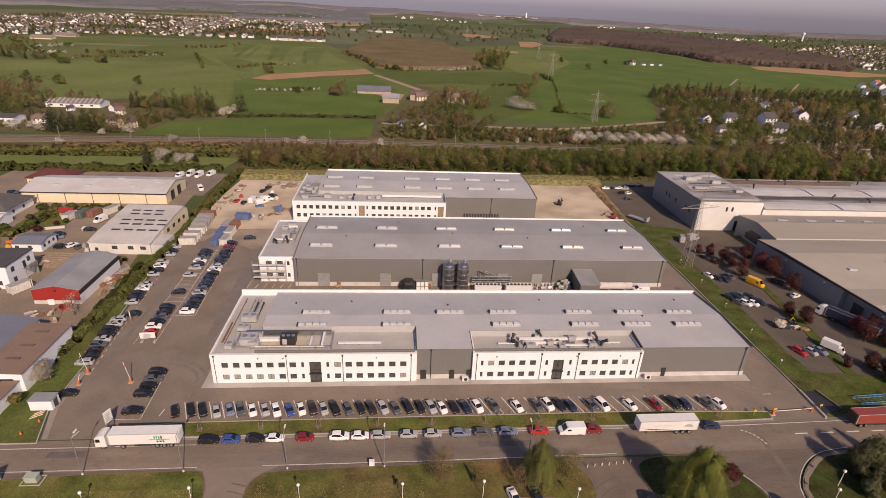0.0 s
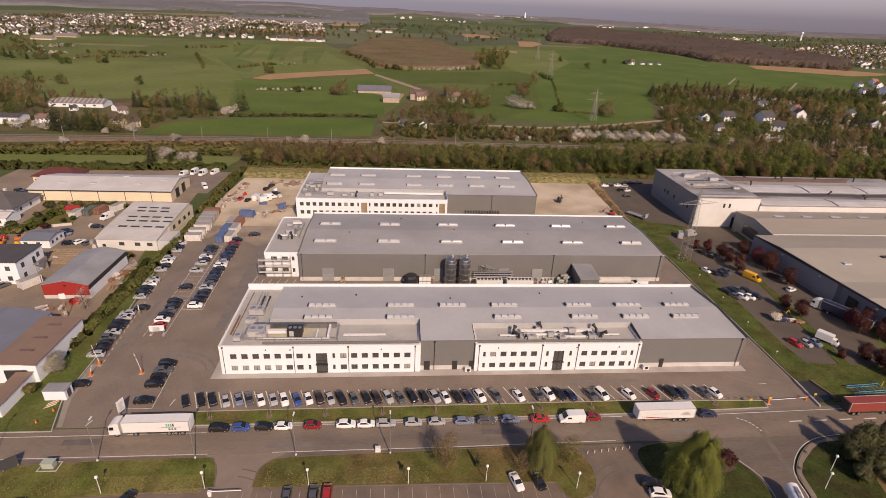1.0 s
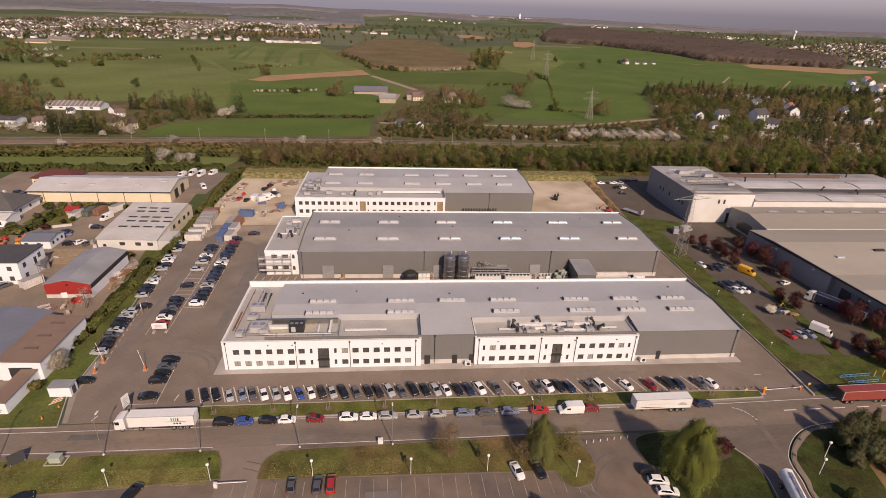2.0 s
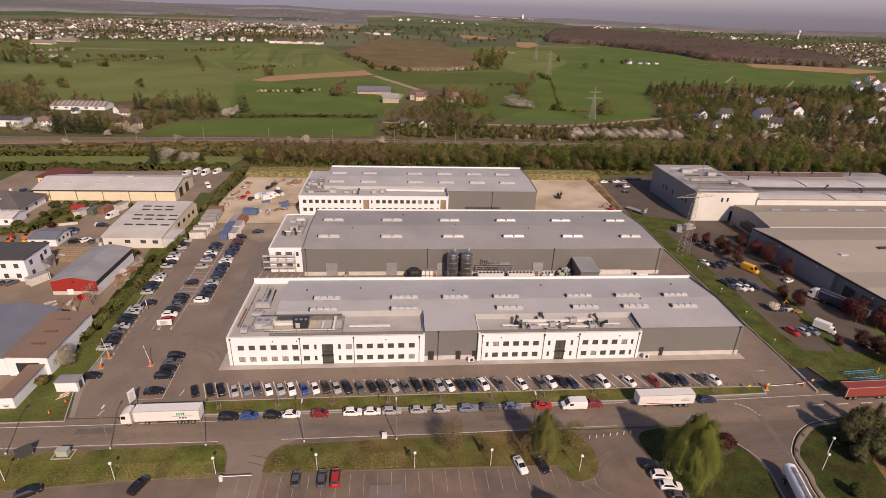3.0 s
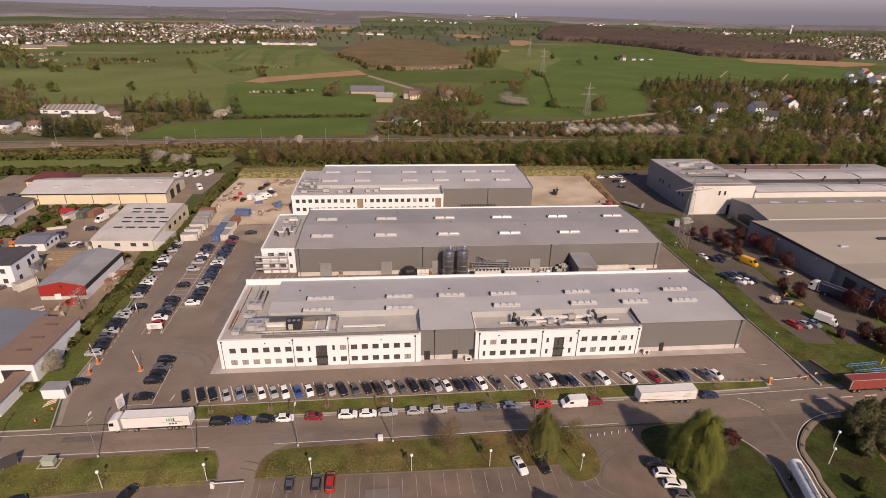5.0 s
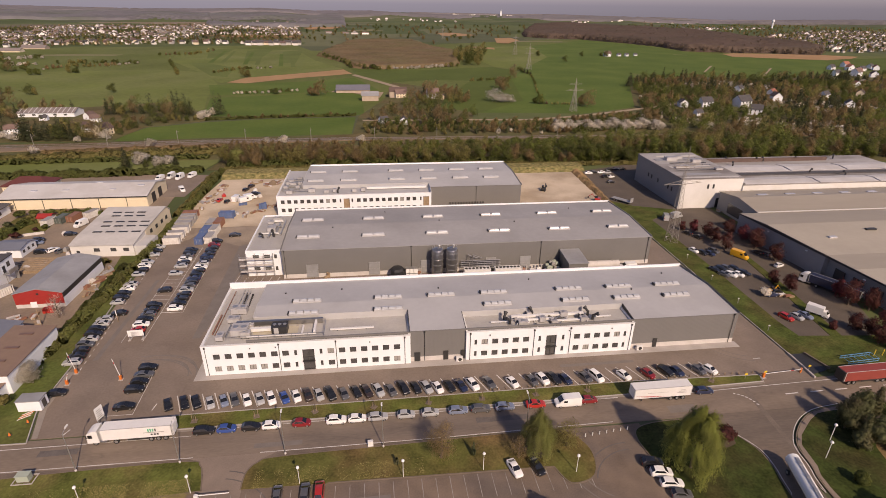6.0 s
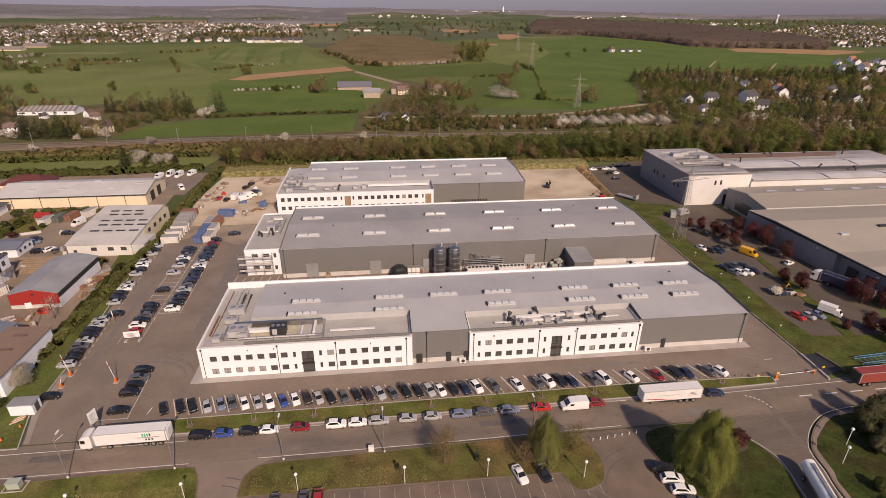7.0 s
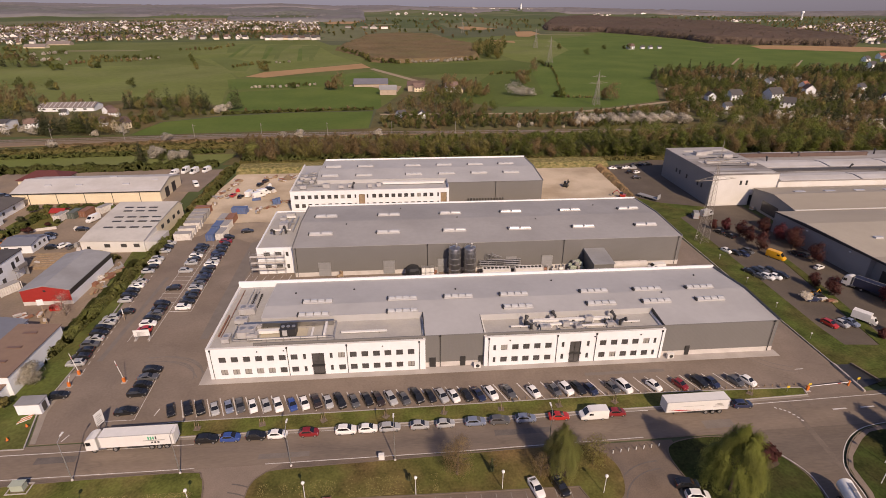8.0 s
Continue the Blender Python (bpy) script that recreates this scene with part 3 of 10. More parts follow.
sheet("pavement_sand", [(-88, 189), (87.6, 189), (87.6, 249), (-83, 249)], -0.12, 0.004, "sand", "pale sandy hardcore of the building yard", "ground")
sheet("pavement_apron", [(-51.6, 97.9), (77.9, 98.2), (77.9, 100.6), (-49.2, 100.6), (-49.2, 127), (-51.6, 127)], -0.1, 0.05, "concrete", "pale concrete apron along the factory wall", "pavement")
sheet("pavement_lot", [(95, 100), (118, 98), (127, 120), (127, 193), (113, 195), (96, 196)], -0.12, 0.0, "lot", "grey asphalt car park of the neighbouring plant", "pavement")
sheet("pavement_rear_lot", [(88.5, 196), (126, 194), (126, 262), (91, 250)], -0.12, -0.003, "lot", "grey asphalt yard beside the neighbouring plant", "pavement")
sheet("pavement_dirt_yard", [(-190, 84), (-89, 84), (-90, 132), (-93, 150), (-95, 198), (-100, 262), (-190, 262)], -0.12, -0.006, "yard", "brown dirt and asphalt yards of small businesses", "ground")
sheet("pavement_van_yard", [(-116, 226), (-93, 226), (-91, 258), (-116, 258)], -0.1, 0.01, "asphalt", "grey asphalt yard with parked vans", "pavement")

sheet("pavement_dust", [(-66, 176), (-58, 171), (-52.5, 174), (-51, 189.2), (-86, 189.2), (-85, 174), (-77, 178), (-74, 186)], -0.1, 0.004, "dust", "asphalt dusted with sand at the yard entrance", "pavement")
sheet("pavement_dust", [(-57, 118), (-54.5, 118), (-53, 174), (-58, 171)], -0.1, 0.0035, "patch_light", "paler dusty driving lane beside the hall", "pavement")

# lawns and verges, a step above the paving
lawn_a = curve_pts([(-95, 72.5), (-78.3, 73.7), (-60, 74.4), (-45.5, 74.5), (-43.2, 73.4), (-42.2, 71.0), (-41.4, 67.5)]) + [(-60, 66.3), (-78.8, 65.2), (-95, 64.5)]
lawn_b = curve_pts([(-34.8, 67.2), (-34.6, 70.8), (-33, 73.0), (-29.5, 74.0), (-10, 74.6), (12.5, 75.3), (22.5, 75.6), (26, 74.4), (28.6, 70.5), (28.4, 66.0), (26.5, 63.2), (22.5, 62.6), (20.6, 66.4)]) + [(0, 66.7), (-20, 67.0)]
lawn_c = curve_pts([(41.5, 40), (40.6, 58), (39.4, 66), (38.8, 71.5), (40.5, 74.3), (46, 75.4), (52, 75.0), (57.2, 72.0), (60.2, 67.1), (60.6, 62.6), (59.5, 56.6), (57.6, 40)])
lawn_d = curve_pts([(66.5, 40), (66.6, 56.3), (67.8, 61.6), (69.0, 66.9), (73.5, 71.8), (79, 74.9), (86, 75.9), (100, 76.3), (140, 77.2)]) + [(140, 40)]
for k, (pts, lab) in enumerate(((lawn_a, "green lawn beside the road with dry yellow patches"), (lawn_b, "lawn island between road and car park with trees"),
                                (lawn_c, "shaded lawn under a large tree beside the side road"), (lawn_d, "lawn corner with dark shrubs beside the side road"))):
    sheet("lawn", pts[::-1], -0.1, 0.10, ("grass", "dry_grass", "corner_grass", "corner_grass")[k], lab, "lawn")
    kerb_run(pts, top=0.12, label="worn earthy edging of the lawn", mat="edging")
# worn sandy shoulder between the side road and the corner lawn
rim = lawn_d[:len(lawn_d) - 1][::3]
shoulder = Geo()
strip = []
for k in range(1, len(rim) - 1):
    if rim[k][1] > 44 and rim[k][0] < 96:
        d = Vector((rim[k + 1][0] - rim[k - 1][0], rim[k + 1][1] - rim[k - 1][1])).normalized()
        wide = 0.95 + 0.2 * math.sin(k * 1.7)
        strip += [(rim[k][0] + 0.12 * d.y, rim[k][1] - 0.12 * d.x, 0.106), (rim[k][0] + wide * d.y, rim[k][1] - wide * d.x, 0.106)]
shoulder.add(strip, [(2 * k, 2 * k + 1, 2 * k + 3, 2 * k + 2) for k in range(len(strip) // 2 - 1)])
structure("shoulder", shoulder, "drive", "worn sandy strip beside the side road", "ground")
sheet("verge", [(-62.5, 83.3), (43, 84.1), (74.5, 85.2), (75.4, 87.2), (43, 88.0), (-52, 87.0), (-58, 86.4), (-62, 84.6)], -0.1, 0.10, "grass", "grass strip between road and parked cars", "lawn")
kerb_run([(-62.5, 83.25), (-48, 83.0), (43, 84.0), (75, 85.1)])
kerb_run([(-62, 84.7), (-58, 86.5), (-52, 87.1), (43, 88.1), (75.4, 87.3), (75, 85.1)])
sheet("verge", [(-92, 82.3), (-77.3, 82.3), (-80.6, 92), (-81, 106), (-85.2, 150), (-90, 190), (-98, 190), (-92, 150), (-89.5, 118), (-88.5, 98), (-92, 88)], -0.1, 0.11, "verge", "green grass bank along the hedge", "lawn")
kerb_run([(-92, 82.2), (-77.2, 82.2), (-80.4, 92), (-80.8, 106), (-85.0, 150)])
sheet("pavement_walk", [(-62.5, 82.5), (-48, 82.35), (43, 83.35), (75, 84.45), (75, 84.98), (43, 83.88), (-48, 82.88), (-62.5, 83.1)], -0.1, 0.02, "walk", "narrow pale concrete gutter strip along the verge", "pavement")
sheet("pavement_walk", [(-76.9, 83.4), (-75.9, 83.4), (-78.6, 92), (-79.0, 104), (-80.5, 104), (-80.1, 92.4)], -0.1, 0.03, "walk", "pale concrete footway beside the gatehouse", "pavement")
sheet("verge", [(88.2, 90), (96, 92), (110, 92.6), (125, 97), (118, 99), (96, 101), (95.4, 108), (96.4, 150), (96.4, 182), (112, 192), (96, 198), (88.6, 205)], -0.1, 0.13, "bank_grass", "green grass bank between the two plants", "lawn")
kerb_run([(88.0, 92), (88.2, 150), (88.4, 205)])
structure("bank", Geo().profile([(249.3, -0.1), (262, -0.1), (262, 1.5), (253.5, 1.7)], -84, 94), "dry_bank", "dry yellow grass bank behind the yard", "grass")
bank_rng = np.random.default_rng(88)
heap, across = [], (0.0, 0.16, 0.36, 0.55, 0.76, 1.0)
for k in range(56):
    f = k / 55
    for j, u in enumerate(across):
        wide = 3.2 + 3.0 * f
        edge = j in (0, 5)
        heap.append((85.4 + 1.0 * f + u * wide + bank_rng.normal() * 0.16, 195 + 55 * f, -0.05 if edge or k in (0, 55) else (0.5, 1.05, 0.95, 0.4)[j - 1] * (1 + 0.4 * f) * bank_rng.uniform(0.55, 1.3)))
structure("bank", Geo().add(heap, [(6 * k + j, 6 * k + j + 1, 6 * k + j + 7, 6 * k + j + 6) for k in range(55) for j in range(5)]), "earth_heap", "rough bare earth bank beside the sandy yard", "ground")
sheet("verge", [(104, 98), (107, 98), (111.5, 128), (113.5, 150), (111.5, 150), (108.5, 128)], -0.1, 0.1, "bank_grass", "narrow planted strip in the car park", "lawn")

sheet("verge", [(92.4, 86.5), (125, 88.2), (125, 97.2), (110, 92.5), (96, 91.9), (92.4, 90.9)], -0.1, 0.122, "bank_grass", "green grass beside the road", "lawn")
sheet("dry_slope", [(80.6, 55), (82.4, 60), (83.6, 64.4), (86.4, 67.6), (91, 67.8), (97, 66), (99, 58), (96, 52), (86, 50)], 0.02, 0.112, "dry_earth", "dry brown grass slope behind the shrubs", "grass")
# earth beds under the small trees
for x, y, rx, ry in ((18.4, 70.4, 2.4, 2.0), (55.2, 69.6, 2.6, 2.2)):
    sheet("planting_bed", [(x + rx * (1 + 0.12 * math.sin(5 * a)) * math.cos(a), y + ry * (1 + 0.1 * math.cos(3 * a)) * math.sin(a)) for a in np.linspace(0, 2 * math.pi, 19)[:-1]], 0.02, 0.125, "earth_bed", "bare dark earth bed under the trees", "earth bed")

# painted lines
def stripes(name, runs, width, label, z=0.018, mat="paint"):
    g = Geo()
    for (ax, ay), (bx, by) in runs:
        d = Vector((bx - ax, by - ay))
        n = Vector((-d.y, d.x)).normalized() * width / 2
        g.add([(ax - n.x, ay - n.y, z), (bx - n.x, by - n.y, z), (bx + n.x, by + n.y, z), (ax + n.x, ay + n.y, z)], [(0, 1, 2, 3)])
    return structure(name, g, mat, label, "road marking")


stripes("stall_lines", [((-52.35 + 2.56 * k + 1.0, 88.2), (-52.35 + 2.56 * k - 1.2, 93.4)) for k in range(47)], 0.2, "white lines between the parking stalls")
stripes("stall_lines", [((-78.2 - 0.075 * (y - 105), y), (-78.2 - 0.075 * (y + 1.1 - 105), y + 1.1)) for y in np.arange(104.5, 172, 2.45)], 0.14, "broken white line along the parking bays")
mid_lines = [((-66.3, 88.4), (-60.6, 88.4)), ((-60.6, 88.4), (-61.4, 104.4)), ((-65.2, 91.5), (-61.0, 91.5))]
mid_lines += [((-69.4, y), (-74.2, y + 0.2)) for y in np.arange(133.2, 171, 2.45)] + [((-64.0, y), (-68.8, y + 0.2)) for y in np.arange(128.2, 171, 2.45)]
mid_lines += [((-63.3, 128.2), (-65.0, 171.0)), ((-69.0, 128.2), (-70.2, 171)), ((-73.6, 115), (-74.6, 171)), ((-68.6, 115), (-69.0, 128.2)), ((-63.3, 128.2), (-69, 128.6))]
stripes("stall_lines", mid_lines, 0.12, "white lines of the central parking bays")
stripes("stall_lines", [((x, 61.2), (x - 0.1, 66.2)) for x in np.arange(-38.5, 28, 2.5)], 0.11, "worn thin white parking bay lines", mat="faint_paint")
stripes("stall_lines", [((x, 143.6), (x + 0.5, 148.9 if x < -51 else 146.4)) for x in np.arange(-53.4, -40, 2.45)], 0.16, "thin white parking bay lines")
edge = [(-300, 75.9), (-85, 75.3), (-45, 75.35)], [(-33, 75.4), (0, 75.6), (24, 76.1)], [(24.5, 76.1), (36, 76.3)]
stripes("edge_lines", [(a, b) for run in edge for a, b in zip(run, run[1:])] + [((-300, 80.4), (-66, 80.9)), ((-66, 80.95), (-47, 81.0)), ((56, 83.1), (110, 84.8)), ((-47, 82.4), (40, 83.2))], 0.16, "white edge lines of the road")
stripes("edge_lines", [(a, b) for a, b in zip(side[2:30], side[3:31])] + [(a, b) for a, b in zip(side2[10:46], side2[11:47])], 0.14, "white edge lines of the side road")
stripes("lane_dashes", [((77 + 6 * k, 80.6 + 0.12 * k), (80 + 6 * k, 80.7 + 0.12 * k)) for k in range(12)] + [((65.6 + 0.8 * k - 0.05 * k * k, 82.0 - 0.32 * k - 0.05 * k * k), (66.0 + 0.8 * k - 0.05 * k * k, 81.75 - 0.32 * k - 0.05 * k * k)) for k in range(7)], 0.3, "white dashes on the road")
stripes("lane_dashes", [((-71.5, 83.6), (-70.9, 85.2)), ((-57.2, 89.2), (-56.9, 91.2)), ((78, 93.2), (80, 93.3))], 0.22, "short white marks on the asphalt")

# tyre marks and mended patches
def tyre_arc(cx, cy, r, a0, a1, width=0.25, z=0.006, mat="tyre_dark"):
    g = Geo()
    n = 14
    for off in (0, 1.7):
        ring = [(cx + (r + off + s * width / 2) * math.cos(radians(a0 + (a1 - a0) * k / n)), cy + (r + off + s * width / 2) * math.sin(radians(a0 + (a1 - a0) * k / n)), z) for k in range(n + 1) for s in (-1, 1)]
        g.add(ring, [(2 * k, 2 * k + 1, 2 * k + 3, 2 * k + 2) for k in range(n)])
    structure("tyre_marks", g, mat, "curved tyre marks on the asphalt", "tyre marks")


for k, (cx, cy, r, a0, a1, mt) in enumerate(((-62, 98, 9, 20, 110, "patch_light"), (-60, 100, 6.5, 0, 95, "patch_light"), (-64, 94, 13, 30, 100, "patch_light"), (80, 104, 10, 180, 260, "patch_light"), (-40, 58, 12, 10, 80, "tyre_dark"), (36, 60, 9, 90, 160, "tyre_dark"), (33, 66, 8, 150, 240, "patch_light"))):
    tyre_arc(cx, cy, r, a0, a1, z=0.008 + 0.0005 * k, mat=mt)
structure("repair_patch", Geo().add([(68.7, 86.0, 0.0035), (67.3, 65.5, 0.0035), (68.4, 65.5, 0.0035), (70.0, 86.0, 0.0035)], [(0, 1, 2, 3)]), "seam", "dark seam across the road junction", "asphalt patch")
for k, (x, y, w, d, mt) in enumerate(((-70, 79.2, 7, 1.6, "tyre_dark"), (-30, 77.2, 9, 1.3, "patch_light"), (14, 79.6, 11, 1.5, "tyre_dark"), (52, 78.6, 6, 2.2, "patch_light"), (60, 91.8, 5, 2.2, "patch_light"), (40, 95.2, 18, 1.1, "patch_light"),
                       (-56, 122, 2.0, 14, "patch_light"), (-76.5, 128, 1.2, 40, "patch_light"), (82, 130, 1.6, 30, "tyre_dark"), (-12, 62, 6, 3, "patch_light"))):
    structure("repair_patch", Geo().add([(x - w / 2, y - d / 2, 0.0025 + 0.0003 * k), (x + w / 2, y - d / 2 + 0.1, 0.0025 + 0.0003 * k), (x + w / 2 - 0.1, y + d / 2, 0.0025 + 0.0003 * k), (x - w / 2, y + d / 2 - 0.1, 0.0025 + 0.0003 * k)], [(0, 1, 2, 3)]), mt, "mended patch in the asphalt", "asphalt patch")

# far fields, each a thin sheet on the land
FIELDS = [
    ([(-900, 402), (-400, 402), (-20, 408), (70, 411), (200, 420), (300, 620), (660, 640), (1000, 880), (620, 1000), (560, 1240), (440, 1390), (140, 1200), (-120, 1000), (-170, 1150), (-620, 1050), (-900, 900)], "meadow", "wide green pastures of the plain"),
    ([(-330, 392), (-150, 408), (-137, 408), (-160, 505), (-254, 540), (-340, 520), (-420, 480)], "field_b", "green pasture behind the gardens"),
    ([(-420, 480), (-340, 520), (-254, 540), (-160, 508), (-172, 585), (-213, 688), (-276, 717), (-420, 690), (-640, 640)], "field_b", "wide pale green pasture"),
    ([(-407, 713), (-276, 722), (-300, 830), (-330, 950), (-378, 1068), (-530, 1095), (-620, 1010), (-520, 850)], "meadow", "rough green pasture below the village"),
    ([(-170, 590), (-154, 637), (-104, 677), (-52, 720), (-99, 833), (-147, 1013), (-296, 1059), (-330, 950), (-298, 827), (-220, 690)], "field_b", "green meadow slope with strips"),
    ([(-167, 333), (-167, 350), (-162, 371), (-129, 387), (-84, 397), (-26, 399), (-27, 343), (-116, 338)], "field_a", "bright green crop field behind the railway"),
    ([(-137, 408), (-154, 493), (-82, 513), (-56, 526), (-24, 507), (-20, 408), (-86, 410)], "field_a", "bright green crop field"),
    ([(-158, 508), (-178, 575), (-93, 598), (-35, 632), (-9, 537), (-53, 533), (-83, 519)], "field_a", "green crop field beside the farm"),
    ([(-35, 662), (-42, 720), (50, 707), (145, 745), (164, 708), (151, 623), (92, 603), (48, 609), (5, 590)], "field_c", "green pasture below the brown wood"),
    ([(66, 413), (90, 594), (143, 617), (176, 704), (268, 892), (362, 992), (385, 873), (309, 664), (264, 544), (203, 430), (150, 404)], "field_a", "wide green crop field with a pylon"),
    ([(268, 905), (310, 1150), (420, 1255), (500, 1370), (560, 1215), (568, 1008), (604, 950), (715, 836), (640, 715), (549, 633), (462, 615), (331, 634), (307, 675), (362, 872)], "field_a", "wide green crop field before the large wood"),
    ([(176, 706), (150, 745), (132, 951), (150, 1100), (310, 1150), (268, 895)], "field_b", "green meadow behind the pylon"),
    ([(36, 445), (90, 594), (141, 607), (118, 468), (68, 411), (35, 409)], "field_c", "small pasture among trees"),
    ([(640, 715), (715, 836), (801, 866), (980, 900), (900, 700), (700, 620)], "field_c", "green field beside the gardens"),
    ([(-165, 594), (-154, 633), (-103, 671), (-52, 714), (-39, 667), (-97, 629), (-144, 587)], "soil", "long strip of bare brown soil"),
    ([(287, 1413), (332, 1426), (330, 1330), (276, 1213), (253, 1225)], "soil", "bare orange-brown soil field"),
    ([(170, 1670), (213, 1685), (270, 1553), (201, 1482), (164, 1522)], "soil", "bare orange-brown soil field"),
    ([(171, 1140), (220, 1092), (213, 1048), (168, 1095)], "soil", "short strip of bare soil"),
    ([(324, 1317), (428, 1305), (420, 1272), (316, 1282)], "stubble", "pale strip of stubble"),
    ([(615, 958), (643, 973), (713, 963), (801, 935), (840, 905), (794, 868), (723, 841), (649, 875), (599, 905)], "soil", "long strip of bare brown soil before the wood"),
    ([(-250, 1947), (-205, 2069), (-134, 2055), (-150, 1863), (-218, 1831)], "soil", "distant brown field strip"),
    ([(-423, 1447), (-405, 1481), (-200, 1475), (-198, 1400), (-315, 1385)], "soil", "brown field among the village houses"),
    ([(-102, 1805), (-23, 1880), (16, 1780), (-90, 1735)], "stubble", "distant pale field strip"),
    ([(-560, 905), (-480, 930), (-400, 925), (-405, 905), (-480, 900)], "stubble", "thin pale strip across the pasture"),
    ([(-296, 1010), (-280, 1045), (-262, 1046), (-245, 880), (-258, 860)], "field_s", "narrow darker green strip field"),
    ([(-230, 1000), (-215, 1035), (-192, 1030), (-180, 830), (-196, 815)], "field_s", "narrow darker green strip field"),
    ([(-168, 985), (-155, 1010), (-136, 985), (-122, 800), (-140, 790)], "field_s", "narrow darker green strip field"),
    ([(-262, 790), (-245, 800), (-190, 735), (-176, 640), (-196, 650)], "field_s", "narrow strip of young crop"),
    ([(469, 756), (471.5, 755), (416, 679), (413.5, 680)], "track", "pale wheel track in the crop field"),
    ([(538, 723), (540.5, 722), (468, 635), (465.5, 636)], "track", "pale wheel track in the crop field"),
    ([(512, 944), (534, 937), (532, 931), (511, 937)], "stubble", "pale patch in the crop field"),
    ([(359, 1398), (440, 1396), (436, 1380), (357, 1382)], "stubble", "thin pale strip of stubble"),
    ([(-40, 655), (-35, 662), (12, 560), (20, 520), (14, 520), (6, 556)], "track", "pale farm track"),
    ([(-53, 522), (-52, 531), (-36, 531), (-20, 528), (-4, 520), (-8, 486), (-26, 508), (-34, 519)], "track", "bare brown farmyard"),
]
for k in range(9):
    x = -268 + 17 * k
    FIELDS.append(([(x, 1000 - 10 * k), (x + 5, 1001 - 10 * k), (x + 34, 800 - 8 * k), (x + 28, 799 - 8 * k)], ("field_a", "field_s", "field_b")[k % 3], "narrow mown strip on the meadow slope"))
for k, (pts, mat, lab) in enumerate(FIELDS):
    lift = 0.03 + 0.006 * k if max(p[1] for p in pts) < 1400 else 0.6
    lift += 0.12 if mat == "soil" else 0.0
    area = sum(a[0] * b[1] - b[0] * a[1] for a, b in zip(pts, pts[1:] + pts[:1]))
    pts = pts if area > 0 else pts[::-1]
    top = [(x, y, float(rise(np.array(x), np.array(y))) + lift) for x, y in pts]
    structure("field", Geo().add(top, [tuple(range(len(top)))]), mat, lab, "field")
sheet("meadow_strip", [(-260, 262), (-98, 262), (-92, 286), (-260, 283)], -0.1, 0.05, "field_b", "rough green meadow before the railway", "grass")
sheet("scrub_strip", [(-400, 283), (-92, 286), (-95, 266), (96, 262), (250, 255), (420, 270), (420, 362), (130, 378), (-27, 342), (-175, 332), (-400, 316)], -0.11, 0.02, "scrub", "brown and green scrub ground under the trees", "ground")
sheet("scrub_strip", [(140, 392), (150, 360), (350, 340), (640, 440), (660, 660), (604, 637), (540, 622), (448, 600), (344, 612), (300, 625), (252, 545), (203, 428)], -0.11, 0.03, "scrub", "scrubby garden ground among trees", "ground")
sheet("scrub_strip", [(-26, 343), (54, 362), (64, 412), (40, 440), (60, 520), (35, 560), (6, 590), (-4, 480), (-24, 402)], -0.11, 0.03, "scrub", "scrubby ground round the farm", "ground")
sheet("scrub_strip", [(-400, 334), (-168, 334), (-164, 372), (-130, 392), (-141, 425), (-190, 470), (-235, 452), (-400, 432)], -0.11, 0.03, "scrub", "scrubby garden ground round the houses", "ground")
RAIL_FAR = [(-420, 311), (-296, 318), (-240, 324), (-178, 327), (-115, 331), (-27, 332), (100, 329), (216, 327), (420, 322)]
sheet("railway_bed", [(x, y - (14 + (x + 178) * -0.06 if x < -178 else 13 if x < -100 else 8)) for x, y in RAIL_FAR] + RAIL_FAR[::-1], -0.1, 0.5, "ballast", "brown ballast railway embankment", "railway")
for a, b in ((0.2, 0.9), (3.3, 4.6), (7.3, 7.9)):
    sheet("track_verge", [(x, y - b) for x, y in RAIL_FAR] + [(x, y - a) for x, y in RAIL_FAR[::-1]], 0.3, 0.52, "scrub", "weedy strip beside the railway tracks", "ground")
rails = Geo()
for off in (1.2, 2.7, 5.2, 6.7):
    for (ax, ay), (bx, by) in zip(RAIL_FAR, RAIL_FAR[1:]):
        rails.add([(ax, ay - off - 0.1, 0.62), (bx, by - off - 0.1, 0.62), (bx, by - off + 0.1, 0.62), (ax, ay - off + 0.1, 0.62)], [(0, 1, 2, 3)])
structure("rails", rails, "steel", "steel rails of a double-track railway", "rails")
lane = curve_pts([(-20, 384), (32, 382.5), (73, 381.5), (102, 380), (146, 393), (196, 415), (250, 441)])
sheet("country_road", lane + [(x - 1.6, y + 4.6) for x, y in lane[::-1]], -0.1, 0.12, "track", "narrow pale country road through the fields", "road")

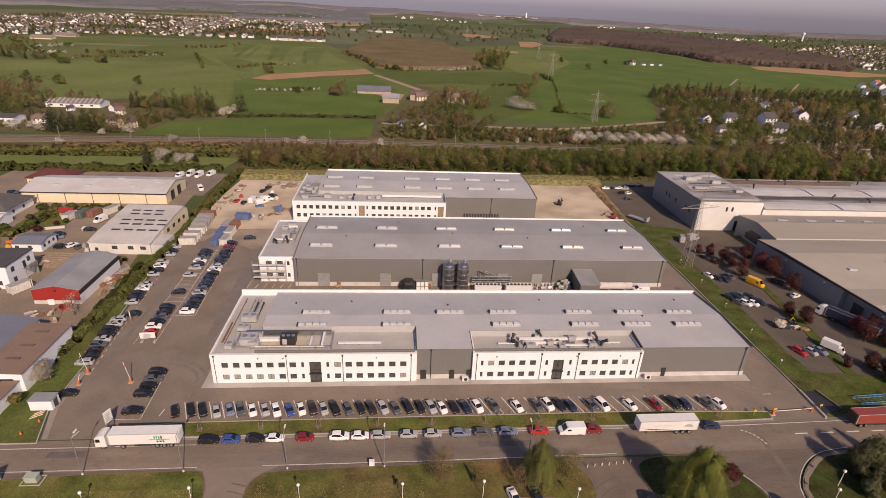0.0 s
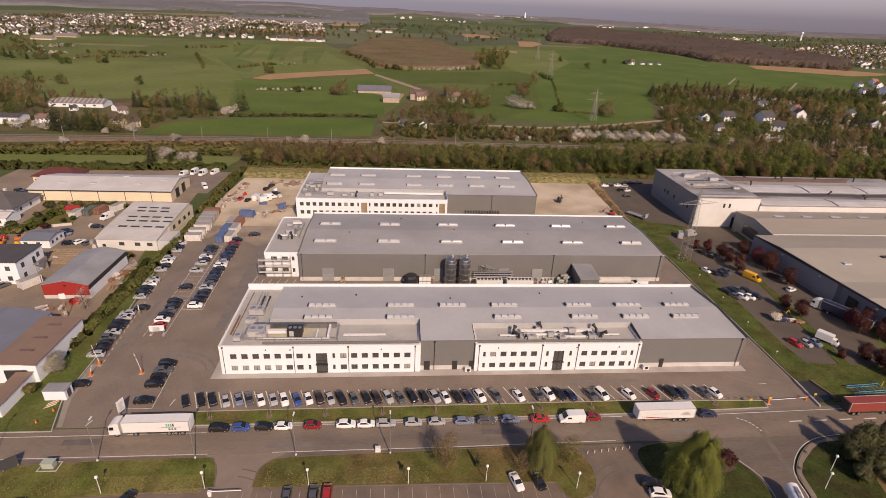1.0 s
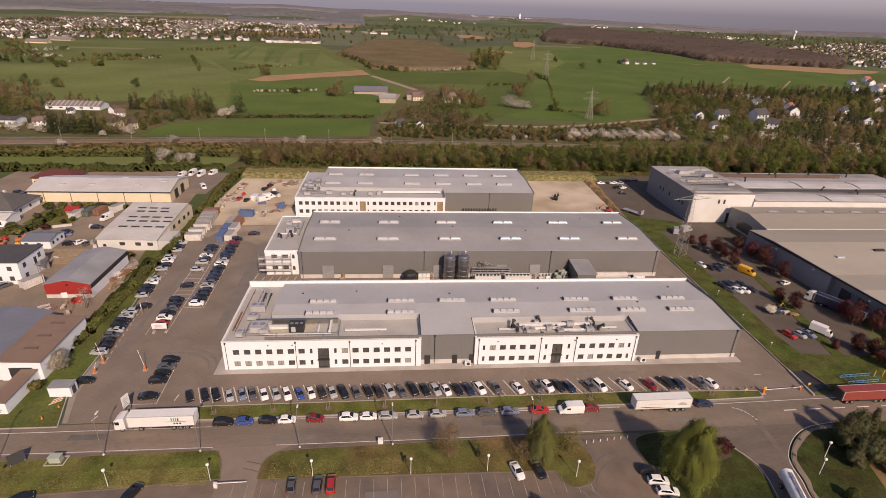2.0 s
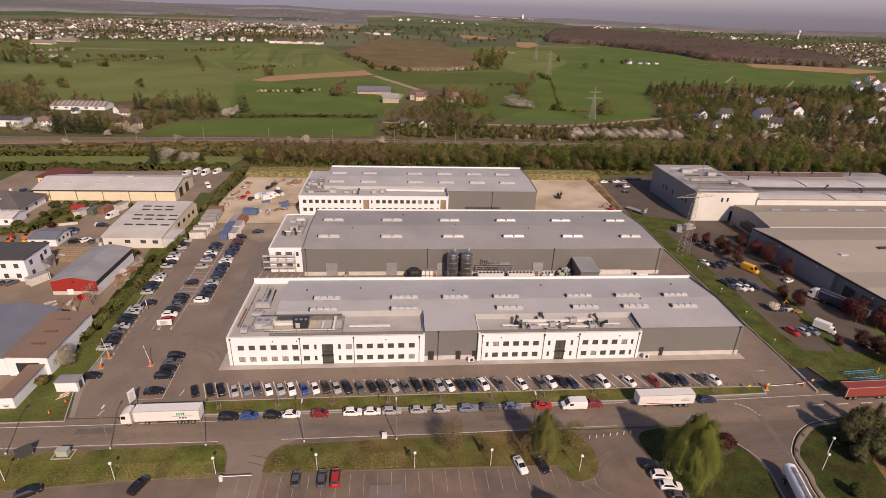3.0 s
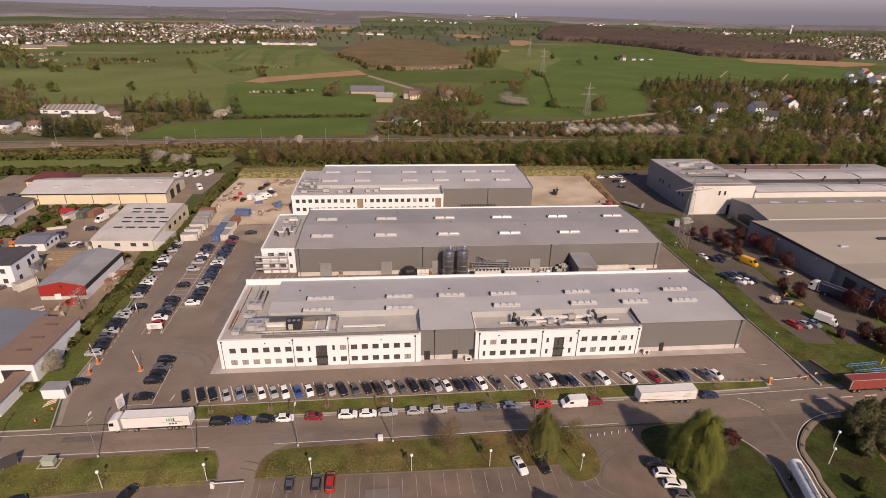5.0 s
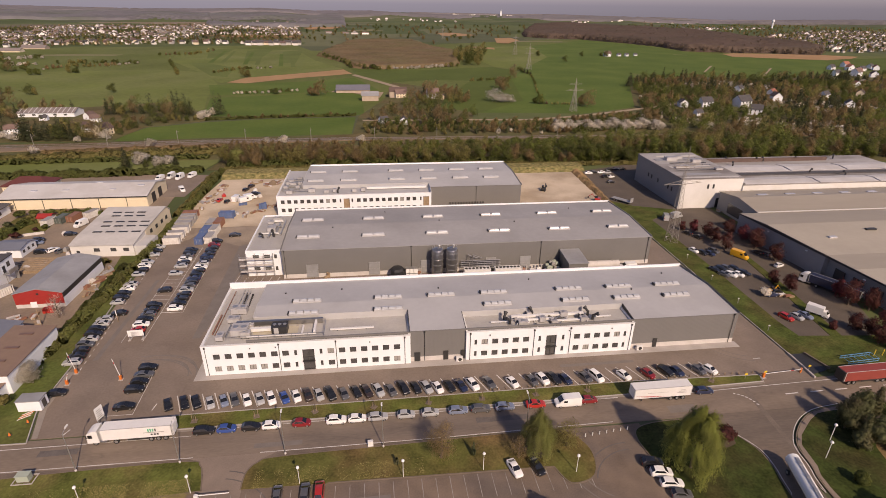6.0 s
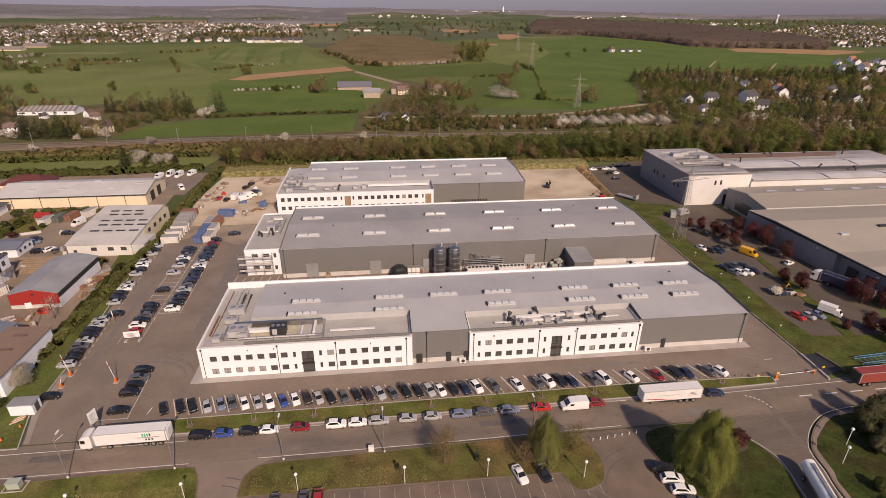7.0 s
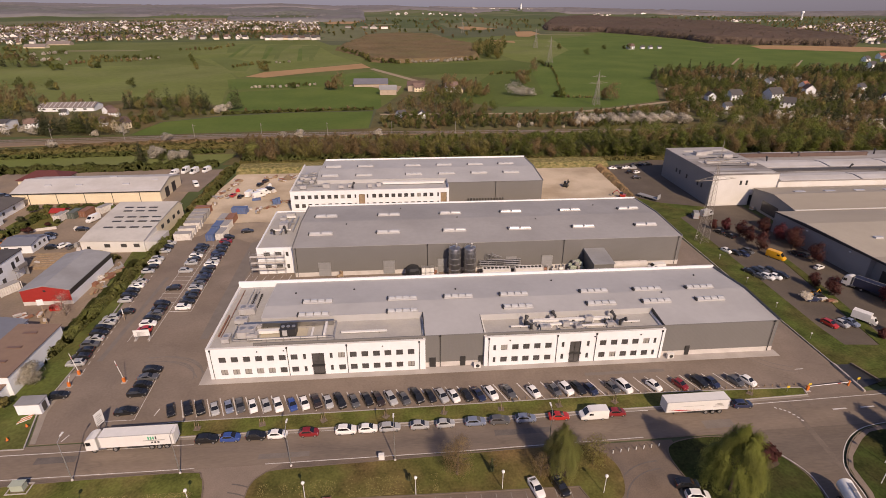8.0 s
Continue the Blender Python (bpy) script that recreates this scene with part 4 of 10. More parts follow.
# ---- the three factory halls ----
def skylight_run(root, x0, y0, z, length, org, domes):
    """A roof light: pale upstand, sloped lights between dark posts, and a dark vent housing at one end."""
    n = domes
    base = part("skylight", Geo().box(x0, y0 - 0.75, z - 0.05, x0 + length, y0 + 0.75, z + 0.38), "trim_metal", root, "pale metal upstand with roof lights", at=org)
    hi = 0.75 if n == 2 else 0.62
    for k in range(n):
        xa = x0 + length * (k + 0.08) / n
        xb = x0 + length * (k + 0.92) / n
        g = Geo().profile([(y0 - 0.6, z + 0.38), (y0 + 0.62, z + 0.38), (y0 + 0.5, z + hi), (y0 + 0.05, z + hi + 0.08), (y0 - 0.45, z + hi - 0.1)], xa, xb)
        part("roof_light", g, "skylight" if n == 2 else "roof_glass", base, at=org)
        if n > 2:
            part("light_post", Geo().box(xb + 0.02, y0 - 0.2, z + 0.38, xb + 0.1, y0 + 0.5, z + 0.7), "steel", base, at=org)
    part("vent_housing", Geo().box(x0 - 0.28, y0 - 0.6, z - 0.02, x0 - 0.02, y0 + 0.7, z + 0.55), "dark_metal", base, "dark end housing", at=org)


def downpipe(root, x, y, z, org, name="downpipe"):
    part(name, Geo().rod((x, y, 0.1), (x, y, z), 0.07).box(x - 0.18, y - 0.14, z - 0.1, x + 0.18, y + 0.14, z + 0.25), "dark_metal", root, "dark downpipe with hopper", at=org)


def duct_elbow(x, y, z, turn):
    """A dark upright exhaust pipe with a bend at its top."""
    t = thing("roof_exhaust", "dark bent exhaust pipe standing on the flat roof", "vent pipe", (x, y, z), turn, "roof exhausts")
    part("pipe", Geo().rod((0, 0, 0), (0, 0, 1.3), 0.32, 8).rod((0, 0, 1.2), (0.9, 0, 1.8), 0.3, 8), "dark_metal", t)
    part("cowl", Geo().rod((0.8, 0, 1.7), (1.25, 0, 1.95), 0.42, 8, 0.5), "dark_metal", t)
    part("flange", Geo().box(-0.5, -0.5, -0.02, 0.5, 0.5, 0.12), "steel", t)
    return t


def roof_unit(x, y, z, sx, sy, sz, label="pale grey air handling unit on the flat roof", mat="unit_grey", fans=2):
    t = thing("roof_unit", label, "air unit", (x, y, z), 0, "roof units")
    part("casing", Geo().box(0, 0, 0.15, sx, sy, sz).box(-0.04, -0.04, sz, sx + 0.04, sy + 0.04, sz + 0.06), mat, t)
    part("foot_frame", Geo().box(0.05, 0.05, 0, sx - 0.05, 0.2, 0.15).box(0.05, sy - 0.2, 0, sx - 0.05, sy - 0.05, 0.15), "dark_metal", t)
    for k in range(fans):
        cx = sx * (k + 0.5) / fans
        part("fan_guard", Geo().turned(cx, sy / 2, [(min(sx / fans, sy) * 0.36, sz + 0.06), (min(sx / fans, sy) * 0.36, sz + 0.2), (min(sx / fans, sy) * 0.3, sz + 0.2), (0.05, sz + 0.12)], 10), "steel", t)
    part("access_panel", Geo().box(sx * 0.15, -0.03, 0.3, sx * 0.45, 0.0, sz - 0.15), "trim_metal", t)
    return t


def roof_duct(pts, w, hgt, label="pale sheet-metal duct run on the flat roof", mat="white_metal"):
    """A square duct along plan points on small stands."""
    x0, y0, z0 = pts[0]
    t = thing("roof_duct", label, "duct", (x0, y0, z0), 0, "roof ducts")
    for a, b in zip(pts, pts[1:]):
        xa, xb = min(a[0], b[0]) - w / 2, max(a[0], b[0]) + w / 2
        ya, yb = min(a[1], b[1]) - w / 2, max(a[1], b[1]) + w / 2
        part("duct_length", Geo().box(xa - x0, ya - y0, 0.35, xb - x0, yb - y0, 0.35 + hgt), mat, t)
        n = max(1, int(max(xb - xa, yb - ya) // 3))
        for k in range(n):
            f = (k + 0.5) / n
            px, py = xa + (xb - xa) * (f if xb - xa > yb - ya else 0.5) - x0, ya + (yb - ya) * (f if yb - ya >= xb - xa else 0.5) - y0
            part("stand", Geo().box(px - 0.06, py - 0.06, 0, px + 0.06, py + 0.06, 0.36), "dark_metal", t)
    return t


def rail_platform(x0, y0, x1, y1, z, label):
    """A steel frame of posts and rails round roof plant."""
    t = thing("roof_railing", label, "railing", (x0, y0, z))
    w, d = x1 - x0, y1 - y0
    for px, py in [(w * k / 6, 0) for k in range(7)] + [(w * k / 6, d) for k in range(7)] + [(0, d / 2), (w, d / 2)]:
        part("post", Geo().box(px - 0.05, py - 0.05, 0, px + 0.05, py + 0.05, 1.15), "steel", t)
    for h in (0.6, 1.1):
        part("rail", Geo().box(0, -0.04, h, w, 0.04, h + 0.07), "steel", t)
        part("rail", Geo().box(0, d - 0.04, h, w, d + 0.04, h + 0.07), "steel", t)
        part("rail", Geo().box(-0.04, 0, h, 0.04, d, h + 0.07), "steel", t)
        part("rail", Geo().box(w - 0.04, 0, h, w + 0.04, d, h + 0.07), "steel", t)
    return t


def parts(name, boxes, mat, root, label, org):
    """One part for each box."""
    for b in boxes:
        part(name, Geo().box(*b), mat, root, label, at=org)


def white_block(root, org, x0, x1, y, yb, top, floor_z, wins, narrow, doors, rows, left_wall=None):
    """A rendered office front with two rows of windows and a flat roof behind a parapet."""
    holes = []
    for za, zb in rows:
        holes += [(x - 0.72, x + 0.72, za, zb) for x in wins] + [(x - 0.3, x + 0.3, za, zb) for x in narrow]
    holes += [(a, b, 0.05, rows[0][1] + 0.05) for a, b in doors]
    part("front_wall", wall_boxes(Geo(), x0, x1, 0, top, y, y + 0.4, holes), "white_wall", root, "white rendered front wall", at=org)
    parts("side_wall", [(x0, y + 0.4, 0, x0 + 0.4, yb if left_wall is None else left_wall, top), (x1 - 0.4, y + 0.4, 0, x1, yb, top)], "white_wall", root, "", org)
    part("parapet_cap", Geo().box(x0 - 0.06, y - 0.06, top, x1 + 0.06, y + 0.46, top + 0.07).box(x0 - 0.06, y + 0.46, top, x0 + 0.46, yb if left_wall is None else left_wall, top + 0.07)
         .box(x1 - 0.46, y + 0.46, top, x1 + 0.06, yb, top + 0.07), "white_metal", root, at=org)
    for r, (za, zb) in enumerate(rows):
        for k, x in enumerate(wins):
            window(root, x - 0.72, x + 0.72, za, zb, y + 0.14, org, blind=(k * 7 + r * 3 + int(x0)) % 9 == 0 or (r == 1 and k < 4 and -49.5 < x0 < -49.2), bars=1)
        for x in narrow:
            window(root, x - 0.3, x + 0.3, za, zb, y + 0.14, org, bars=0)
    for a, b in doors:
        d = Geo().box(a, y + 0.3, 0.05, b, y + 0.36, rows[0][1] + 0.05)
        e = part("entrance", d, "glass", root, "tall glazed entrance with a dark frame", at=org)
        f = Geo()
        for x in (a, (a + b) / 2 - 0.05, b - 0.1):
            f.box(x, y + 0.2, 0.05, x + 0.1, y + 0.3, rows[0][1] + 0.05)
        for z in (0.05, 2.4, 3.3, rows[0][1] - 0.05):
            f.box(a, y + 0.18, z, b, y + 0.3, z + 0.1)
        part("door_frame", f, "window_frame", e, at=org)
        part("canopy", Geo().box(a - 0.1, y - 0.5, 2.5, b + 0.1, y + 0.2, 2.62), "dark_metal", e, at=org)


def crest(y, y0, y1, eave, up=1.0):
    """Height of a low-pitched roof over a hall from y0 to y1, with its ridge in the middle."""
    return eave + up * (1 - abs(2 * y - y0 - y1) / (y1 - y0))


def pitched(g, x0, x1, ya, yb, y0, y1, eave, lift=0.0, deep=0.4):
    """A roof slab over part of a hall, following the hall's pitch."""
    ys = [ya] + ([(y0 + y1) / 2] if ya < (y0 + y1) / 2 < yb else []) + [yb]
    top = [(y, crest(y, y0, y1, eave) + lift) for y in ys]
    return g.profile([(y, z - deep) for y, z in top] + top[::-1], x0, x1)


# front hall
def skew_end(root, org, y0, y1, front, back):
    """Draws a hall's east end out by front metres at its front and back metres at its rear: it stands slightly askew."""
    for ob in root.children_recursive:
        for v in ob.data.vertices:
            if v.co.x + org[0] > 74.0:
                v.co.x += front + (back - front) * min(max((v.co.y + org[1] - y0) / (y1 - y0), 0), 1)


ORG = (13.0, 100.0, 0.0)
hall = thing("factory_hall", "long grey-clad factory hall with white two-storey office fronts", "factory", ORG)
R_A = 8.2
parts("hall_wall", [(-39.8, 100.4, 1.2, 75.4, 100.7, R_A), (-39.8, 126.7, 0, 75.4, 127.0, R_A)], "grey_clad", hall, "grey profiled cladding", ORG)
A0, A1 = 100.4, 127.0
part("end_wall", Geo().profile([(100.7, 1.2), (126.7, 1.2), (126.7, R_A), (113.7, R_A + 1.0), (100.7, R_A)], 75.1, 75.4), "grey_clad_side", hall, at=ORG)
parts("plinth", [(-3.5, 100.3, 0, 9.45, 100.75, 1.2), (50.1, 100.3, 0, 75.45, 100.75, 1.2), (75.05, 100.75, 0, 75.45, 127, 1.2)], "plinth", hall, "pale concrete plinth", ORG)
roof = Geo()
for xa, xb, ya, yb in ((-3.5, 9.45, 100.5, 107.2), (50.1, 75.5, 100.5, 107.2), (-39.8, -3.5, 109.2, 126.6), (-3.5, 75.5, 107.2, 126.6)):
    pitched(roof, xa, xb, ya, yb, A0, A1, R_A, 0.05)
part("roof", roof, "roof_a", hall, "light grey membrane roof", at=ORG)
parts("roof_edge", [(50.1, 100.3, R_A - 0.05, 75.6, 100.45, R_A + 0.12), (-3.5, 100.3, R_A - 0.05, 9.45, 100.45, R_A + 0.12)], "grey_clad", hall, "", ORG)
part("end_parapet", pitched(Geo(), 75.42, 75.66, 100.3, 126.6, A0, A1, R_A, 0.42, 0.7), "grey_clad_side", hall, "grey parapet along the hall's end", at=ORG)
part("end_cap", pitched(Geo(), 75.38, 75.7, 100.3, 126.6, A0, A1, R_A, 0.47, 0.05), "dark_metal", hall, at=ORG)
part("back_parapet", Geo().box(-49.4, 126.6, 6, 75.6, 127.05, R_A + 0.75), "white_wall", hall, "pale upstand along the rear roof edge", at=ORG)
parts("office_roof", [(-49.0, 100.1, 7.0, -3.9, 109.2, 7.3), (-49.0, 109.2, 7.0, -39.8, 126.6, 7.3), (9.85, 100.1, 7.0, 49.7, 107.2, 7.3)], "roof_strip", hall, "lower grey roof behind the office parapet", ORG)
parts("roof_step", [(-39.8, 109.0, 7.3, -3.5, 109.2, crest(109.1, A0, A1, R_A) + 0.12), (9.45, 107.0, 7.3, 50.1, 107.2, crest(107.1, A0, A1, R_A) + 0.12)], "trim_metal", hall, "pale step between the roof levels", ORG)
part("roof_step", pitched(Geo(), -39.95, -39.78, 109.2, 126.6, A0, A1, R_A, 0.14, 1.9), "trim_metal", hall, at=ORG)
# step faces coloured dark for the shade that falls on them
for xa, ya in ((-3.65, 109.2), (9.3, 107.2), (50.0, 107.2)):
    part("roof_step", pitched(Geo(), xa, xa + 0.14, 100.45, ya, A0, A1, R_A, 0.09, 0.9), "dark_metal", hall, "roof step face, dark for the shade on it", at=ORG)
white_block(hall, ORG, -49.4, -3.5, 99.6, 109.2, 7.72, 7.3, [-46.4, -43.9, -41.4, -38.9, -36.45, -33.95, -31.5, -21.5, -19.0, -16.55, -14.05, -11.6, -9.1, -6.6],
            [-29.3, -23.7], [(-27.8, -25.2)], [(4.15, 5.55), (0.95, 2.35)], left_wall=127.0)
white_block(hall, ORG, 9.45, 50.1, 99.6, 107.2, 7.72, 7.3, [13.8, 16.3, 18.75, 21.2, 23.7, 36.1, 38.6, 41.05, 43.5, 46.0],
            [11.7, 27.0, 32.7, 48.0], [(28.6, 31.1)], [(4.15, 5.55), (0.95, 2.35)])
for x in (-48.6, -32.8, -20.3, -4.8, 10.4, 25.6, 34.4, 49.4):
    downpipe(hall, x, 99.5, 7.3, ORG)
for x in (-0.2, 74.3):
    downpipe(hall, x, 100.2, R_A - 0.1, ORG)
for x in (-33.5, -12.7, -39.0, 15.0, 34.0, 44.5):
    part("wall_lamp", Geo().box(x - 0.12, 99.38, 6.6, x + 0.12, 99.6, 6.8), "dark_metal", hall, at=ORG)
for x0 in (-31.7, -11.6, 15.3, 35.2, 48.7, 62.0):
    skylight_run(hall, x0, 109.5, crest(109.5, A0, A1, R_A) + 0.05, 6.85, ORG, 4)
for x0 in (-31.4, -11.5, 1.85, 15.4, 35.2, 48.7, 62.1):
    skylight_run(hall, x0, 114.85, crest(114.85, A0, A1, R_A) + 0.05, 6.8, ORG, 4)
for xa, xb in ((-2.6, -1.2), (4.2, 5.4), (8.3, 9.3), (56, 57)):
    part("side_door", Geo().box(xa, 100.2, 0.05, xb, 100.32, 2.5), "dark_metal", hall, "dark steel door", at=ORG)
for x, y in ((-20, 121), (5, 119), (30, 122), (55, 113), (-34, 120), (68, 122)):
    part("roof_drain", Geo().turned(x, y, [(0.22, crest(y, A0, A1, R_A)), (0.22, crest(y, A0, A1, R_A) + 0.3), (0.1, crest(y, A0, A1, R_A) + 0.36)], 8), "dark_metal", hall, at=ORG)
skew_end(hall, ORG, A0, A1, 1.65, 0.5)

for x in (7.9, 52.2):
    t = thing("heat_pump", "white heat pump with a dark round fan by the wall", "heat pump", (x, 99.3, 0.05), 0, "heat pumps")
    part("casing", Geo().box(-0.75, -0.35, 0.1, 0.75, 0.35, 1.25), "white_metal", t)
    part("fan", Geo().rod((0.1, -0.4, 0.68), (0.1, -0.34, 0.68), 0.42, 12), "dark_metal", t)
    part("foot_frame", Geo().box(-0.7, -0.3, 0, 0.7, 0.3, 0.1), "dark_metal", t)
Z_S = 7.3
for x, y, a in ((19.2, 104.0, 60), (26.5, 105.5, 110), (40.2, 104.6, 120)):
    duct_elbow(x, y, Z_S, a)
duct_elbow(20.3, 102.6, Z_S, 200)
duct_elbow(40.8, 102.8, Z_S, 330)
roof_duct([(21.5, 104.9, Z_S), (38.8, 104.9, Z_S)], 0.7, 0.6)
roof_duct([(22.5, 103.4, Z_S), (31.0, 103.4, Z_S)], 0.5, 0.45)
roof_duct([(31.5, 102.4, Z_S), (38.5, 102.4, Z_S)], 0.45, 0.4)
roof_duct([(16.0, 103.3, Z_S), (20.0, 103.3, Z_S)], 0.35, 0.25)
roof_duct([(42.0, 103.4, Z_S), (45.5, 103.4, Z_S)], 0.35, 0.25)
for x, y, w, d, h in ((22.3, 101.6, 2.2, 1.2, 1.1), (27.6, 102.6, 1.5, 1.1, 1.3), (33.2, 104.2, 1.8, 1.1, 1.4), (37.5, 101.8, 1.8, 1.2, 1.1), (25.2, 105.3, 1.6, 0.9, 1.2), (30.2, 101.4, 1.4, 1.0, 0.9)):
    roof_unit(x, y, Z_S, w, d, h, fans=1)
rail_platform(-44.6, 102.0, -23.0, 107.8, Z_S, "galvanised railing round the roof plant of the office block")
roof_unit(-43.8, 103.4, Z_S, 3.6, 3.2, 1.7, fans=2)
roof_unit(-42.0, 106.4, Z_S, 2.6, 1.6, 1.2, fans=2)
roof_unit(-34.8, 103.6, Z_S, 3.4, 2.4, 1.9, "dark grey chiller with fans on the flat roof", "dark_metal", 3)
t = thing("roof_mat", "pale sandy protective mat on the flat roof", "roof mat", (-34.6, 105.1, Z_S))
part("mat", Geo().box(-4.6, -2.0, 0, 5.4, 1.9, 0.06), "roof_mat", t)
for k in range(5):
    part("weight", Geo().box(-4.4 + 2.3 * k, 1.5, 0.06, -3.9 + 2.3 * k, 1.8, 0.25), "concrete", t)
roof_duct([(-43.0, 107.6, Z_S), (-24.0, 107.6, Z_S)], 0.7, 1.1, "tall dull steel duct along the roof step", "bright_steel")
roof_duct([(-40.0, 102.6, Z_S), (-25.0, 102.6, Z_S)], 0.35, 0.3)
roof_duct([(-39.5, 105.2, Z_S), (-35.5, 105.2, Z_S)], 0.9, 0.7, "sandy-coloured sheet-metal duct on the roof")
roof_duct([(-28.0, 106.0, Z_S), (-28.0, 103.0, Z_S)], 0.4, 0.35)
roof_duct([(-21.5, 103.9, Z_S), (-12.0, 103.9, Z_S)], 0.5, 0.3)
roof_unit(-46.0, 113.2, Z_S, 3.6, 2.2, 1.6, fans=2)
roof_unit(-46.0, 109.4, Z_S, 2.8, 1.8, 1.1, fans=2)
for x in (-45.2, -44.4, -43.7):
    roof_duct([(x, 116.0, Z_S), (x, 125.0, Z_S)], 0.14, 0.12, "thin steel pipe run on the flat roof", "steel")
roof_duct([(-47.4, 104.0, Z_S), (-47.4, 124.5, Z_S)], 0.16, 0.12, "thin rusty pipe along the parapet", "c_rust")
roof_unit(-41.6, 102.6, Z_S, 2.2, 1.6, 1.5, fans=1)
roof_unit(-46.8, 102.0, Z_S, 1.6, 2.4, 1.1, fans=1)
roof_duct([(-25.2, 107.0, Z_S), (-25.2, 102.8, Z_S)], 0.5, 0.9)
roof_rng = random.Random(17)
for k in range(16):
    x, y = 19.0 + roof_rng.uniform(0, 22), 101.2 + roof_rng.uniform(0, 4.2)
    b = thing("roof_fitting", "small pipe fitting and valve box among the roof ducts", "fitting", (x, y, Z_S), roof_rng.uniform(0, 90), "roof fittings")
    h = roof_rng.uniform(0.5, 1.3)
    part("box", Geo().box(-0.35, -0.25, 0.2, 0.35, 0.25, h), roof_rng.choice(("white_metal", "unit_grey", "dark_metal", "bright_steel")), b)
    part("pipe", Geo().rod((-1.6, 0, h * 0.7), (1.6, 0, h * 0.7), 0.1, 6).rod((0.9, 0, 0), (0.9, 0, h * 0.7), 0.08, 5), roof_rng.choice(("bright_steel", "white_metal")), b)
roof_duct([(-48.0, 104.5, Z_S), (-48.0, 112.5, Z_S)], 0.3, 0.3, "rusty pipe run along the parapet", "c_rust")
brackets = thing("pipe_brackets", "rows of small dark pipe brackets on the flat roof", "brackets", (-44, 118, Z_S))
for k in range(18):
    part("bracket", Geo().box(-0.1 + (k // 9) * 1.4 - 0.25 * (k % 9) * 0.15, (k % 9) * 0.85 - 2.5, 0, 0.08 + (k // 9) * 1.4, (k % 9) * 0.85 - 2.35, 0.45), "dark_metal", brackets)

# middle hall
ORG_B = (18.0, 145.4, 0.0)
hall_b = thing("factory_hall", "long dark grey-clad factory hall with roof lights and a white annex", "factory", ORG_B)
R_B = 9.3
parts("hall_wall", [(-39.2, 145.4, 1.3, 75.7, 145.7, R_B), (-39.2, 179.0, 0, 75.7, 179.3, R_B)], "grey_clad", hall_b, "dark grey profiled cladding", ORG_B)
B0, B1 = 145.4, 179.3
for xa in (75.4, -39.2):
    part("end_wall", Geo().profile([(145.7, 1.3 if xa > 0 else 0), (179.0, 1.3 if xa > 0 else 0), (179.0, R_B), (162.35, R_B + 1.0), (145.7, R_B)], xa, xa + 0.3), "grey_clad_side", hall_b, at=ORG_B)
parts("plinth", [(-39.25, 145.3, 0, 75.75, 145.75, 1.3), (75.35, 145.75, 0, 75.75, 179.3, 1.3)], "plinth", hall_b, "pale concrete plinth", ORG_B)
part("roof", pitched(Geo(), -39.15, 75.66, 145.5, 179.05, B0, B1, R_B, 0.04), "roof_b", hall_b, "grey membrane roof", at=ORG_B)
part("roof_edge", Geo().box(-39.3, 145.3, R_B - 0.05, 75.8, 145.45, R_B + 0.1), "roof_b", hall_b, at=ORG_B)
for xa in (75.65, -39.4):
    part("end_parapet", pitched(Geo(), xa, xa + 0.24, 145.45, 179.1, B0, B1, R_B, 0.34, 0.6), "grey_clad_side", hall_b, "grey parapet along the hall's end", at=ORG_B)
part("back_parapet", Geo().box(-39.3, 179.1, R_B - 0.3, 75.8, 179.4, R_B + 0.5), "white_wall", hall_b, "pale upstand along the rear roof edge", at=ORG_B)
for x0 in (-35.7, -15.4, 4.9, 25.2, 45.4, 65.6):
    for y, near in ((153.5, 0.9933), (167.1, 0.9895)):
        skylight_run(hall_b, -9.3 + (x0 + 9.3) * near, y, crest(y, B0, B1, R_B) + 0.02, 7.0, ORG_B, 2)
for xa, xb in ((-32.4, -28.8), (-13.6, -10.2), (2.4, 5.2), (22.9, 26.1), (33.8, 37.2)):
    d = part("loading_door", Geo().box(xa, 145.22, 0.1, xb, 145.36, 4.4), "steel", hall_b, "light grey roller door", at=ORG_B)
    part("door_slats", Geo().add([], []).box(xa + 0.1, 145.18, 0.2, xb - 0.1, 145.22, 2.2).box(xa + 0.1, 145.18, 2.28, xb - 0.1, 145.22, 4.3), "grey_sheet", d, at=ORG_B)
for x in (-0.5, 40.3, 74.6, -38.4):
    downpipe(hall_b, x, 145.2, R_B - 0.2, ORG_B)
for x, y in ((-25, 160), (10, 163), (35, 160), (58, 172), (-8, 174)):
    part("roof_drain", Geo().turned(x, y, [(0.2, crest(y, B0, B1, R_B)), (0.2, crest(y, B0, B1, R_B) + 0.3), (0.1, crest(y, B0, B1, R_B) + 0.36)], 8), "dark_metal", hall_b, at=ORG_B)
# white annex of the middle hall with an outside scaffold
holes = [(x - 0.9, x + 0.9, za, zb) for x in (-47.3, -44.0) for za, zb in ((5.6, 7.0), (1.6, 3.0))] + [(-41.9, -41.1, za, zb) for za, zb in ((5.6, 7.0), (1.6, 3.0))]
part("annex_wall", wall_boxes(Geo(), -50.2, -39.3, 0, 8.4, 148.0, 148.4, holes).box(-50.2, 148.4, 0, -49.8, 178.0, 8.4).box(-50.2, 177.6, 0, -39.3, 178.0, 8.4), "white_wall", hall_b, "white rendered annex wall", at=ORG_B)
part("annex_roof", Geo().box(-49.8, 148.4, 7.6, -39.3, 177.6, 8.0), "roof_strip", hall_b, "grey flat annex roof", at=ORG_B)
for xa, xb, za, zb in holes:
    window(hall_b, xa, xb, za, zb, 148.15, ORG_B, bars=1 if xb - xa > 1 else 0)
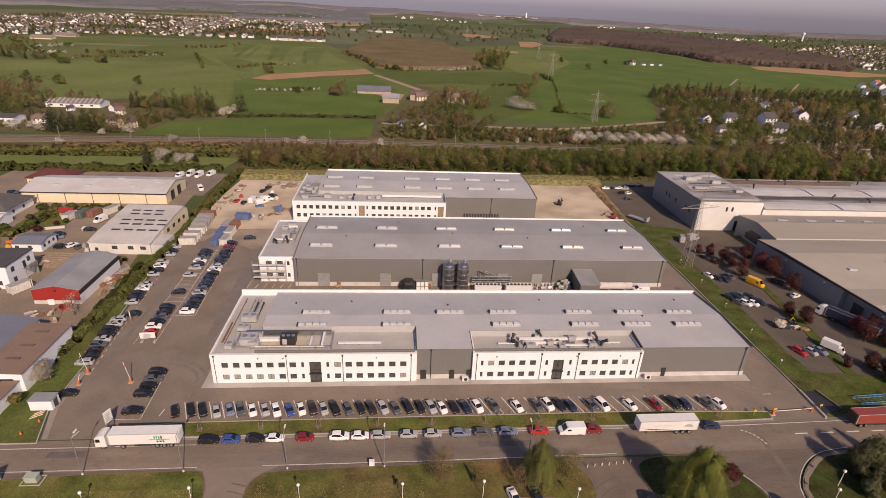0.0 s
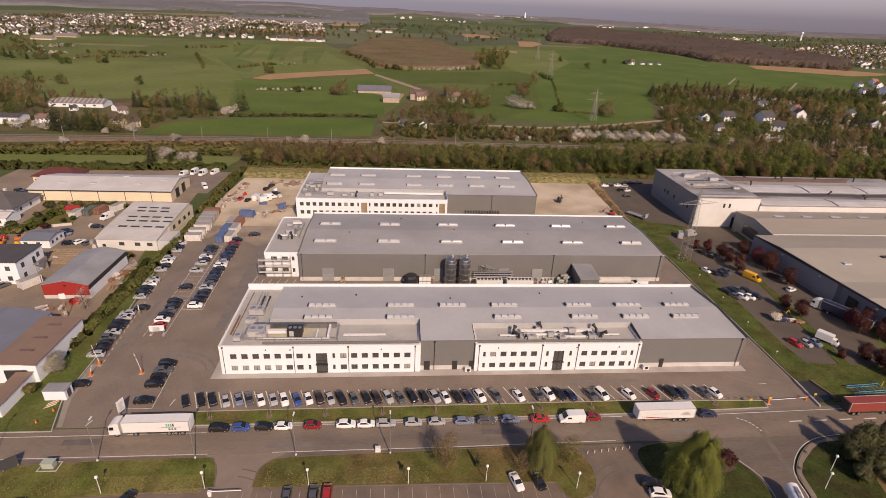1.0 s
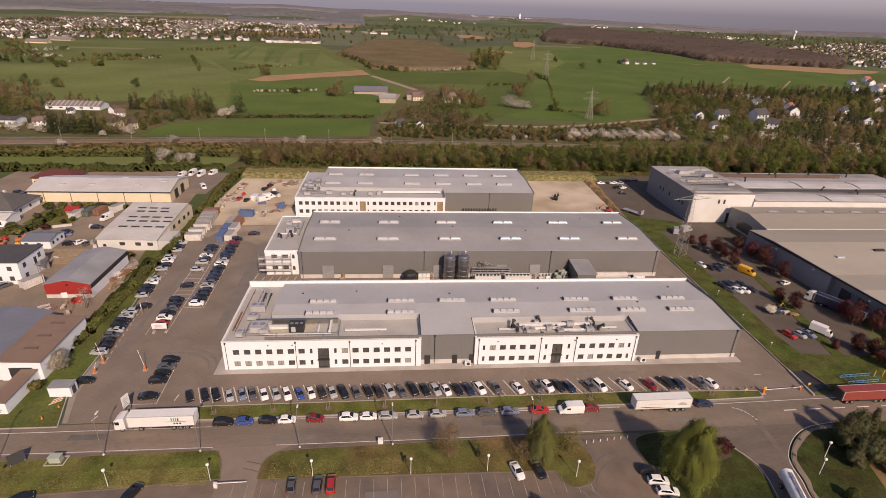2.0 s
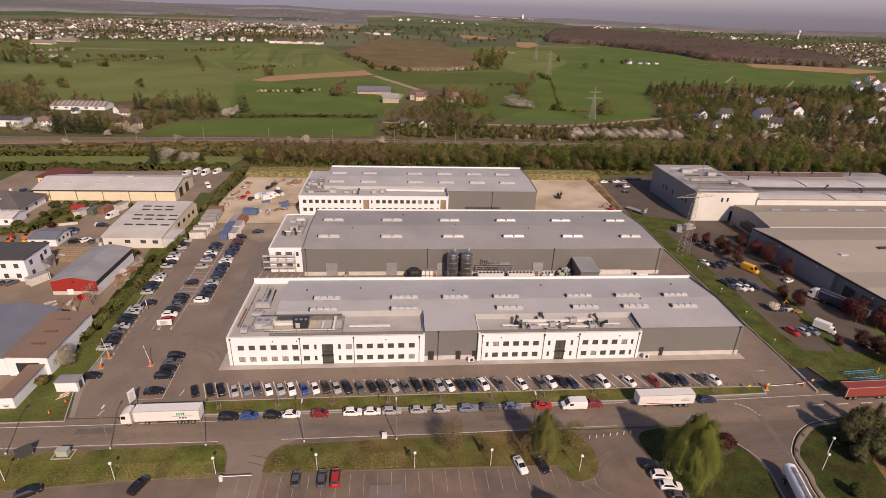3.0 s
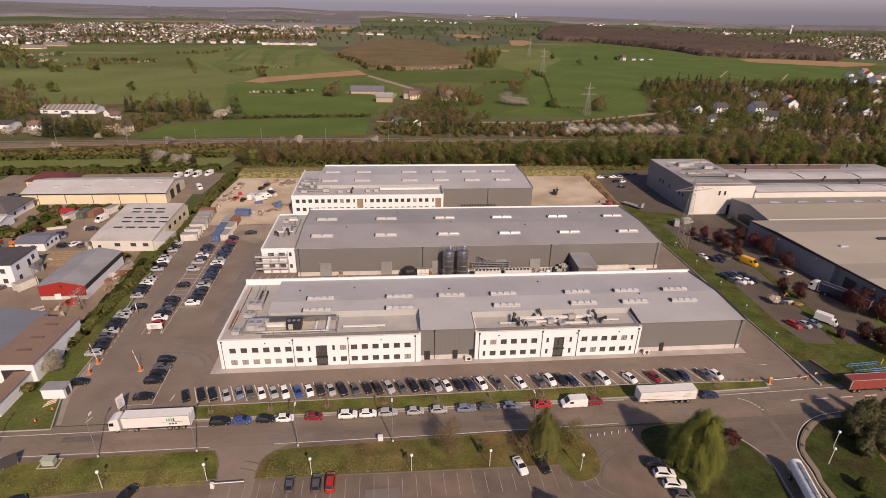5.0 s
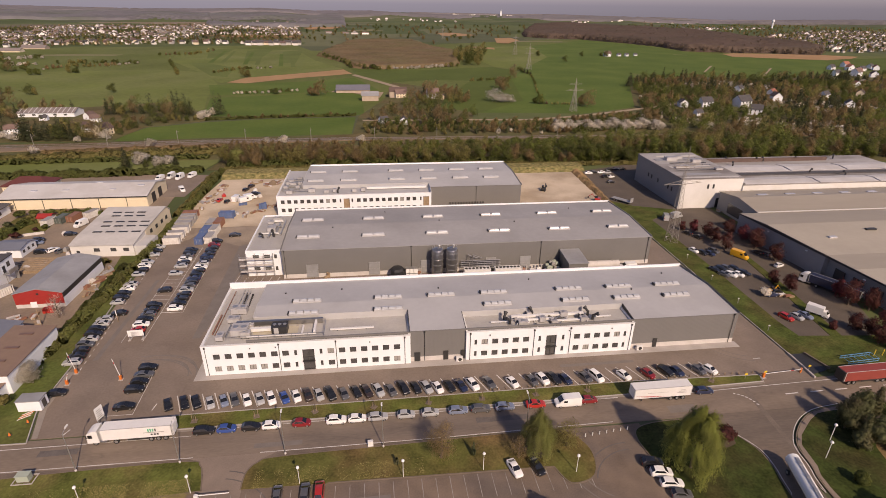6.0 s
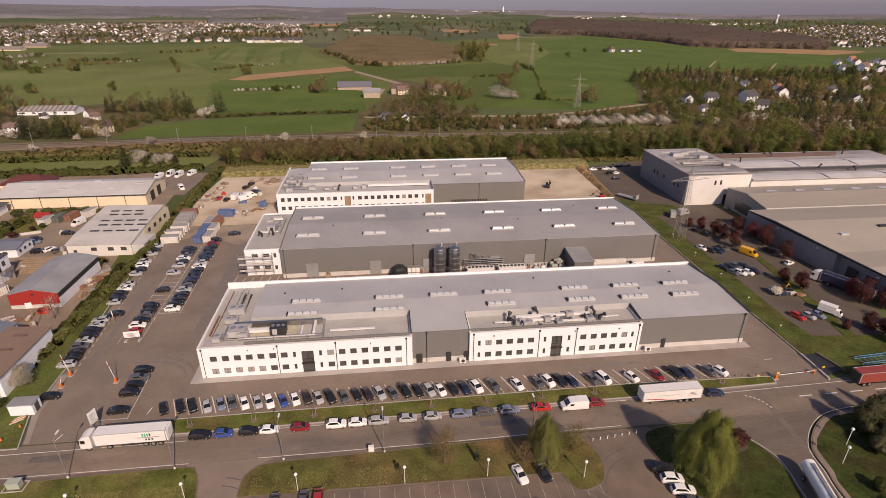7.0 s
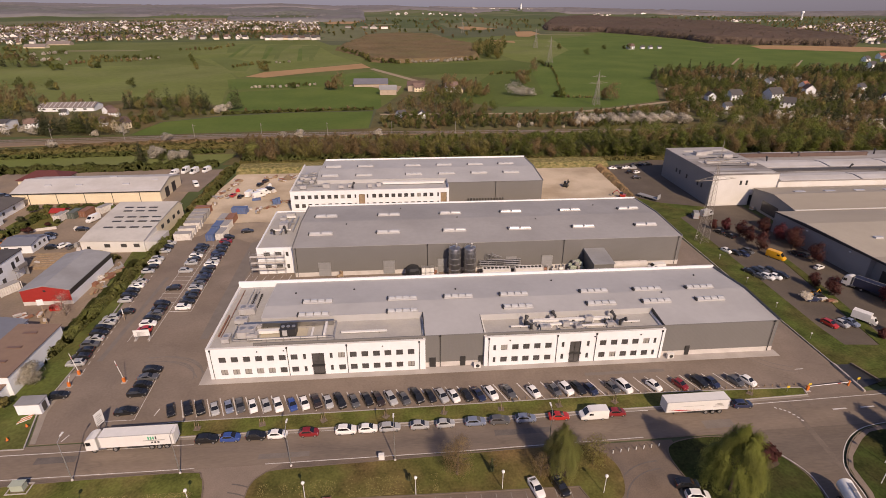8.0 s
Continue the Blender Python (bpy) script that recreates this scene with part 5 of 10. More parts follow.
scaf = thing("scaffold", "pale steel scaffold standing against the white annex", "scaffold", (-52.0, 146.6, 0))
for px in (0, 2.0, 4.6, 7.2, 9.8):
    for py in (0, 1.0):
        part("standard", Geo().rod((px, py, 0), (px, py, 7.6), 0.06), "steel", scaf)
for z in (2.0, 4.0, 6.0):
    part("deck", Geo().box(0, 0, z, 9.8, 1.0, z + 0.14), "plinth", scaf)
    part("ledger", Geo().box(0, -0.05, z + 1.0, 9.8, 0.03, z + 1.08), "steel", scaf)
roof_unit(-46.2, 162.5, 8.0, 2.6, 3.2, 1.6, fans=2)
roof_duct([(-45.0, 158.0, 8.0), (-45.0, 168.5, 8.0)], 0.5, 0.5, "dull steel duct on the flat roof", "steel")
roof_duct([(-43.2, 160.5, 8.0), (-43.2, 170.5, 8.0)], 0.4, 0.35, "dull steel duct on the flat roof", "steel")
duct_elbow(-47.0, 158.6, 8.0, 250)
roof_duct([(-47.6, 161.0, 8.0), (-42.6, 161.0, 8.0)], 0.45, 0.4)
roof_duct([(-46.6, 166.4, 8.0), (-42.4, 166.4, 8.0)], 0.5, 0.5, "dull steel duct on the flat roof", "steel")
roof_duct([(-47.2, 171.5, 8.0), (-42.8, 171.5, 8.0)], 0.6, 0.6)
roof_duct([(-41.6, 160.0, 8.0), (-41.6, 172.0, 8.0)], 0.3, 0.3, "dull steel duct on the flat roof", "steel")
roof_unit(-46.0, 172.6, 8.0, 3.0, 1.6, 1.2, fans=2)
duct_elbow(-43.6, 159.2, 8.0, 120)
roof_unit(-47.4, 169.8, 8.0, 2.0, 1.4, 1.0, fans=1)

# rear hall
skew_end(hall_b, ORG_B, B0, B1, 1.0, 0.2)
ORG_C = (0.0, 197.0, 0.0)
hall_c = thing("factory_hall", "grey-clad hall with a white two-storey office front, still under construction", "factory", ORG_C)
R_C = 9.3
parts("hall_wall", [(10.6, 202.0, 0, 48.2, 202.3, R_C), (-40.3, 236.2, 0, 48.2, 236.5, R_C)], "grey_clad", hall_c, "grey profiled cladding", ORG_C)
C0, C1 = 202.0, 236.5
part("end_wall", Geo().profile([(202.3, 0), (236.2, 0), (236.2, R_C), (219.25, R_C + 1.0), (202.3, R_C)], 47.9, 48.2), "grey_clad_side", hall_c, at=ORG_C)
part("roof", pitched(pitched(Geo(), -40.3, 10.6, 207.2, 236.3, C0, C1, R_C, 0.04), 10.6, 48.25, 202.1, 236.25, C0, C1, R_C, 0.04), "roof_a", hall_c, "light grey membrane roof", at=ORG_C)
part("roof_edge", Geo().box(10.6, 201.9, R_C - 0.05, 48.4, 202.05, R_C + 0.1), "grey_clad", hall_c, at=ORG_C)
part("end_parapet", pitched(Geo(), 48.2, 48.44, 202.0, 236.3, C0, C1, R_C, 0.34, 0.6), "grey_clad_side", hall_c, "grey parapet along the hall's end", at=ORG_C)
part("back_parapet", Geo().box(-40.3, 236.3, R_C - 0.2, 48.4, 236.7, R_C + 0.6), "white_wall", hall_c, at=ORG_C)
parts("roof_step", [(-40.4, 207.0, 8.2, 10.6, 207.2, R_C + 0.4), (10.4, 197.4, 8.2, 10.6, 207.2, R_C + 0.3)], "trim_metal", hall_c, "pale step between the roof levels", ORG_C)
parts("office_roof", [(-48.7, 197.4, 8.0, 10.4, 207.0, 8.3), (-48.7, 207.0, 8.0, -40.5, 232.5, 8.3)], "roof_a", hall_c, "", ORG_C)
wins = [-46.9 + 2.45 * k for k in range(9)] + [-17.9 + 2.42 * k for k in range(10)]
white_block(hall_c, ORG_C, -49.1, 10.6, 197.0, 207.2, 8.75, 8.3, wins, [-24.95, -20.4, 6.4], [(-23.7, -21.4), (7.4, 9.7)], [(5.6, 7.1), (2.2, 3.7)], left_wall=232.8)
parts("door_boarding", [(-23.6, 197.1, 0.1, -21.5, 197.16, 7.0), (7.5, 197.1, 0.1, 9.6, 197.16, 7.0)], "timber", hall_c, "brown boarding over unfinished entrances", ORG_C)
for x0 in (-39.2, -25.7, -5.7, 7.7, 21.1, 34.4):
    for y, near in ((211.8, 0.9917), (223.4, 0.9892)):
        skylight_run(hall_c, -9.3 + (x0 + 9.5) * near, y, crest(y, C0, C1, R_C) + 0.02, 6.4, ORG_C, 3)
part("roof_step", pitched(Geo(), -40.5, -40.3, 207.0, 236.3, C0, C1, R_C, 0.12, 1.9), "trim_metal", hall_c, at=ORG_C)
downpipe(hall_c, 29.5, 201.8, R_C - 0.2, ORG_C)
for k in range(13):
    part("vent_post", Geo().box(18.5 + k * 1.15, 201.6, 0.2, 19.0 + k * 1.15, 201.95, 2.6), "dark_metal", hall_c, at=ORG_C)
for x, y, w, d, h in ((-45.5, 209.5, 2.4, 2.0, 1.6), (-46.5, 214.0, 1.8, 2.4, 1.4), (-44.0, 218.0, 2.2, 1.6, 1.2), (-37.5, 201.5, 2.6, 1.6, 1.5), (-31.5, 200.8, 2.0, 1.4, 1.1), (-28.0, 201.5, 1.4, 1.4, 1.2), (-46.0, 200.5, 2.5, 1.8, 1.3)):
    roof_unit(x, y, 8.3, w, d, h, fans=1)
roof_duct([(-47.0, 203.0, 8.3), (-38.0, 203.0, 8.3)], 0.5, 0.5, "dull steel duct on the flat roof", "steel")
roof_duct([(-46.0, 207.0, 8.3), (-46.0, 220.0, 8.3)], 0.5, 0.5, "dull steel duct on the flat roof", "steel")
roof_duct([(-14.0, 204.2, 8.3), (8.4, 204.2, 8.3)], 1.5, 0.8)
duct_elbow(-26.0, 200.4, 8.3, 70)
for y in (204.5, 209.0, 212.5, 216.5):
    roof_duct([(-47.8, y, 8.3), (-41.4, y, 8.3)], 0.5, 0.6, "dull steel duct on the flat roof", "steel")
for x, y in ((-47.6, 205.6), (-43.0, 206.2), (-47.4, 211.0), (-42.6, 210.8), (-20.4, 200.8), (-17.0, 201.4)):
    roof_unit(x, y, 8.3, 1.6, 1.2, 1.5, fans=1)
rail_platform(-47.8, 204.0, -41.2, 217.4, 8.3, "galvanised railing round the corner plant of the rear office roof")

# ---- between the front and middle halls ----
def silo(x, y):
    s = thing("silo", "tall stainless steel silo with ribbed shell", "silo", (x, y, 0), 0, "silos by the hall")
    part("shell", Geo().turned(0, 0, [(1.75, 1.0), (1.75, 9.1), (1.62, 9.45), (0.75, 9.95), (0.4, 10.05)], 24), "bright_steel", s, smooth=30)
    part("skirt", Geo().turned(0, 0, [(1.7, 0), (1.7, 1.0)], 24), "plinth", s)
    for z in (2.8, 4.6, 6.4, 8.2):
        part("ring", Geo().turned(0, 0, [(1.76, z), (1.84, z + 0.05), (1.84, z + 0.15), (1.76, z + 0.2)], 24), "steel", s)
    part("filter", Geo().turned(0.5, 0.2, [(0.35, 9.7), (0.35, 10.6), (0.2, 10.8)], 10), "steel", s)
    g = Geo()
    for k in range(12):
        a = 2 * math.pi * k / 12
        g.rod((1.55 * math.cos(a), 1.55 * math.sin(a), 9.45), (1.55 * math.cos(a), 1.55 * math.sin(a), 10.2), 0.03, 4)
        b = 2 * math.pi * (k + 1) / 12
        g.rod((1.55 * math.cos(a), 1.55 * math.sin(a), 10.2), (1.55 * math.cos(b), 1.55 * math.sin(b), 10.2), 0.03, 4)
    part("top_rail", g, "steel", s)
    return s


silo(7.2, 141.9)
silo(11.6, 141.9)
shed = thing("plant_shed", "grey metal plant shed with a mono-pitch roof", "shed", (49.6, 140, 0))
part("wall", Geo().box(-3, -4, 0, 2.9, 5, 5.6), "grey_clad", shed)
part("roof", Geo().profile([(-4.3, 5.6), (5.2, 5.6), (5.2, 6.4), (-4.3, 5.8)], -3.2, 3.1), "grey_sheet", shed)
part("door", Geo().box(-1.5, -4.08, 0.05, 1.5, -4.0, 3.8), "dark_metal", shed)
stack = thing("container_stack", "stack of white plastic liquid containers in wire cages", "tanks", (-0.6, 142.6, 0))
for k in range(6):
    part("tank", Geo().box((k % 3) * 1.25 - 1.8, -0.6, (k // 3) * 1.7, (k % 3) * 1.25 - 0.7, 0.6, (k // 3) * 1.7 + 1.45), "plastic_white", stack)
    part("pallet", Geo().box((k % 3) * 1.25 - 1.85, -0.62, (k // 3) * 1.7 + 1.47, (k % 3) * 1.25 - 0.65, 0.62, (k // 3) * 1.7 + 1.66), "steel", stack)
pile = thing("tarpaulin_pile", "heap covered with black tarpaulin beside the hall", "heap", (-4.9, 142.4, 0))
part("cover", Geo().turned(0, 0, [(2.3, 0), (2.35, 1.6), (2.2, 3.0), (1.7, 3.6), (0.4, 3.8)], 9), "tarp", pile)
rack = thing("pipe_rack", "steel pipe rack with pale pipes beside the hall", "pipe rack", (21, 144.0, 0))
for k in range(6):
    part("upright", Geo().box(-6 + k * 2.4, -0.1, 0, -5.85 + k * 2.4, 0.1, 3.6), "steel", rack)
for k, z in enumerate((2.4, 3.0, 3.5, 3.9)):
    part("pipe", Geo().rod((-6.2, 0.25 * k - 0.3, z), (6.3, 0.25 * k - 0.3, z), 0.13), "bright_steel", rack)
for x in (-4.0, -2.6):
    part("riser", Geo().rod((x, 0.2, 3.2), (x, 0.2, 6.2), 0.13).rod((x, 0.2, 6.1), (x + 3, 0.2, 4.9), 0.11), "bright_steel", rack)
for k in range(2):
    c = thing("cooler_bank", "long white dry cooler with a row of dark fans", "cooler", (15.4 + 9.6 * k, 141.6, 0), 0, "cooler banks")
    part("casing", Geo().box(0, -1.1, 0.6, 8.2, 1.1, 2.6), "white_metal", c)
    for j in range(7):
        part("fan", Geo().turned(0.7 + j * 1.13, 0, [(0.42, 2.6), (0.42, 2.85), (0.1, 2.7)], 10), "dark_metal", c)
    for j in range(5):
        part("leg", Geo().box(0.1 + j * 1.95, -1.0, 0, 0.25 + j * 1.95, -0.85, 0.6), "steel", c)


heap = thing("sack_heap", "heap of pale filled sacks beside the plant shed", "sacks", (44.2, 143.0, 0))
heap_rng = random.Random(5)
for k in range(22):
    lev = k // 8
    x, y = heap_rng.uniform(-2.4 + 0.6 * lev, 2.4 - 0.6 * lev), heap_rng.uniform(-1.6 + 0.3 * lev, 1.6 - 0.3 * lev)
    part("sack", Geo().turned(x, y, [(0.62, 1.1 * lev), (0.74, 1.1 * lev + 0.2), (0.7, 1.1 * lev + 0.85), (0.42, 1.1 * lev + 1.05)], 5), "c_palegreen" if k % 3 else "c_grey", heap)
tankl = thing("lying_tank", "long pale lying storage tank beside the hall", "tank", (58.4, 143.0, 0))
part("shell", Geo().rod((-7.2, 0, 1.6), (7.2, 0, 1.6), 1.15, 16), "plinth", tankl, smooth=40)
for x in (-5.0, 0.0, 5.0):
    part("saddle", Geo().box(x - 0.3, -0.9, 0, x + 0.3, 0.9, 0.7), "concrete", tankl)
    part("manhole", Geo().turned(x, 0, [(0.3, 2.7), (0.3, 2.95), (0.1, 3.0)], 8), "steel", tankl)
for k, (x, y, c) in enumerate(((34.6, 143.4, "c_rust"), (37.2, 143.0, "unit_grey"), (39.4, 143.2, "white_metal"), (33.0, 142.6, "c_grey"), (-26.4, 143.6, "timber"), (1.6, 143.8, "c_rust"))):
    b = thing("pump_set", "small pump unit on a frame beside the hall", "pump", (x, y, 0), 12 * k, "pump sets by the hall")
    part("motor", Geo().rod((-0.8, 0, 0.8), (0.6, 0, 0.8), 0.5, 10), c, b)
    part("frame", Geo().box(-1.1, -0.7, 0, 1.1, 0.7, 0.3), "steel", b)
    part("cabinet", Geo().box(0.6, -0.5, 0.3, 1.1, 0.5, 2.0), "unit_grey" if c != "timber" else "timber", b)
# ---- neighbouring buildings ----
def gabled(name, label, category, x0, y0, x1, y1, eave, ridge, wall_mat, roof_mat, along="x", over=0.3, group="", thick=0.18):
    """A building with a pitched roof whose ridge runs along one axis. Returns its root, with its centre as origin."""
    cx, cy = (x0 + x1) / 2, (y0 + y1) / 2
    t = thing(name, label, category, (cx, cy, 0), 0, group)
    a, b = (x1 - x0) / 2, (y1 - y0) / 2
    g = Geo()
    if along == "x":
        g.profile([(-b, 0), (b, 0), (b, eave), (0, ridge), (-b, eave)], -a, a)
        k = (ridge - eave) / b * over
        r = Geo().profile([(-b - over, eave - k), (0, ridge), (b + over, eave - k), (b + over, eave - k + thick), (0, ridge + thick), (-b - over, eave - k + thick)], -a - over, a + over)
    else:
        g.profile_y([(-a, 0), (-a, eave), (0, ridge), (a, eave), (a, 0)], -b, b)
        k = (ridge - eave) / a * over
        r = Geo().profile_y([(-a - over, eave - k), (-a - over, eave - k + thick), (0, ridge + thick), (a + over, eave - k + thick), (a + over, eave - k), (0, ridge)], -b - over, b + over)
    part("wall", g, wall_mat, t)
    part("roof", r, roof_mat, t)
    return t


def hipped(name, label, category, x0, y0, x1, y1, eave, ridge, wall_mat, roof_mat, over=0.6, group=""):
    """A building with a hipped roof whose ridge runs along x."""
    t = thing(name, label, category, ((x0 + x1) / 2, (y0 + y1) / 2, 0), 0, group)
    a, b = (x1 - x0) / 2, (y1 - y0) / 2
    part("wall", Geo().box(-a, -b, 0, a, b, eave), wall_mat, t)
    A, B, c = a + over, b + over, max(a - b, 0.4)
    part("roof", Geo().add([(-A, -B, eave - 0.1), (A, -B, eave - 0.1), (A, B, eave - 0.1), (-A, B, eave - 0.1), (-A, -B, eave + 0.12), (A, -B, eave + 0.12), (A, B, eave + 0.12), (-A, B, eave + 0.12), (-c, 0, ridge), (c, 0, ridge)],
                           [(3, 2, 1, 0), (0, 1, 5, 4), (1, 2, 6, 5), (2, 3, 7, 6), (3, 0, 4, 7), (4, 5, 9, 8), (5, 6, 9), (6, 7, 8, 9), (7, 4, 8)]), roof_mat, t)
    part("ridge_cap", Geo().box(-c, -0.15, ridge - 0.08, c, 0.15, ridge + 0.08), roof_mat, t)
    return t


def front_windows(t, xs, y, z0, z1, w=1.0, mat="glass"):
    for x in xs:
        f = part("window", Geo().box(x - w / 2, y - 0.05, z0, x + w / 2, y + 0.02, z1), "window_frame", t)
        part("pane", Geo().box(x - w / 2 + 0.08, y - 0.07, z0 + 0.08, x + w / 2 - 0.08, y - 0.05, z1 - 0.08), mat, f)


def side_windows(t, ys, x, z0, z1, w=1.0, out=1, mat="glass"):
    for y in ys:
        f = part("window", Geo().box(min(x, x + 0.05 * out), y - w / 2, z0, max(x, x + 0.05 * out), y + w / 2, z1), "window_frame", t)
        part("pane", Geo().box(min(x + 0.05 * out, x + 0.07 * out), y - w / 2 + 0.08, z0 + 0.08, max(x + 0.05 * out, x + 0.07 * out), y + w / 2 - 0.08, z1 - 0.08), mat, f)


# red workshop
t = gabled("workshop", "long workshop with red gable cladding and grey sheet roof", "workshop", -108.2, 134.6, -95.8, 157.0, 4.3, 5.6, "light_clad", "grey_sheet", "y", 0.25)
part("gable_front", Geo().profile_y([(-6.2, 1.1), (-6.2, 4.3), (0, 5.55), (6.2, 4.3), (6.2, 1.1)], -11.32, -11.22), "red_clad", t, "red profiled gable cladding")
part("gable_base", Geo().box(-6.2, -11.35, 0, 6.2, -11.22, 1.1), "plinth", t)
part("side_wall", Geo().box(6.2, -11.2, 0, 6.26, 11.2, 2.8), "white_wall", t, "pale lower side wall")
part("side_band", Geo().box(6.2, -11.2, 2.8, 6.3, 11.2, 4.2), "dark_metal", t, "dark glazed band under the eave")
part("vent", Geo().box(-0.3, -11.42, 3.9, 0.3, -11.32, 4.4), "dark_metal", t)
# white flat-roofed office
t = thing("office_block", "white two-storey office block with a dark flat roof", "office", (-132, 149, 0))
part("wall", Geo().box(-14, -6.2, 0, 12.6, 6.2, 7.0), "white_wall", t)
part("roof", Geo().box(-14.2, -6.4, 7.0, 12.8, 6.4, 7.3), "dark_roof", t, "dark flat roof with a thin edge")
front_windows(t, [-11, -7.5, -4, -0.5, 3, 6.5, 10], -6.2, 4.4, 5.8, 1.3)
front_windows(t, [-11, -7.5, -4, -0.5, 3, 6.5, 10], -6.2, 1.2, 2.6, 1.3)
side_windows(t, [-3.6, 3.6], 12.6, 4.4, 5.9, 1.3)
side_windows(t, [-3.6], 12.6, 1.2, 2.6, 1.3)
part("fire_stair", Geo().box(12.62, 0.2, 3.2, 14.6, 4.2, 3.35).box(14.5, 0.2, 3.35, 14.6, 4.2, 4.4).box(13.2, 4.2, 0, 14.2, 4.4, 3.2).box(13.2, 0.3, 0, 13.3, 0.4, 3.2), "steel", t, "grey steel outside stair")
part("door", Geo().box(12.6, 0.8, 3.35, 12.68, 1.9, 5.4), "dark_metal", t)
# brown and blue roofed hall by the hedge
t = thing("storage_hall", "low hall with a brown felt roof and white walls", "hall", (-96, 107, 0))
part("wall", Geo().box(-0.9, -9.5, 0, 8.0, 9.4, 4.7), "white_wall", t)
part("roof", Geo().profile_y([(-1.2, 5.2), (-1.2, 5.4), (8.25, 4.95), (8.25, 4.75)], -9.8, 9.7), "brown_roof", t, "brown felt roof with dark roof lights")
for y in (-5, 0, 5.5):
    part("roof_light", Geo().box(2.0, y, 5.12, 5.0, y + 0.8, 5.3), "brown_light", t)
part("gate", Geo().box(1.2, -9.62, 0.05, 6.0, -9.5, 3.4), "dark_metal", t, "open dark gateway")
t = gabled("storage_hall", "hall with a blue-grey sheet metal roof", "hall", -116, 97.8, -97.2, 119.5, 4.6, 6.0, "white_wall", "blue_roof", "y", 0.3)
part("roof_light", Geo().box(-6.0, 2.0, 5.35, -3.5, 2.7, 5.75), "skylight", t)
front_windows(t, [2.5, 6.0], -10.85, 2.0, 3.2, 1.4)
# long low store with a brown roof
t = thing("long_store", "long white lean-to store with a brown flat roof", "store", (-90.6, 93.2, 0))
part("wall", Geo().box(-1.5, -6.8, 0, 1.7, 5.0, 2.9), "white_wall", t)
part("roof", Geo().box(-1.7, -7.0, 2.9, 1.9, 5.0, 3.05), "brown_roof", t)
part("vent_grille", Geo().box(-0.8, -6.86, 1.0, 0.7, -6.8, 1.15).box(-0.5, -6.86, 0.5, 0.4, -6.8, 0.8), "steel", t)
# guard hut
t = thing("guard_hut", "white gatehouse cabin with a grey flat roof", "cabin", (-81.3, 92.6, 0))
part("wall", Geo().box(-2.3, -1.3, 0.15, 2.2, 1.3, 2.5), "white_wall", t)
part("roof", Geo().box(-2.4, -1.4, 2.5, 2.3, 1.4, 2.68), "grey_sheet", t)
part("base", Geo().box(-2.2, -1.2, 0, 2.1, 1.2, 0.15), "plinth", t)
side_windows(t, [0.0], 2.2, 0.3, 2.2, 1.2)
# cream hall
t = gabled("cream_hall", "long cream hall with a pale sheet roof", "hall", -159.5, 214.5, -103.5, 236.0, 4.6, 7.0, "cream_wall", "pale_roof", "x", 0.35)
part("fascia", Geo().box(-28.3, -11.15, 4.2, 28.3, -11.0, 4.6), "dark_metal", t, "dark fascia under the eave")
for x in np.linspace(-22, 20, 5):
    part("wall_joint", Geo().box(x - 0.1, -10.86, 0, x + 0.1, -10.75, 4.3), "dark_metal", t)
for x in (-18, -6, 5, 12, 22):
    part("roof_light", Geo().box(x, -6 + (x % 3) * 3, 5.75 + (x % 3) * 0.62, x + 2.6, -5.1 + (x % 3) * 3, 6.25 + (x % 3) * 0.6), "skylight", t)
for y in (-6.0, 1.0):
    part("gate", Geo().box(28.0, y, 0.05, 28.1, y + 3.6, 4.0), "dark_metal", t, "dark roller gate")
# low grey hall with rows of dark roof lights
t = thing("low_hall", "low white hall with rows of dark roof lights", "hall", (-99.0, 181.2, 0), -2.5)
part("wall", Geo().profile([(-14.6, 0), (16, 0), (16, 5.0), (13, 7.0), (-8.6, 5.0), (-14.6, 4.0)], -10.2, 9.6), "plant_white", t)
part("roof", Geo().profile([(-14.9, 3.95), (-8.6, 5.0), (13, 7.0), (16.3, 4.9), (16.3, 5.15), (13, 7.25), (-8.6, 5.22), (-14.9, 4.15)], -10.5, 9.9), "worn_sheet", t)
front_windows(t, [-2.0, 3.2, 7.2], -14.6, 1.8, 3.0, 1.8)
part("door", Geo().box(-8.4, -14.68, 0, -7.4, -14.6, 2.2), "dark_metal", t)
for row, y in enumerate((-6.6, -2.4, 0.8, 5.4, 8.2)):
    z = 5.0 + (y + 8.6) / 21.6 * 2.0
    for k in range(3 + (row < 3)):
        x = -6.5 + 4.2 * k + (row % 2) * 0.8
        part("roof_light", Geo().box(x, y - 0.45, z + 0.1, x + 2.9, y + 0.45, z + 0.34), "dark_metal", t)
part("side_wall", Geo().profile([(-5.0, 0), (16, 0), (16, 4.9), (13, 6.9), (-5.0, 5.25)], 9.6, 9.68), "cream_wall", t, "beige side wall")
side_windows(t, [-1.0, 3.5, 8.0, 12.0], 9.68, 2.6, 4.0, 1.8)
part("side_annex", Geo().box(9.6, -14.0, 0, 13.4, -5.0, 3.4), "pale_roof", t, "low grey annex")
# small office with a blue roof
t = gabled("site_office", "small white office with a blue-grey roof", "office", -134.6, 168.0, -125.5, 176.4, 2.8, 3.7, "white_wall", "blue_roof", "x", 0.3)
front_windows(t, [-3.0, 1.0], -4.2, 1.1, 2.1, 1.2)
side_windows(t, [-2.5, 0, 2.5], 4.55, 1.1, 2.1, 1.0)
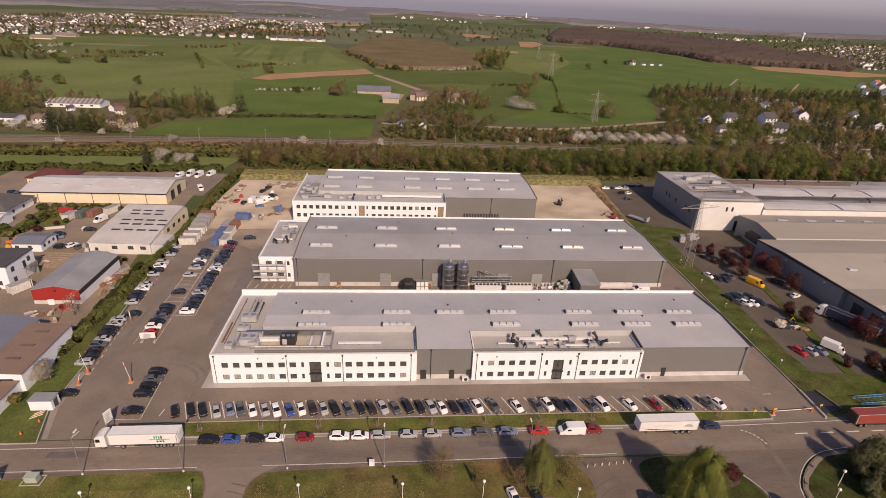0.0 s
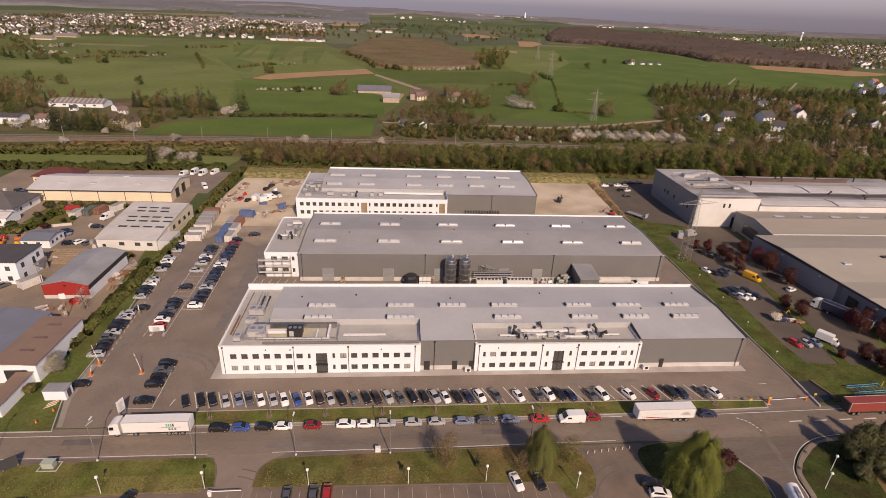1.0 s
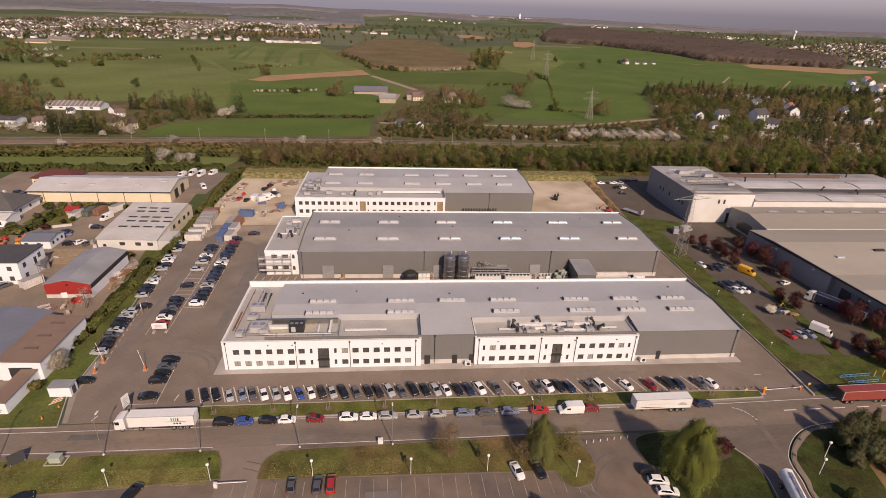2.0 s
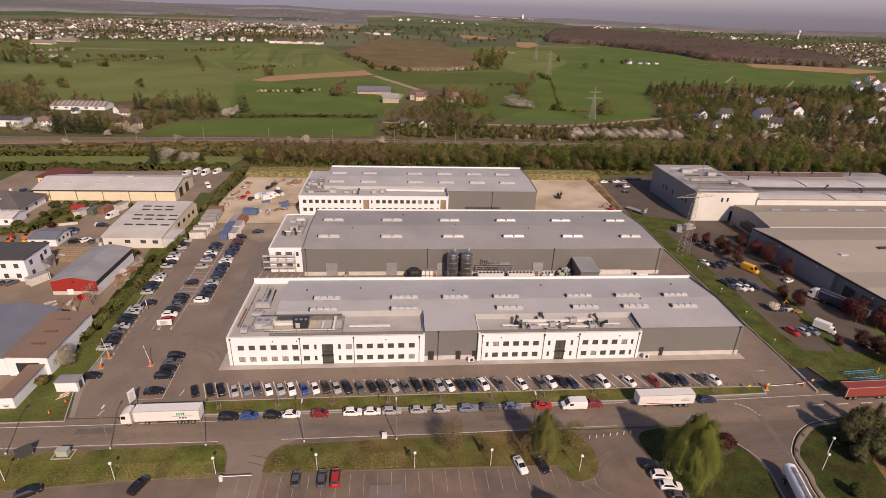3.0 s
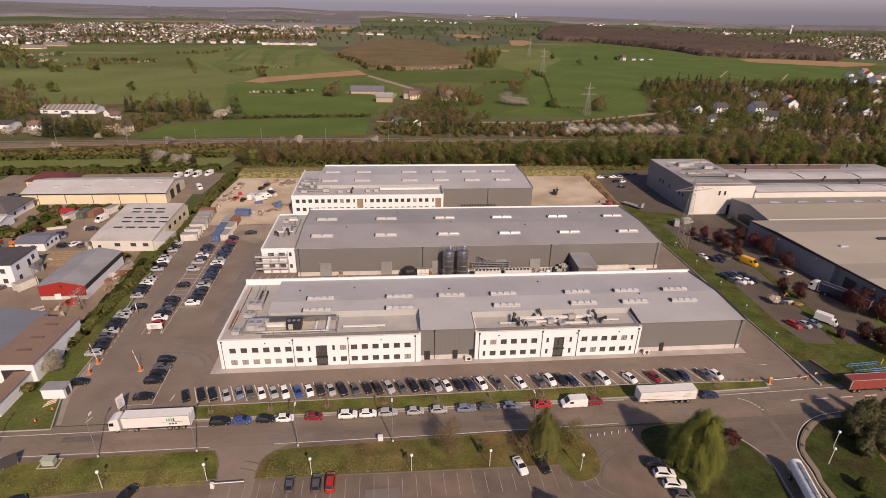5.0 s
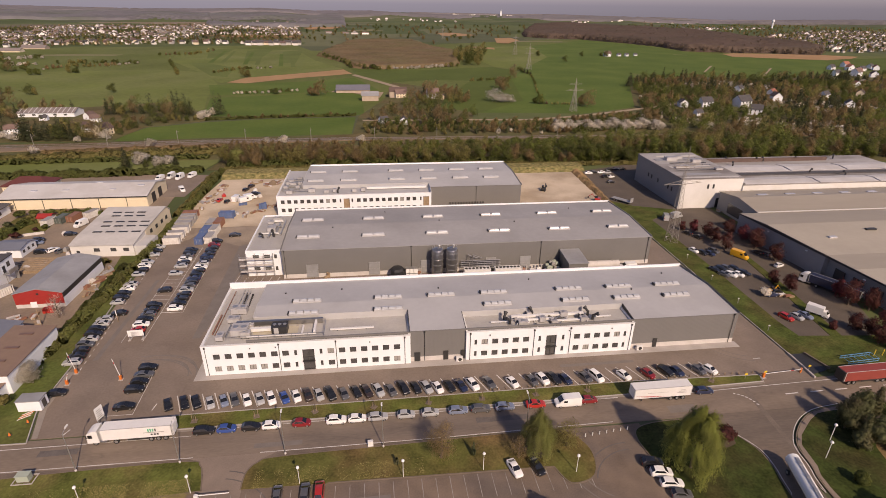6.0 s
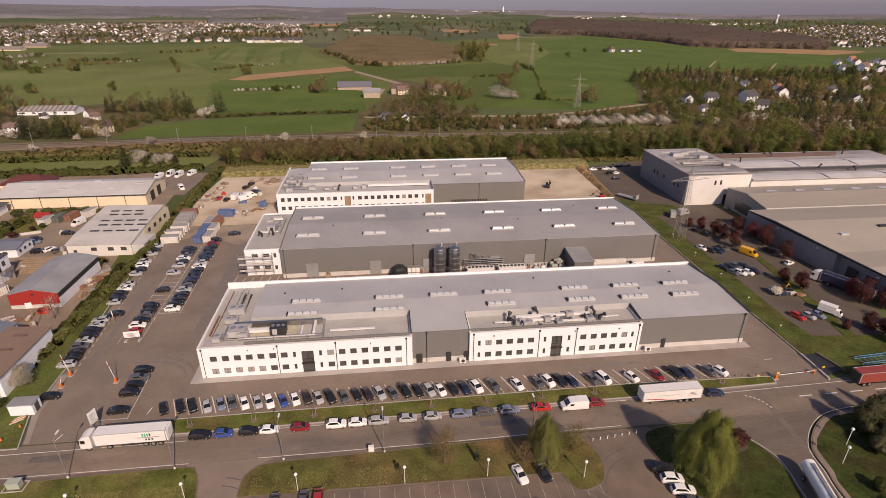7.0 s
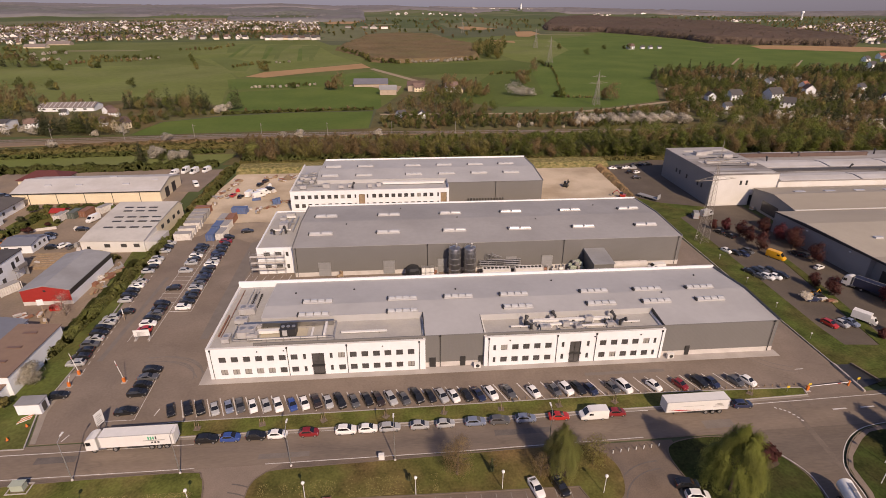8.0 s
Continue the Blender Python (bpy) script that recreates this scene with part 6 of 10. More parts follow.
# houses beside the yard
t = hipped("house", "white house with a large dark grey hipped roof", "house", -174, 196, -154, 212, 3.4, 7.6, "white_wall", "house_roof", 0.8)
front_windows(t, [-6, -2, 4, 7], -8.0, 1.1, 2.5, 1.3)
side_windows(t, [-4, 2], 10.0, 1.0, 2.3, 1.2)
part("chimney", Geo().box(2, 1, 5.4, 2.9, 1.9, 8.0), "plinth", t)
part("roof_window", Geo().add([(1.0, -5.6, 5.66), (2.6, -5.6, 5.66), (2.6, -4.4, 6.08), (1.0, -4.4, 6.08)], [(0, 1, 2, 3)]), "skylight", t)
t = gabled("house_wing", "low white house wing with windows", "house", -167, 187, -151, 194.5, 2.8, 3.8, "white_wall", "plinth", "x", 0.2)
front_windows(t, [-4, 0.5, 5.5], -3.75, 0.9, 2.0, 1.2)
t = hipped("barn", "old barn with a dark red-brown hipped roof", "barn", -171, 236.5, -152.5, 247, 3.2, 5.9, "cream_wall", "maroon_roof", 0.6)
front_windows(t, [-7, 0, 7], -6.5, 1.2, 2.2, 1.2)

# right-hand plant
t = thing("plant_hall", "large pale grey plant hall with cluttered flat roof", "factory", (160, 214, 0))
part("wall", Geo().box(-46.8, -20.4, 0, -20, 20, 12.4), "plant_clad", t, "grey profiled wall")
part("white_front", Geo().box(-46.85, -20.55, 0, -20, -20.4, 12.4), "plant_white", t, "white rendered front")
part("wing_wall", Geo().box(-20, -21.2, 0, 70, 20, 9.6), "plant_white", t, "long white wing wall")
part("roof", Geo().box(-47, -20.6, 12.4, -20, 20.2, 12.8), "plant_roof", t, "grey stained flat roof")
part("wing_roof", Geo().box(-20, -21.4, 9.6, 70, 20.2, 9.9), "plant_roof", t, "grey flat roof of the wing")
for ya, yb in ((-20.9, -12.5), (-3.5, 6.5)):
    for xa, xb in ((-19.0, 14.0), (15.0, 42.0), (43.0, 69.5)):
        part("roof_sheet", Geo().profile([(ya, 9.9), (yb, 9.9), (yb, 10.05), ((ya + yb) / 2, 10.5), (ya, 10.05)], xa, xb), "pale_roof", t, "pale raised roof sheet")
for k, (ya, yb, mt) in enumerate(((-19.5, -17.8, "worn_sheet"), (-15.5, -13.0, "grey_sheet"), (-9.0, -8.2, "dark_metal"), (-5.0, -1.5, "worn_sheet"), (2.0, 3.0, "dark_metal"), (6.0, 10.0, "grey_sheet"), (13.5, 15.0, "worn_sheet"))):
    part("roof_strip", Geo().box(-45.5 + (k * 3) % 7, ya, 12.8, -21.5 - (k * 5) % 6, yb, 12.86 + 0.02 * k), mt, t, "strip of patched roofing")
part("roof_band", Geo().box(-16, -9.5, 9.9, 70, -6.5, 10.4), "dark_roof", t, "dark raised band on the roof")
part("roof_band", Geo().box(-20, 12, 9.9, 45, 13, 11.5), "tile_roof", t, "brown raised roof edge")
for x in (-43.6, -41.2):
    part("window", Geo().box(x + 8, -20.63, 8.4, x + 8.8, -20.55, 10.2), "dark_metal", t)
part("gate", Geo().box(-30.5, -20.65, 0.05, -27.5, -20.55, 4.2), "dark_metal", t, "open loading gate")
for y in (-14, -11, -2, 4, 7):
    part("side_window", Geo().box(-46.95, y, 5.5, -46.8, y + 0.9, 7.2), "dark_metal", t)
for k, (x, y, w, d, h) in enumerate(((-40, 6, 5, 3, 1.6), (-34, 9, 3, 2, 1.2), (-42, -6, 6, 2, 1.0), (-30, 2, 4, 2, 1.4), (-26, -10, 3, 2, 1.0))):
    roof_unit(160 + x, 214 + y, 12.8, w, d, h, fans=2)
for x, y in ((-5, 14), (8, 13), (12, 12), (28, 13), (50, 14), (20, -8), (34, -12), (-8, 5), (62, -6)):
    duct_elbow(160 + x, 214 + y, 9.9, (x * 37) % 360)
for k in range(6):
    roof_duct([(117 + 2 * k, 205 + 4 * k, 12.8), (138, 205 + 4 * k, 12.8)], 0.2, 0.16, "thin steel pipe run on the plant roof", "steel")
t = gabled("plant_shed", "dark-walled shed with a tan metal roof", "hall", 129.6, 168.3, 230, 191.8, 7.4, 9.0, "blue_clad", "tan_roof", "x", 0.3)
for k in range(7):
    part("roof_light", Geo().box(-40 + 12 * k, 2.5, 8.6, -36 + 12 * k, 4.0, 8.95), "skylight", t)
part("eave_trim", Geo().box(-50.4, -12.2, 7.2, 50.4, -12.06, 7.7), "trim_metal", t)
part("gable_glazing", Geo().box(-50.32, -4, 1.0, -50.21, 5, 5.0), "glass", t)
t = thing("plant_hall", "big hall with a broad tan roof and dark blue-grey side wall", "factory", (175, 135, 0))


def west(y):
    """Plan line of the hall's slanting side wall, from the hall's middle."""
    return -53.0 + 0.105 * (33 - y)


def hall_strip(name, ya, yb, za, zb, x_in, mat, label, z0=0.0, far=60.0, thin=None):
    fa, fb = (far, far) if thin is None else (west(ya) + x_in + thin, west(yb) + x_in + thin)
    part(name, Geo().add([(west(ya) + x_in, ya, z0), (fa, ya, z0), (fb, yb, z0), (west(yb) + x_in, yb, z0), (west(ya) + x_in, ya, za), (fa, ya, za), (fb, yb, zb), (west(yb) + x_in, yb, zb)],
                         [(3, 2, 1, 0), (4, 5, 6, 7), (0, 1, 5, 4), (1, 2, 6, 5), (2, 3, 7, 6), (3, 0, 4, 7)]), mat, t, label)


for ya, yb, za, zb, inset in ((-50, -4.3, 7.0, 7.3, 1.8), (-4.3, 32.5, 7.3, 7.0, 0.1)):
    hall_strip("wall", ya, yb, za, zb, inset, "blue_clad", "dark blue-grey profiled side wall")
for ya, yb, za, zb, mt in ((20.0, 32.8, 8.0, 7.3, "tan_roof"), (-4.3, 20.0, 7.6, 8.0, "tan_light"), (-13.7, -4.3, 7.4, 7.6, "tan_roof"), (-50, -13.7, 7.2, 7.4, "tan_light")):
    hall_strip("roof", ya, yb, za, zb, 0.0, mt, "broad tan metal roof strip", 7.0, 60.2)
for ya, yb, za, zb in ((20.0, 32.8, 8.0, 7.3), (-4.3, 20.0, 7.6, 8.0), (-50, -4.3, 7.2, 7.6)):
    hall_strip("roof_edge", ya, yb, za + 0.12, zb + 0.12, -0.2, "dark_metal", "dark roof edge", 7.1, thin=0.3)
for y in (-9, -15, -21, -27):
    part("loading_bay", Geo().box(west(y) + 1.35, y - 1.8, 0.6, west(y) + 1.6, y + 1.8, 4.6), "dark_metal", t, "dark loading bay door")
part("roof_hatch", Geo().box(-38, 7.2, 7.6, -35.4, 8.4, 8.3), "skylight", t)
part("roof_hatch", Geo().box(-20, 12.2, 7.6, -16.4, 13.4, 8.4), "dark_metal", t)
for y in (18, 2, -18, -30):
    part("wall_lamp", Geo().box(west(y) - 0.3, y, 6.0, west(y) + 0.1, y + 0.6, 6.3), "lamp_white", t)
# ---- vehicles ----
def loft(g, sections):
    """Skins a run of cross-sections, each a list of as many points, and closes the ends."""
    n = len(sections[0])
    fs = []
    for k in range(len(sections) - 1):
        fs += [(k * n + i, k * n + (i + 1) % n, (k + 1) * n + (i + 1) % n, (k + 1) * n + i) for i in range(n)]
    fs += [tuple(range(n - 1, -1, -1)), tuple(range((len(sections) - 1) * n, len(sections) * n))]
    return g.add([p for s in sections for p in s], fs)


def wheel(root, x, y, r, w, name="wheel"):
    wh = part(name, Geo().rod((x, y - w / 2, r), (x, y + w / 2, r), r, 14), "tyre", root)
    s = 1 if y > 0 else -1
    part("rim", Geo().rod((x, y + s * w * 0.35, r), (x, y + s * (w / 2 + 0.012), r), r * 0.64, 10), "rim", wh)


CAR = {  # length, width, height, bonnet height, boot height, windscreen base, roof front, roof rear, rear window base (from the nose, in shares)
    "hatchback": (3.62, 1.64, 1.41, 0.90, 0.98, 0.24, 0.45, 0.82, 0.985),
    "saloon": (4.15, 1.70, 1.38, 0.88, 0.98, 0.27, 0.46, 0.72, 0.90),
    "estate": (4.1, 1.70, 1.42, 0.89, 0.99, 0.26, 0.45, 0.86, 0.985),
    "suv": (3.98, 1.73, 1.55, 1.00, 1.08, 0.24, 0.43, 0.84, 0.985),
    "minivan": (4.2, 1.74, 1.62, 1.00, 1.08, 0.18, 0.40, 0.90, 0.99),
}


def build_car(kind, at, turn):
    """A car with its nose towards its own +x."""
    L, W, H, hood, boot, ws, rf, rr, rw = CAR[kind]
    t = thing("car", "", "car", at, turn, "parked cars")
    X = lambda s: L / 2 - s * L
    w = W / 2

    def ring(x, z0, zt, k, kt):
        zm = z0 + (zt - z0) * 0.55
        return [(x, -w * k * 0.94, z0), (x, -w * k, z0 + 0.12), (x, -w * k, zm), (x, -w * kt, zt), (x, w * kt, zt), (x, w * k, zm), (x, w * k, z0 + 0.12), (x, w * k * 0.94, z0)]

    secs = [ring(X(0), 0.36, 0.60, 0.56, 0.46), ring(X(0.02), 0.27, hood - 0.24, 0.78, 0.66), ring(X(0.06), 0.22, hood - 0.13, 0.91, 0.78), ring(X(0.13), 0.20, hood - 0.05, 0.98, 0.86), ring(X(ws), 0.20, hood + 0.04, 1.0, 0.90),
            ring(X(0.55), 0.20, hood + 0.06, 1.0, 0.91), ring(X(0.84), 0.20, boot, 1.0, 0.89), ring(X(0.94), 0.22, boot - 0.02, 0.95, 0.83), ring(X(0.98), 0.26, boot - 0.07, 0.86, 0.74), ring(X(1.0), 0.36, boot - 0.2, 0.72, 0.6)]
    part("body", loft(Geo(), secs), "p_black", t, smooth=35)
    zb = hood + 0.03
    cab = [[(X(ws), -w * 0.88, zb), (X(ws), -w * 0.86, zb + 0.02), (X(ws), w * 0.86, zb + 0.02), (X(ws), w * 0.88, zb)],
           [(X(ws + (rf - ws) * 0.55), -w * 0.89, zb), (X(ws + (rf - ws) * 0.55), -w * 0.75, zb + (H - 0.05 - zb) * 0.62), (X(ws + (rf - ws) * 0.55), w * 0.75, zb + (H - 0.05 - zb) * 0.62), (X(ws + (rf - ws) * 0.55), w * 0.89, zb)],
           [(X(rf), -w * 0.89, zb), (X(rf), -w * 0.67, H - 0.05), (X(rf), w * 0.67, H - 0.05), (X(rf), w * 0.89, zb)],
           [(X((rf + rr) / 2), -w * 0.89, zb), (X((rf + rr) / 2), -w * 0.68, H), (X((rf + rr) / 2), w * 0.68, H), (X((rf + rr) / 2), w * 0.89, zb)],
           [(X(rr), -w * 0.87, zb), (X(rr), -w * 0.64, H - 0.07), (X(rr), w * 0.64, H - 0.07), (X(rr), w * 0.87, zb)],
           [(X(rw), -w * 0.80, boot - 0.06), (X(rw), -w * 0.76, boot), (X(rw), w * 0.76, boot), (X(rw), w * 0.80, boot - 0.06)]]
    part("cabin", loft(Geo(), cab), "p_black", t, "painted cabin shell with roof and pillars", smooth=25)
    side = lambda z: 0.89 - 0.21 * (z - zb) / (H - 0.05 - zb)
    lo, hi = zb + 0.04, H - 0.11

    def slant(xa, za, ya, xb, zb2, yb2):
        """A pane between two level edges, just proud of the shell."""
        f, g = 0.05, 0.95
        up = 0.035
        p = [(xa + (xb - xa) * k, ya + (yb2 - ya) * k - 0.035, za + (zb2 - za) * k + up) for k in (f, g)]
        sh = 0.015 if xa > xb else -0.015
        return Geo().add([(p[0][0] + sh, -p[0][1], p[0][2]), (p[0][0] + sh, p[0][1], p[0][2]), (p[1][0] + sh, p[1][1], p[1][2]), (p[1][0] + sh, -p[1][1], p[1][2])], [(0, 1, 2, 3)])

    part("windscreen", slant(X(ws), zb, w * 0.87, X(rf), H - 0.05, w * 0.67), "car_glass", t)
    part("rear_window", slant(X(rr), H - 0.07, w * 0.64, X(rw), boot, w * 0.76), "car_glass", t)
    for s in (-1, 1):
        pts = [(X(ws + 0.07), lo), (X(rf + 0.025), hi), (X(rr - 0.03), hi), (X(rr + (rw - rr) * 0.35), lo)]
        part("side_window", Geo().add([(px, s * (w * side(pz) + 0.02), pz) for px, pz in pts], [(0, 1, 2, 3)]), "car_glass", t)
        part("headlight", Geo().box(X(0.05) - 0.18, s * w * 0.62 - 0.16, hood - 0.32, X(0.05) + 0.04, s * w * 0.66 + 0.17, hood - 0.17), "lamp_white", t)
        part("tail_light", Geo().box(X(0.99) - 0.02, s * w * 0.6 - 0.14, boot - 0.36, X(0.975) + 0.1, s * w * 0.6 + 0.14, boot - 0.1), "lamp_red", t)
        for xw in (0.19, 0.80):
            wheel(t, X(xw), s * (w - 0.11), 0.30, 0.2)
    return t


made_cars = {}
WORDS = dict(black="black", grey="dark grey", silver="silver", white="white", red="bright red", maroon="dark red", blue="blue", navy="navy blue", steelblue="blue-grey", brown="dark brown", yellow="yellow")


def place(kind, colour, x, y, turn, where, z=0.0):
    """Puts a car of a kind and colour at a plan point; turn is where its nose points, in degrees from +x."""
    if kind not in made_cars:
        t = made_cars[kind] = build_car(kind, (x, y, z), turn)
    else:
        t = copy_thing(made_cars[kind], pose(x, y, z, 0, 0, turn))
    t["label"] = WORDS[colour] + " " + kind.replace("suv", "off-road car") + (" car" if kind in ("hatchback", "estate", "saloon") else "") + " " + where
    for o in t.children:
        if o.data.name.startswith(("body", "cabin")):
            o.material_slots[0].link = "OBJECT"
            o.material_slots[0].material = M["p_" + colour]
    return t


pick = random.Random(5)
KINDS = ["hatchback", "hatchback", "estate", "saloon", "suv", "estate"]
front = ("-53.6 black hatchback,-50.4 black estate,-48 black suv,-45.1 silver hatchback,-42.5 steelblue hatchback,-40.3 grey estate,-37.8 white hatchback,-35.2 silver hatchback,-32.8 white suv,"
         "-30.1 blue hatchback,-27.7 white hatchback,-25.3 brown suv,-23.0 silver hatchback,-20.5 black minivan,-17.8 grey hatchback,-15.2 black hatchback,-12.8 brown estate,-10.3 silver estate,"
         "-7.7 grey hatchback,-5.0 black minivan,-2.4 black hatchback,0.1 silver estate,2.4 white hatchback,5.0 black hatchback,7.6 navy saloon,10.2 white suv,13.9 grey saloon,19.0 white hatchback,"
         "23.4 grey hatchback,26.0 white suv,28.6 black estate,31.0 navy hatchback,35.7 grey hatchback,38.4 white minivan,44.7 white hatchback,50.4 maroon hatchback,54.9 black suv,57.4 navy hatchback,"
         "62.7 grey hatchback,65.4 white hatchback")
for item in front.split(","):
    x, c, kind = item.split()
    L = CAR[kind][0]
    f = float(x)
    place(kind, c, f - 0.39 * L / 2 + 0.1, 88.1 + 0.92 * L / 2 + pick.uniform(-0.1, 0.35), -67 + pick.uniform(-2, 2), "parked in the row before the hall")
street = ("-44.7 black estate,-40.5 blue hatchback,-35.9 black hatchback,-32.0 white hatchback,-26.2 maroon hatchback,-19.4 white suv,-15.3 white hatchback,-11.2 silver estate,-5.5 silver hatchback,-0.6 silver hatchback,"
          "5.2 steelblue estate,9.9 grey estate,15.0 steelblue estate,21.6 red saloon,33.2 maroon hatchback,59.3 navy estate")
for item in street.split(","):
    x, c, kind = item.split()
    place(kind, c, float(x), 81.75 + 0.012 * (float(x) + 40), 0 + pick.uniform(-1, 1), "parked along the road")
left_col = ("106.6 silver,109.0 black,111.3 black,113.6 grey,116.0 silver,118.3 black,120.6 black,123.0 silver,125.3 silver,128.0 black,134.0 silver,136.6 black,139.2 black,141.8 white,144.4 silver,150.9 silver,"
            "153.6 black,156.4 white,159.2 silver,165.0 silver,168.0 black,171.2 silver")
for item in left_col.split(","):
    y, c = item.split()
    y = float(y)
    place(pick.choice(KINDS), c, -80.9 - 0.055 * (y - 106) + (2.6 if y == 128.0 else 0), y + 0.5, (180 if pick.random() < 0.4 else 0) + 4, "parked in the bays beside the hedge")
mid_a = "119.2 red,121.7 white,124.2 black,126.6 grey,129.0 black,131.4 black,140.0 black,150.6 silver,155.6 silver,158.0 black,160.5 white,163.0 grey,165.4 black,167.8 black"
for item in mid_a.split(","):
    y, c = item.split()
    place(pick.choice(KINDS), c, -71.3 - 0.03 * (float(y) - 116), float(y) + 0.4, (180 if pick.random() < 0.5 else 0) + 3, "parked in the central bays of the site")
mid_b = "129.2 white,132.0 black,134.4 black,136.8 black,139.4 silver,141.9 grey,144.3 black,146.8 navy,149.2 black,151.7 black,154.2 white,156.6 silver,159.0 black,161.4 navy,163.8 black,166.3 black,168.7 black,171.2 maroon,174.5 black"
for item in mid_b.split(","):
    y, c = item.split()
    place(pick.choice(KINDS), c, -65.6 - 0.02 * (float(y) - 129), float(y) + 0.4, (180 if pick.random() < 0.5 else 0) + 3, "parked in the central bays of the site")
for y, c, kind in ((89.9, "black", "saloon"), (95.2, "black", "suv"), (97.8, "black", "hatchback"), (100.3, "grey", "saloon"), (102.8, "black", "suv")):
    place(kind, c, -62.9, y + 0.5, 3 + pick.uniform(-2, 2), "parked in the bays near the gate")
place("hatchback", "black", -78.6, 96.2, 8, "parked beside the gatehouse")
place("saloon", "black", -61.5, 180.0, 8, "parked beside the containers")
for x, y, c, kind, a in ((-28.2, 65.1, "grey", "hatchback", 92), (-23.6, 65.0, "grey", "estate", 91), (-21.2, 65.0, "red", "minivan", 91), (-55.4, 65.0, "black", "estate", 70), (-73.4, 64.4, "black", "estate", 30),
                         (13.2, 66.3, "white", "saloon", -75), (17.3, 66.3, "black", "saloon", -73), (38.6, 65.0, "black", "suv", -8), (39.2, 62.7, "white", "suv", -8), (39.9, 60.3, "white", "estate", -8), (40.4, 57.9, "grey", "hatchback", -8)):
    place(kind, c, x, y, a, "parked on the old car park")
for x, y, c, a in ((96.8, 152.2, "white", -70), (98.8, 150.2, "black", -70), (101.0, 149.4, "navy", -70), (103.4, 151.2, "grey", -70), (95.6, 137.6, "black", -60), (97.8, 138.0, "black", -60), (100.0, 138.4, "grey", -60), (102.4, 138.2, "black", -60),
                   (96.6, 134.4, "grey", -60), (98.8, 134.2, "white", -60), (101.2, 134.0, "white", -60), (103.6, 134.8, "black", -60), (98.6, 109.2, "red", -70), (101.6, 109.0, "silver", -70), (104.4, 109.4, "steelblue", -70),
                   (102.8, 121.0, "navy", 0), (105.5, 122.4, "black", 5), (102.8, 167.2, "black", 110), (104.6, 163.4, "black", 110), (118.4, 138.8, "white", 20), (119.9, 147.6, "grey", 100), (118.0, 148.8, "black", 100)):
    place(pick.choice(KINDS), c, x, y, a, "parked at the neighbouring plant")
for x, y, c in ((94.2, 245, "white"), (97.4, 246, "black"), (100.8, 245.6, "white"), (103.8, 245, "silver"), (100.2, 238.6, "black"), (103.0, 238.0, "white"), (99.6, 229.8, "black"), (107, 250, "black"), (110, 250.4, "navy"), (114, 251, "black")):
    place(pick.choice(KINDS), c, x, y, pick.choice((0, 180, 20)), "parked in the plant's rear yard")
for x, y, c, a in ((-76.7, 218.6, "red", 80), (-73.2, 216.6, "black", 80), (-68.8, 232.0, "black", 70), (-67.4, 236.5, "brown", 70), (-63.4, 226.0, "black", 0), (-126.5, 179.0, "steelblue", 10), (-127.6, 181.4, "black", 10), (-121.4, 171.0, "black", 10),
                   (-118.4, 172.4, "white", 60), (-115.4, 171.2, "grey", 60), (-119.5, 186.0, "black", 10), (-126.0, 141.0, "grey", 60), (-123.6, 141.2, "grey", 60), (-158, 226, "black", 0), (-166, 222, "grey", 0), (-170, 225, "black", 0)):
    place(pick.choice(KINDS), c, x, y, a, "parked in a business yard")


def van(x, y, turn, label, colour="white", L=5.6, H=2.45, z=0.0):
    t = thing("van", label, "van", (x, y, z), turn, "parked vans")
    w = 1.0

    def ring(px, zt, k):
        return [(px, -w * k * 0.96, 0.3), (px, -w * k, 0.45), (px, -w * k, zt * 0.62), (px, -w * k * 0.93, zt), (px, w * k * 0.93, zt), (px, w * k, zt * 0.62), (px, w * k, 0.45), (px, w * k * 0.96, 0.3)]

    h = L / 2
    part("body", loft(Geo(), [ring(h, 0.85, 0.86), ring(h - 0.25, 1.1, 0.97), ring(h - 0.75, 1.25, 1), ring(h - 1.6, H - 0.12, 1), ring(h - 2.0, H, 1), ring(-h + 0.1, H, 1), ring(-h, H - 0.1, 0.98)]), "p_" + colour, t, smooth=35)
    part("windscreen", Geo().add([(h - 0.70, -0.8, 1.30), (h - 0.70, 0.8, 1.30), (h - 1.46, 0.76, H - 0.22), (h - 1.46, -0.76, H - 0.22)], [(0, 1, 2, 3)]), "car_glass", t)
    for s in (-1, 1):
        part("side_window", Geo().box(h - 2.3, min(s * 0.985, s * 1.01), 1.35, h - 1.5, max(s * 0.985, s * 1.01), H - 0.5), "car_glass", t)
        part("headlight", Geo().box(h - 0.16, s * 0.68 - 0.15, 0.68, h + 0.0, s * 0.68 + 0.15, 0.9), "lamp_white", t)
        part("tail_light", Geo().box(-h - 0.02, s * 0.86 - 0.08, 0.9, -h + 0.06, s * 0.86 + 0.08, 1.4), "lamp_red", t)
        for xw in (h - 0.95, -h + 1.1):
            wheel(t, xw, s * 0.88, 0.34, 0.22)
    return t


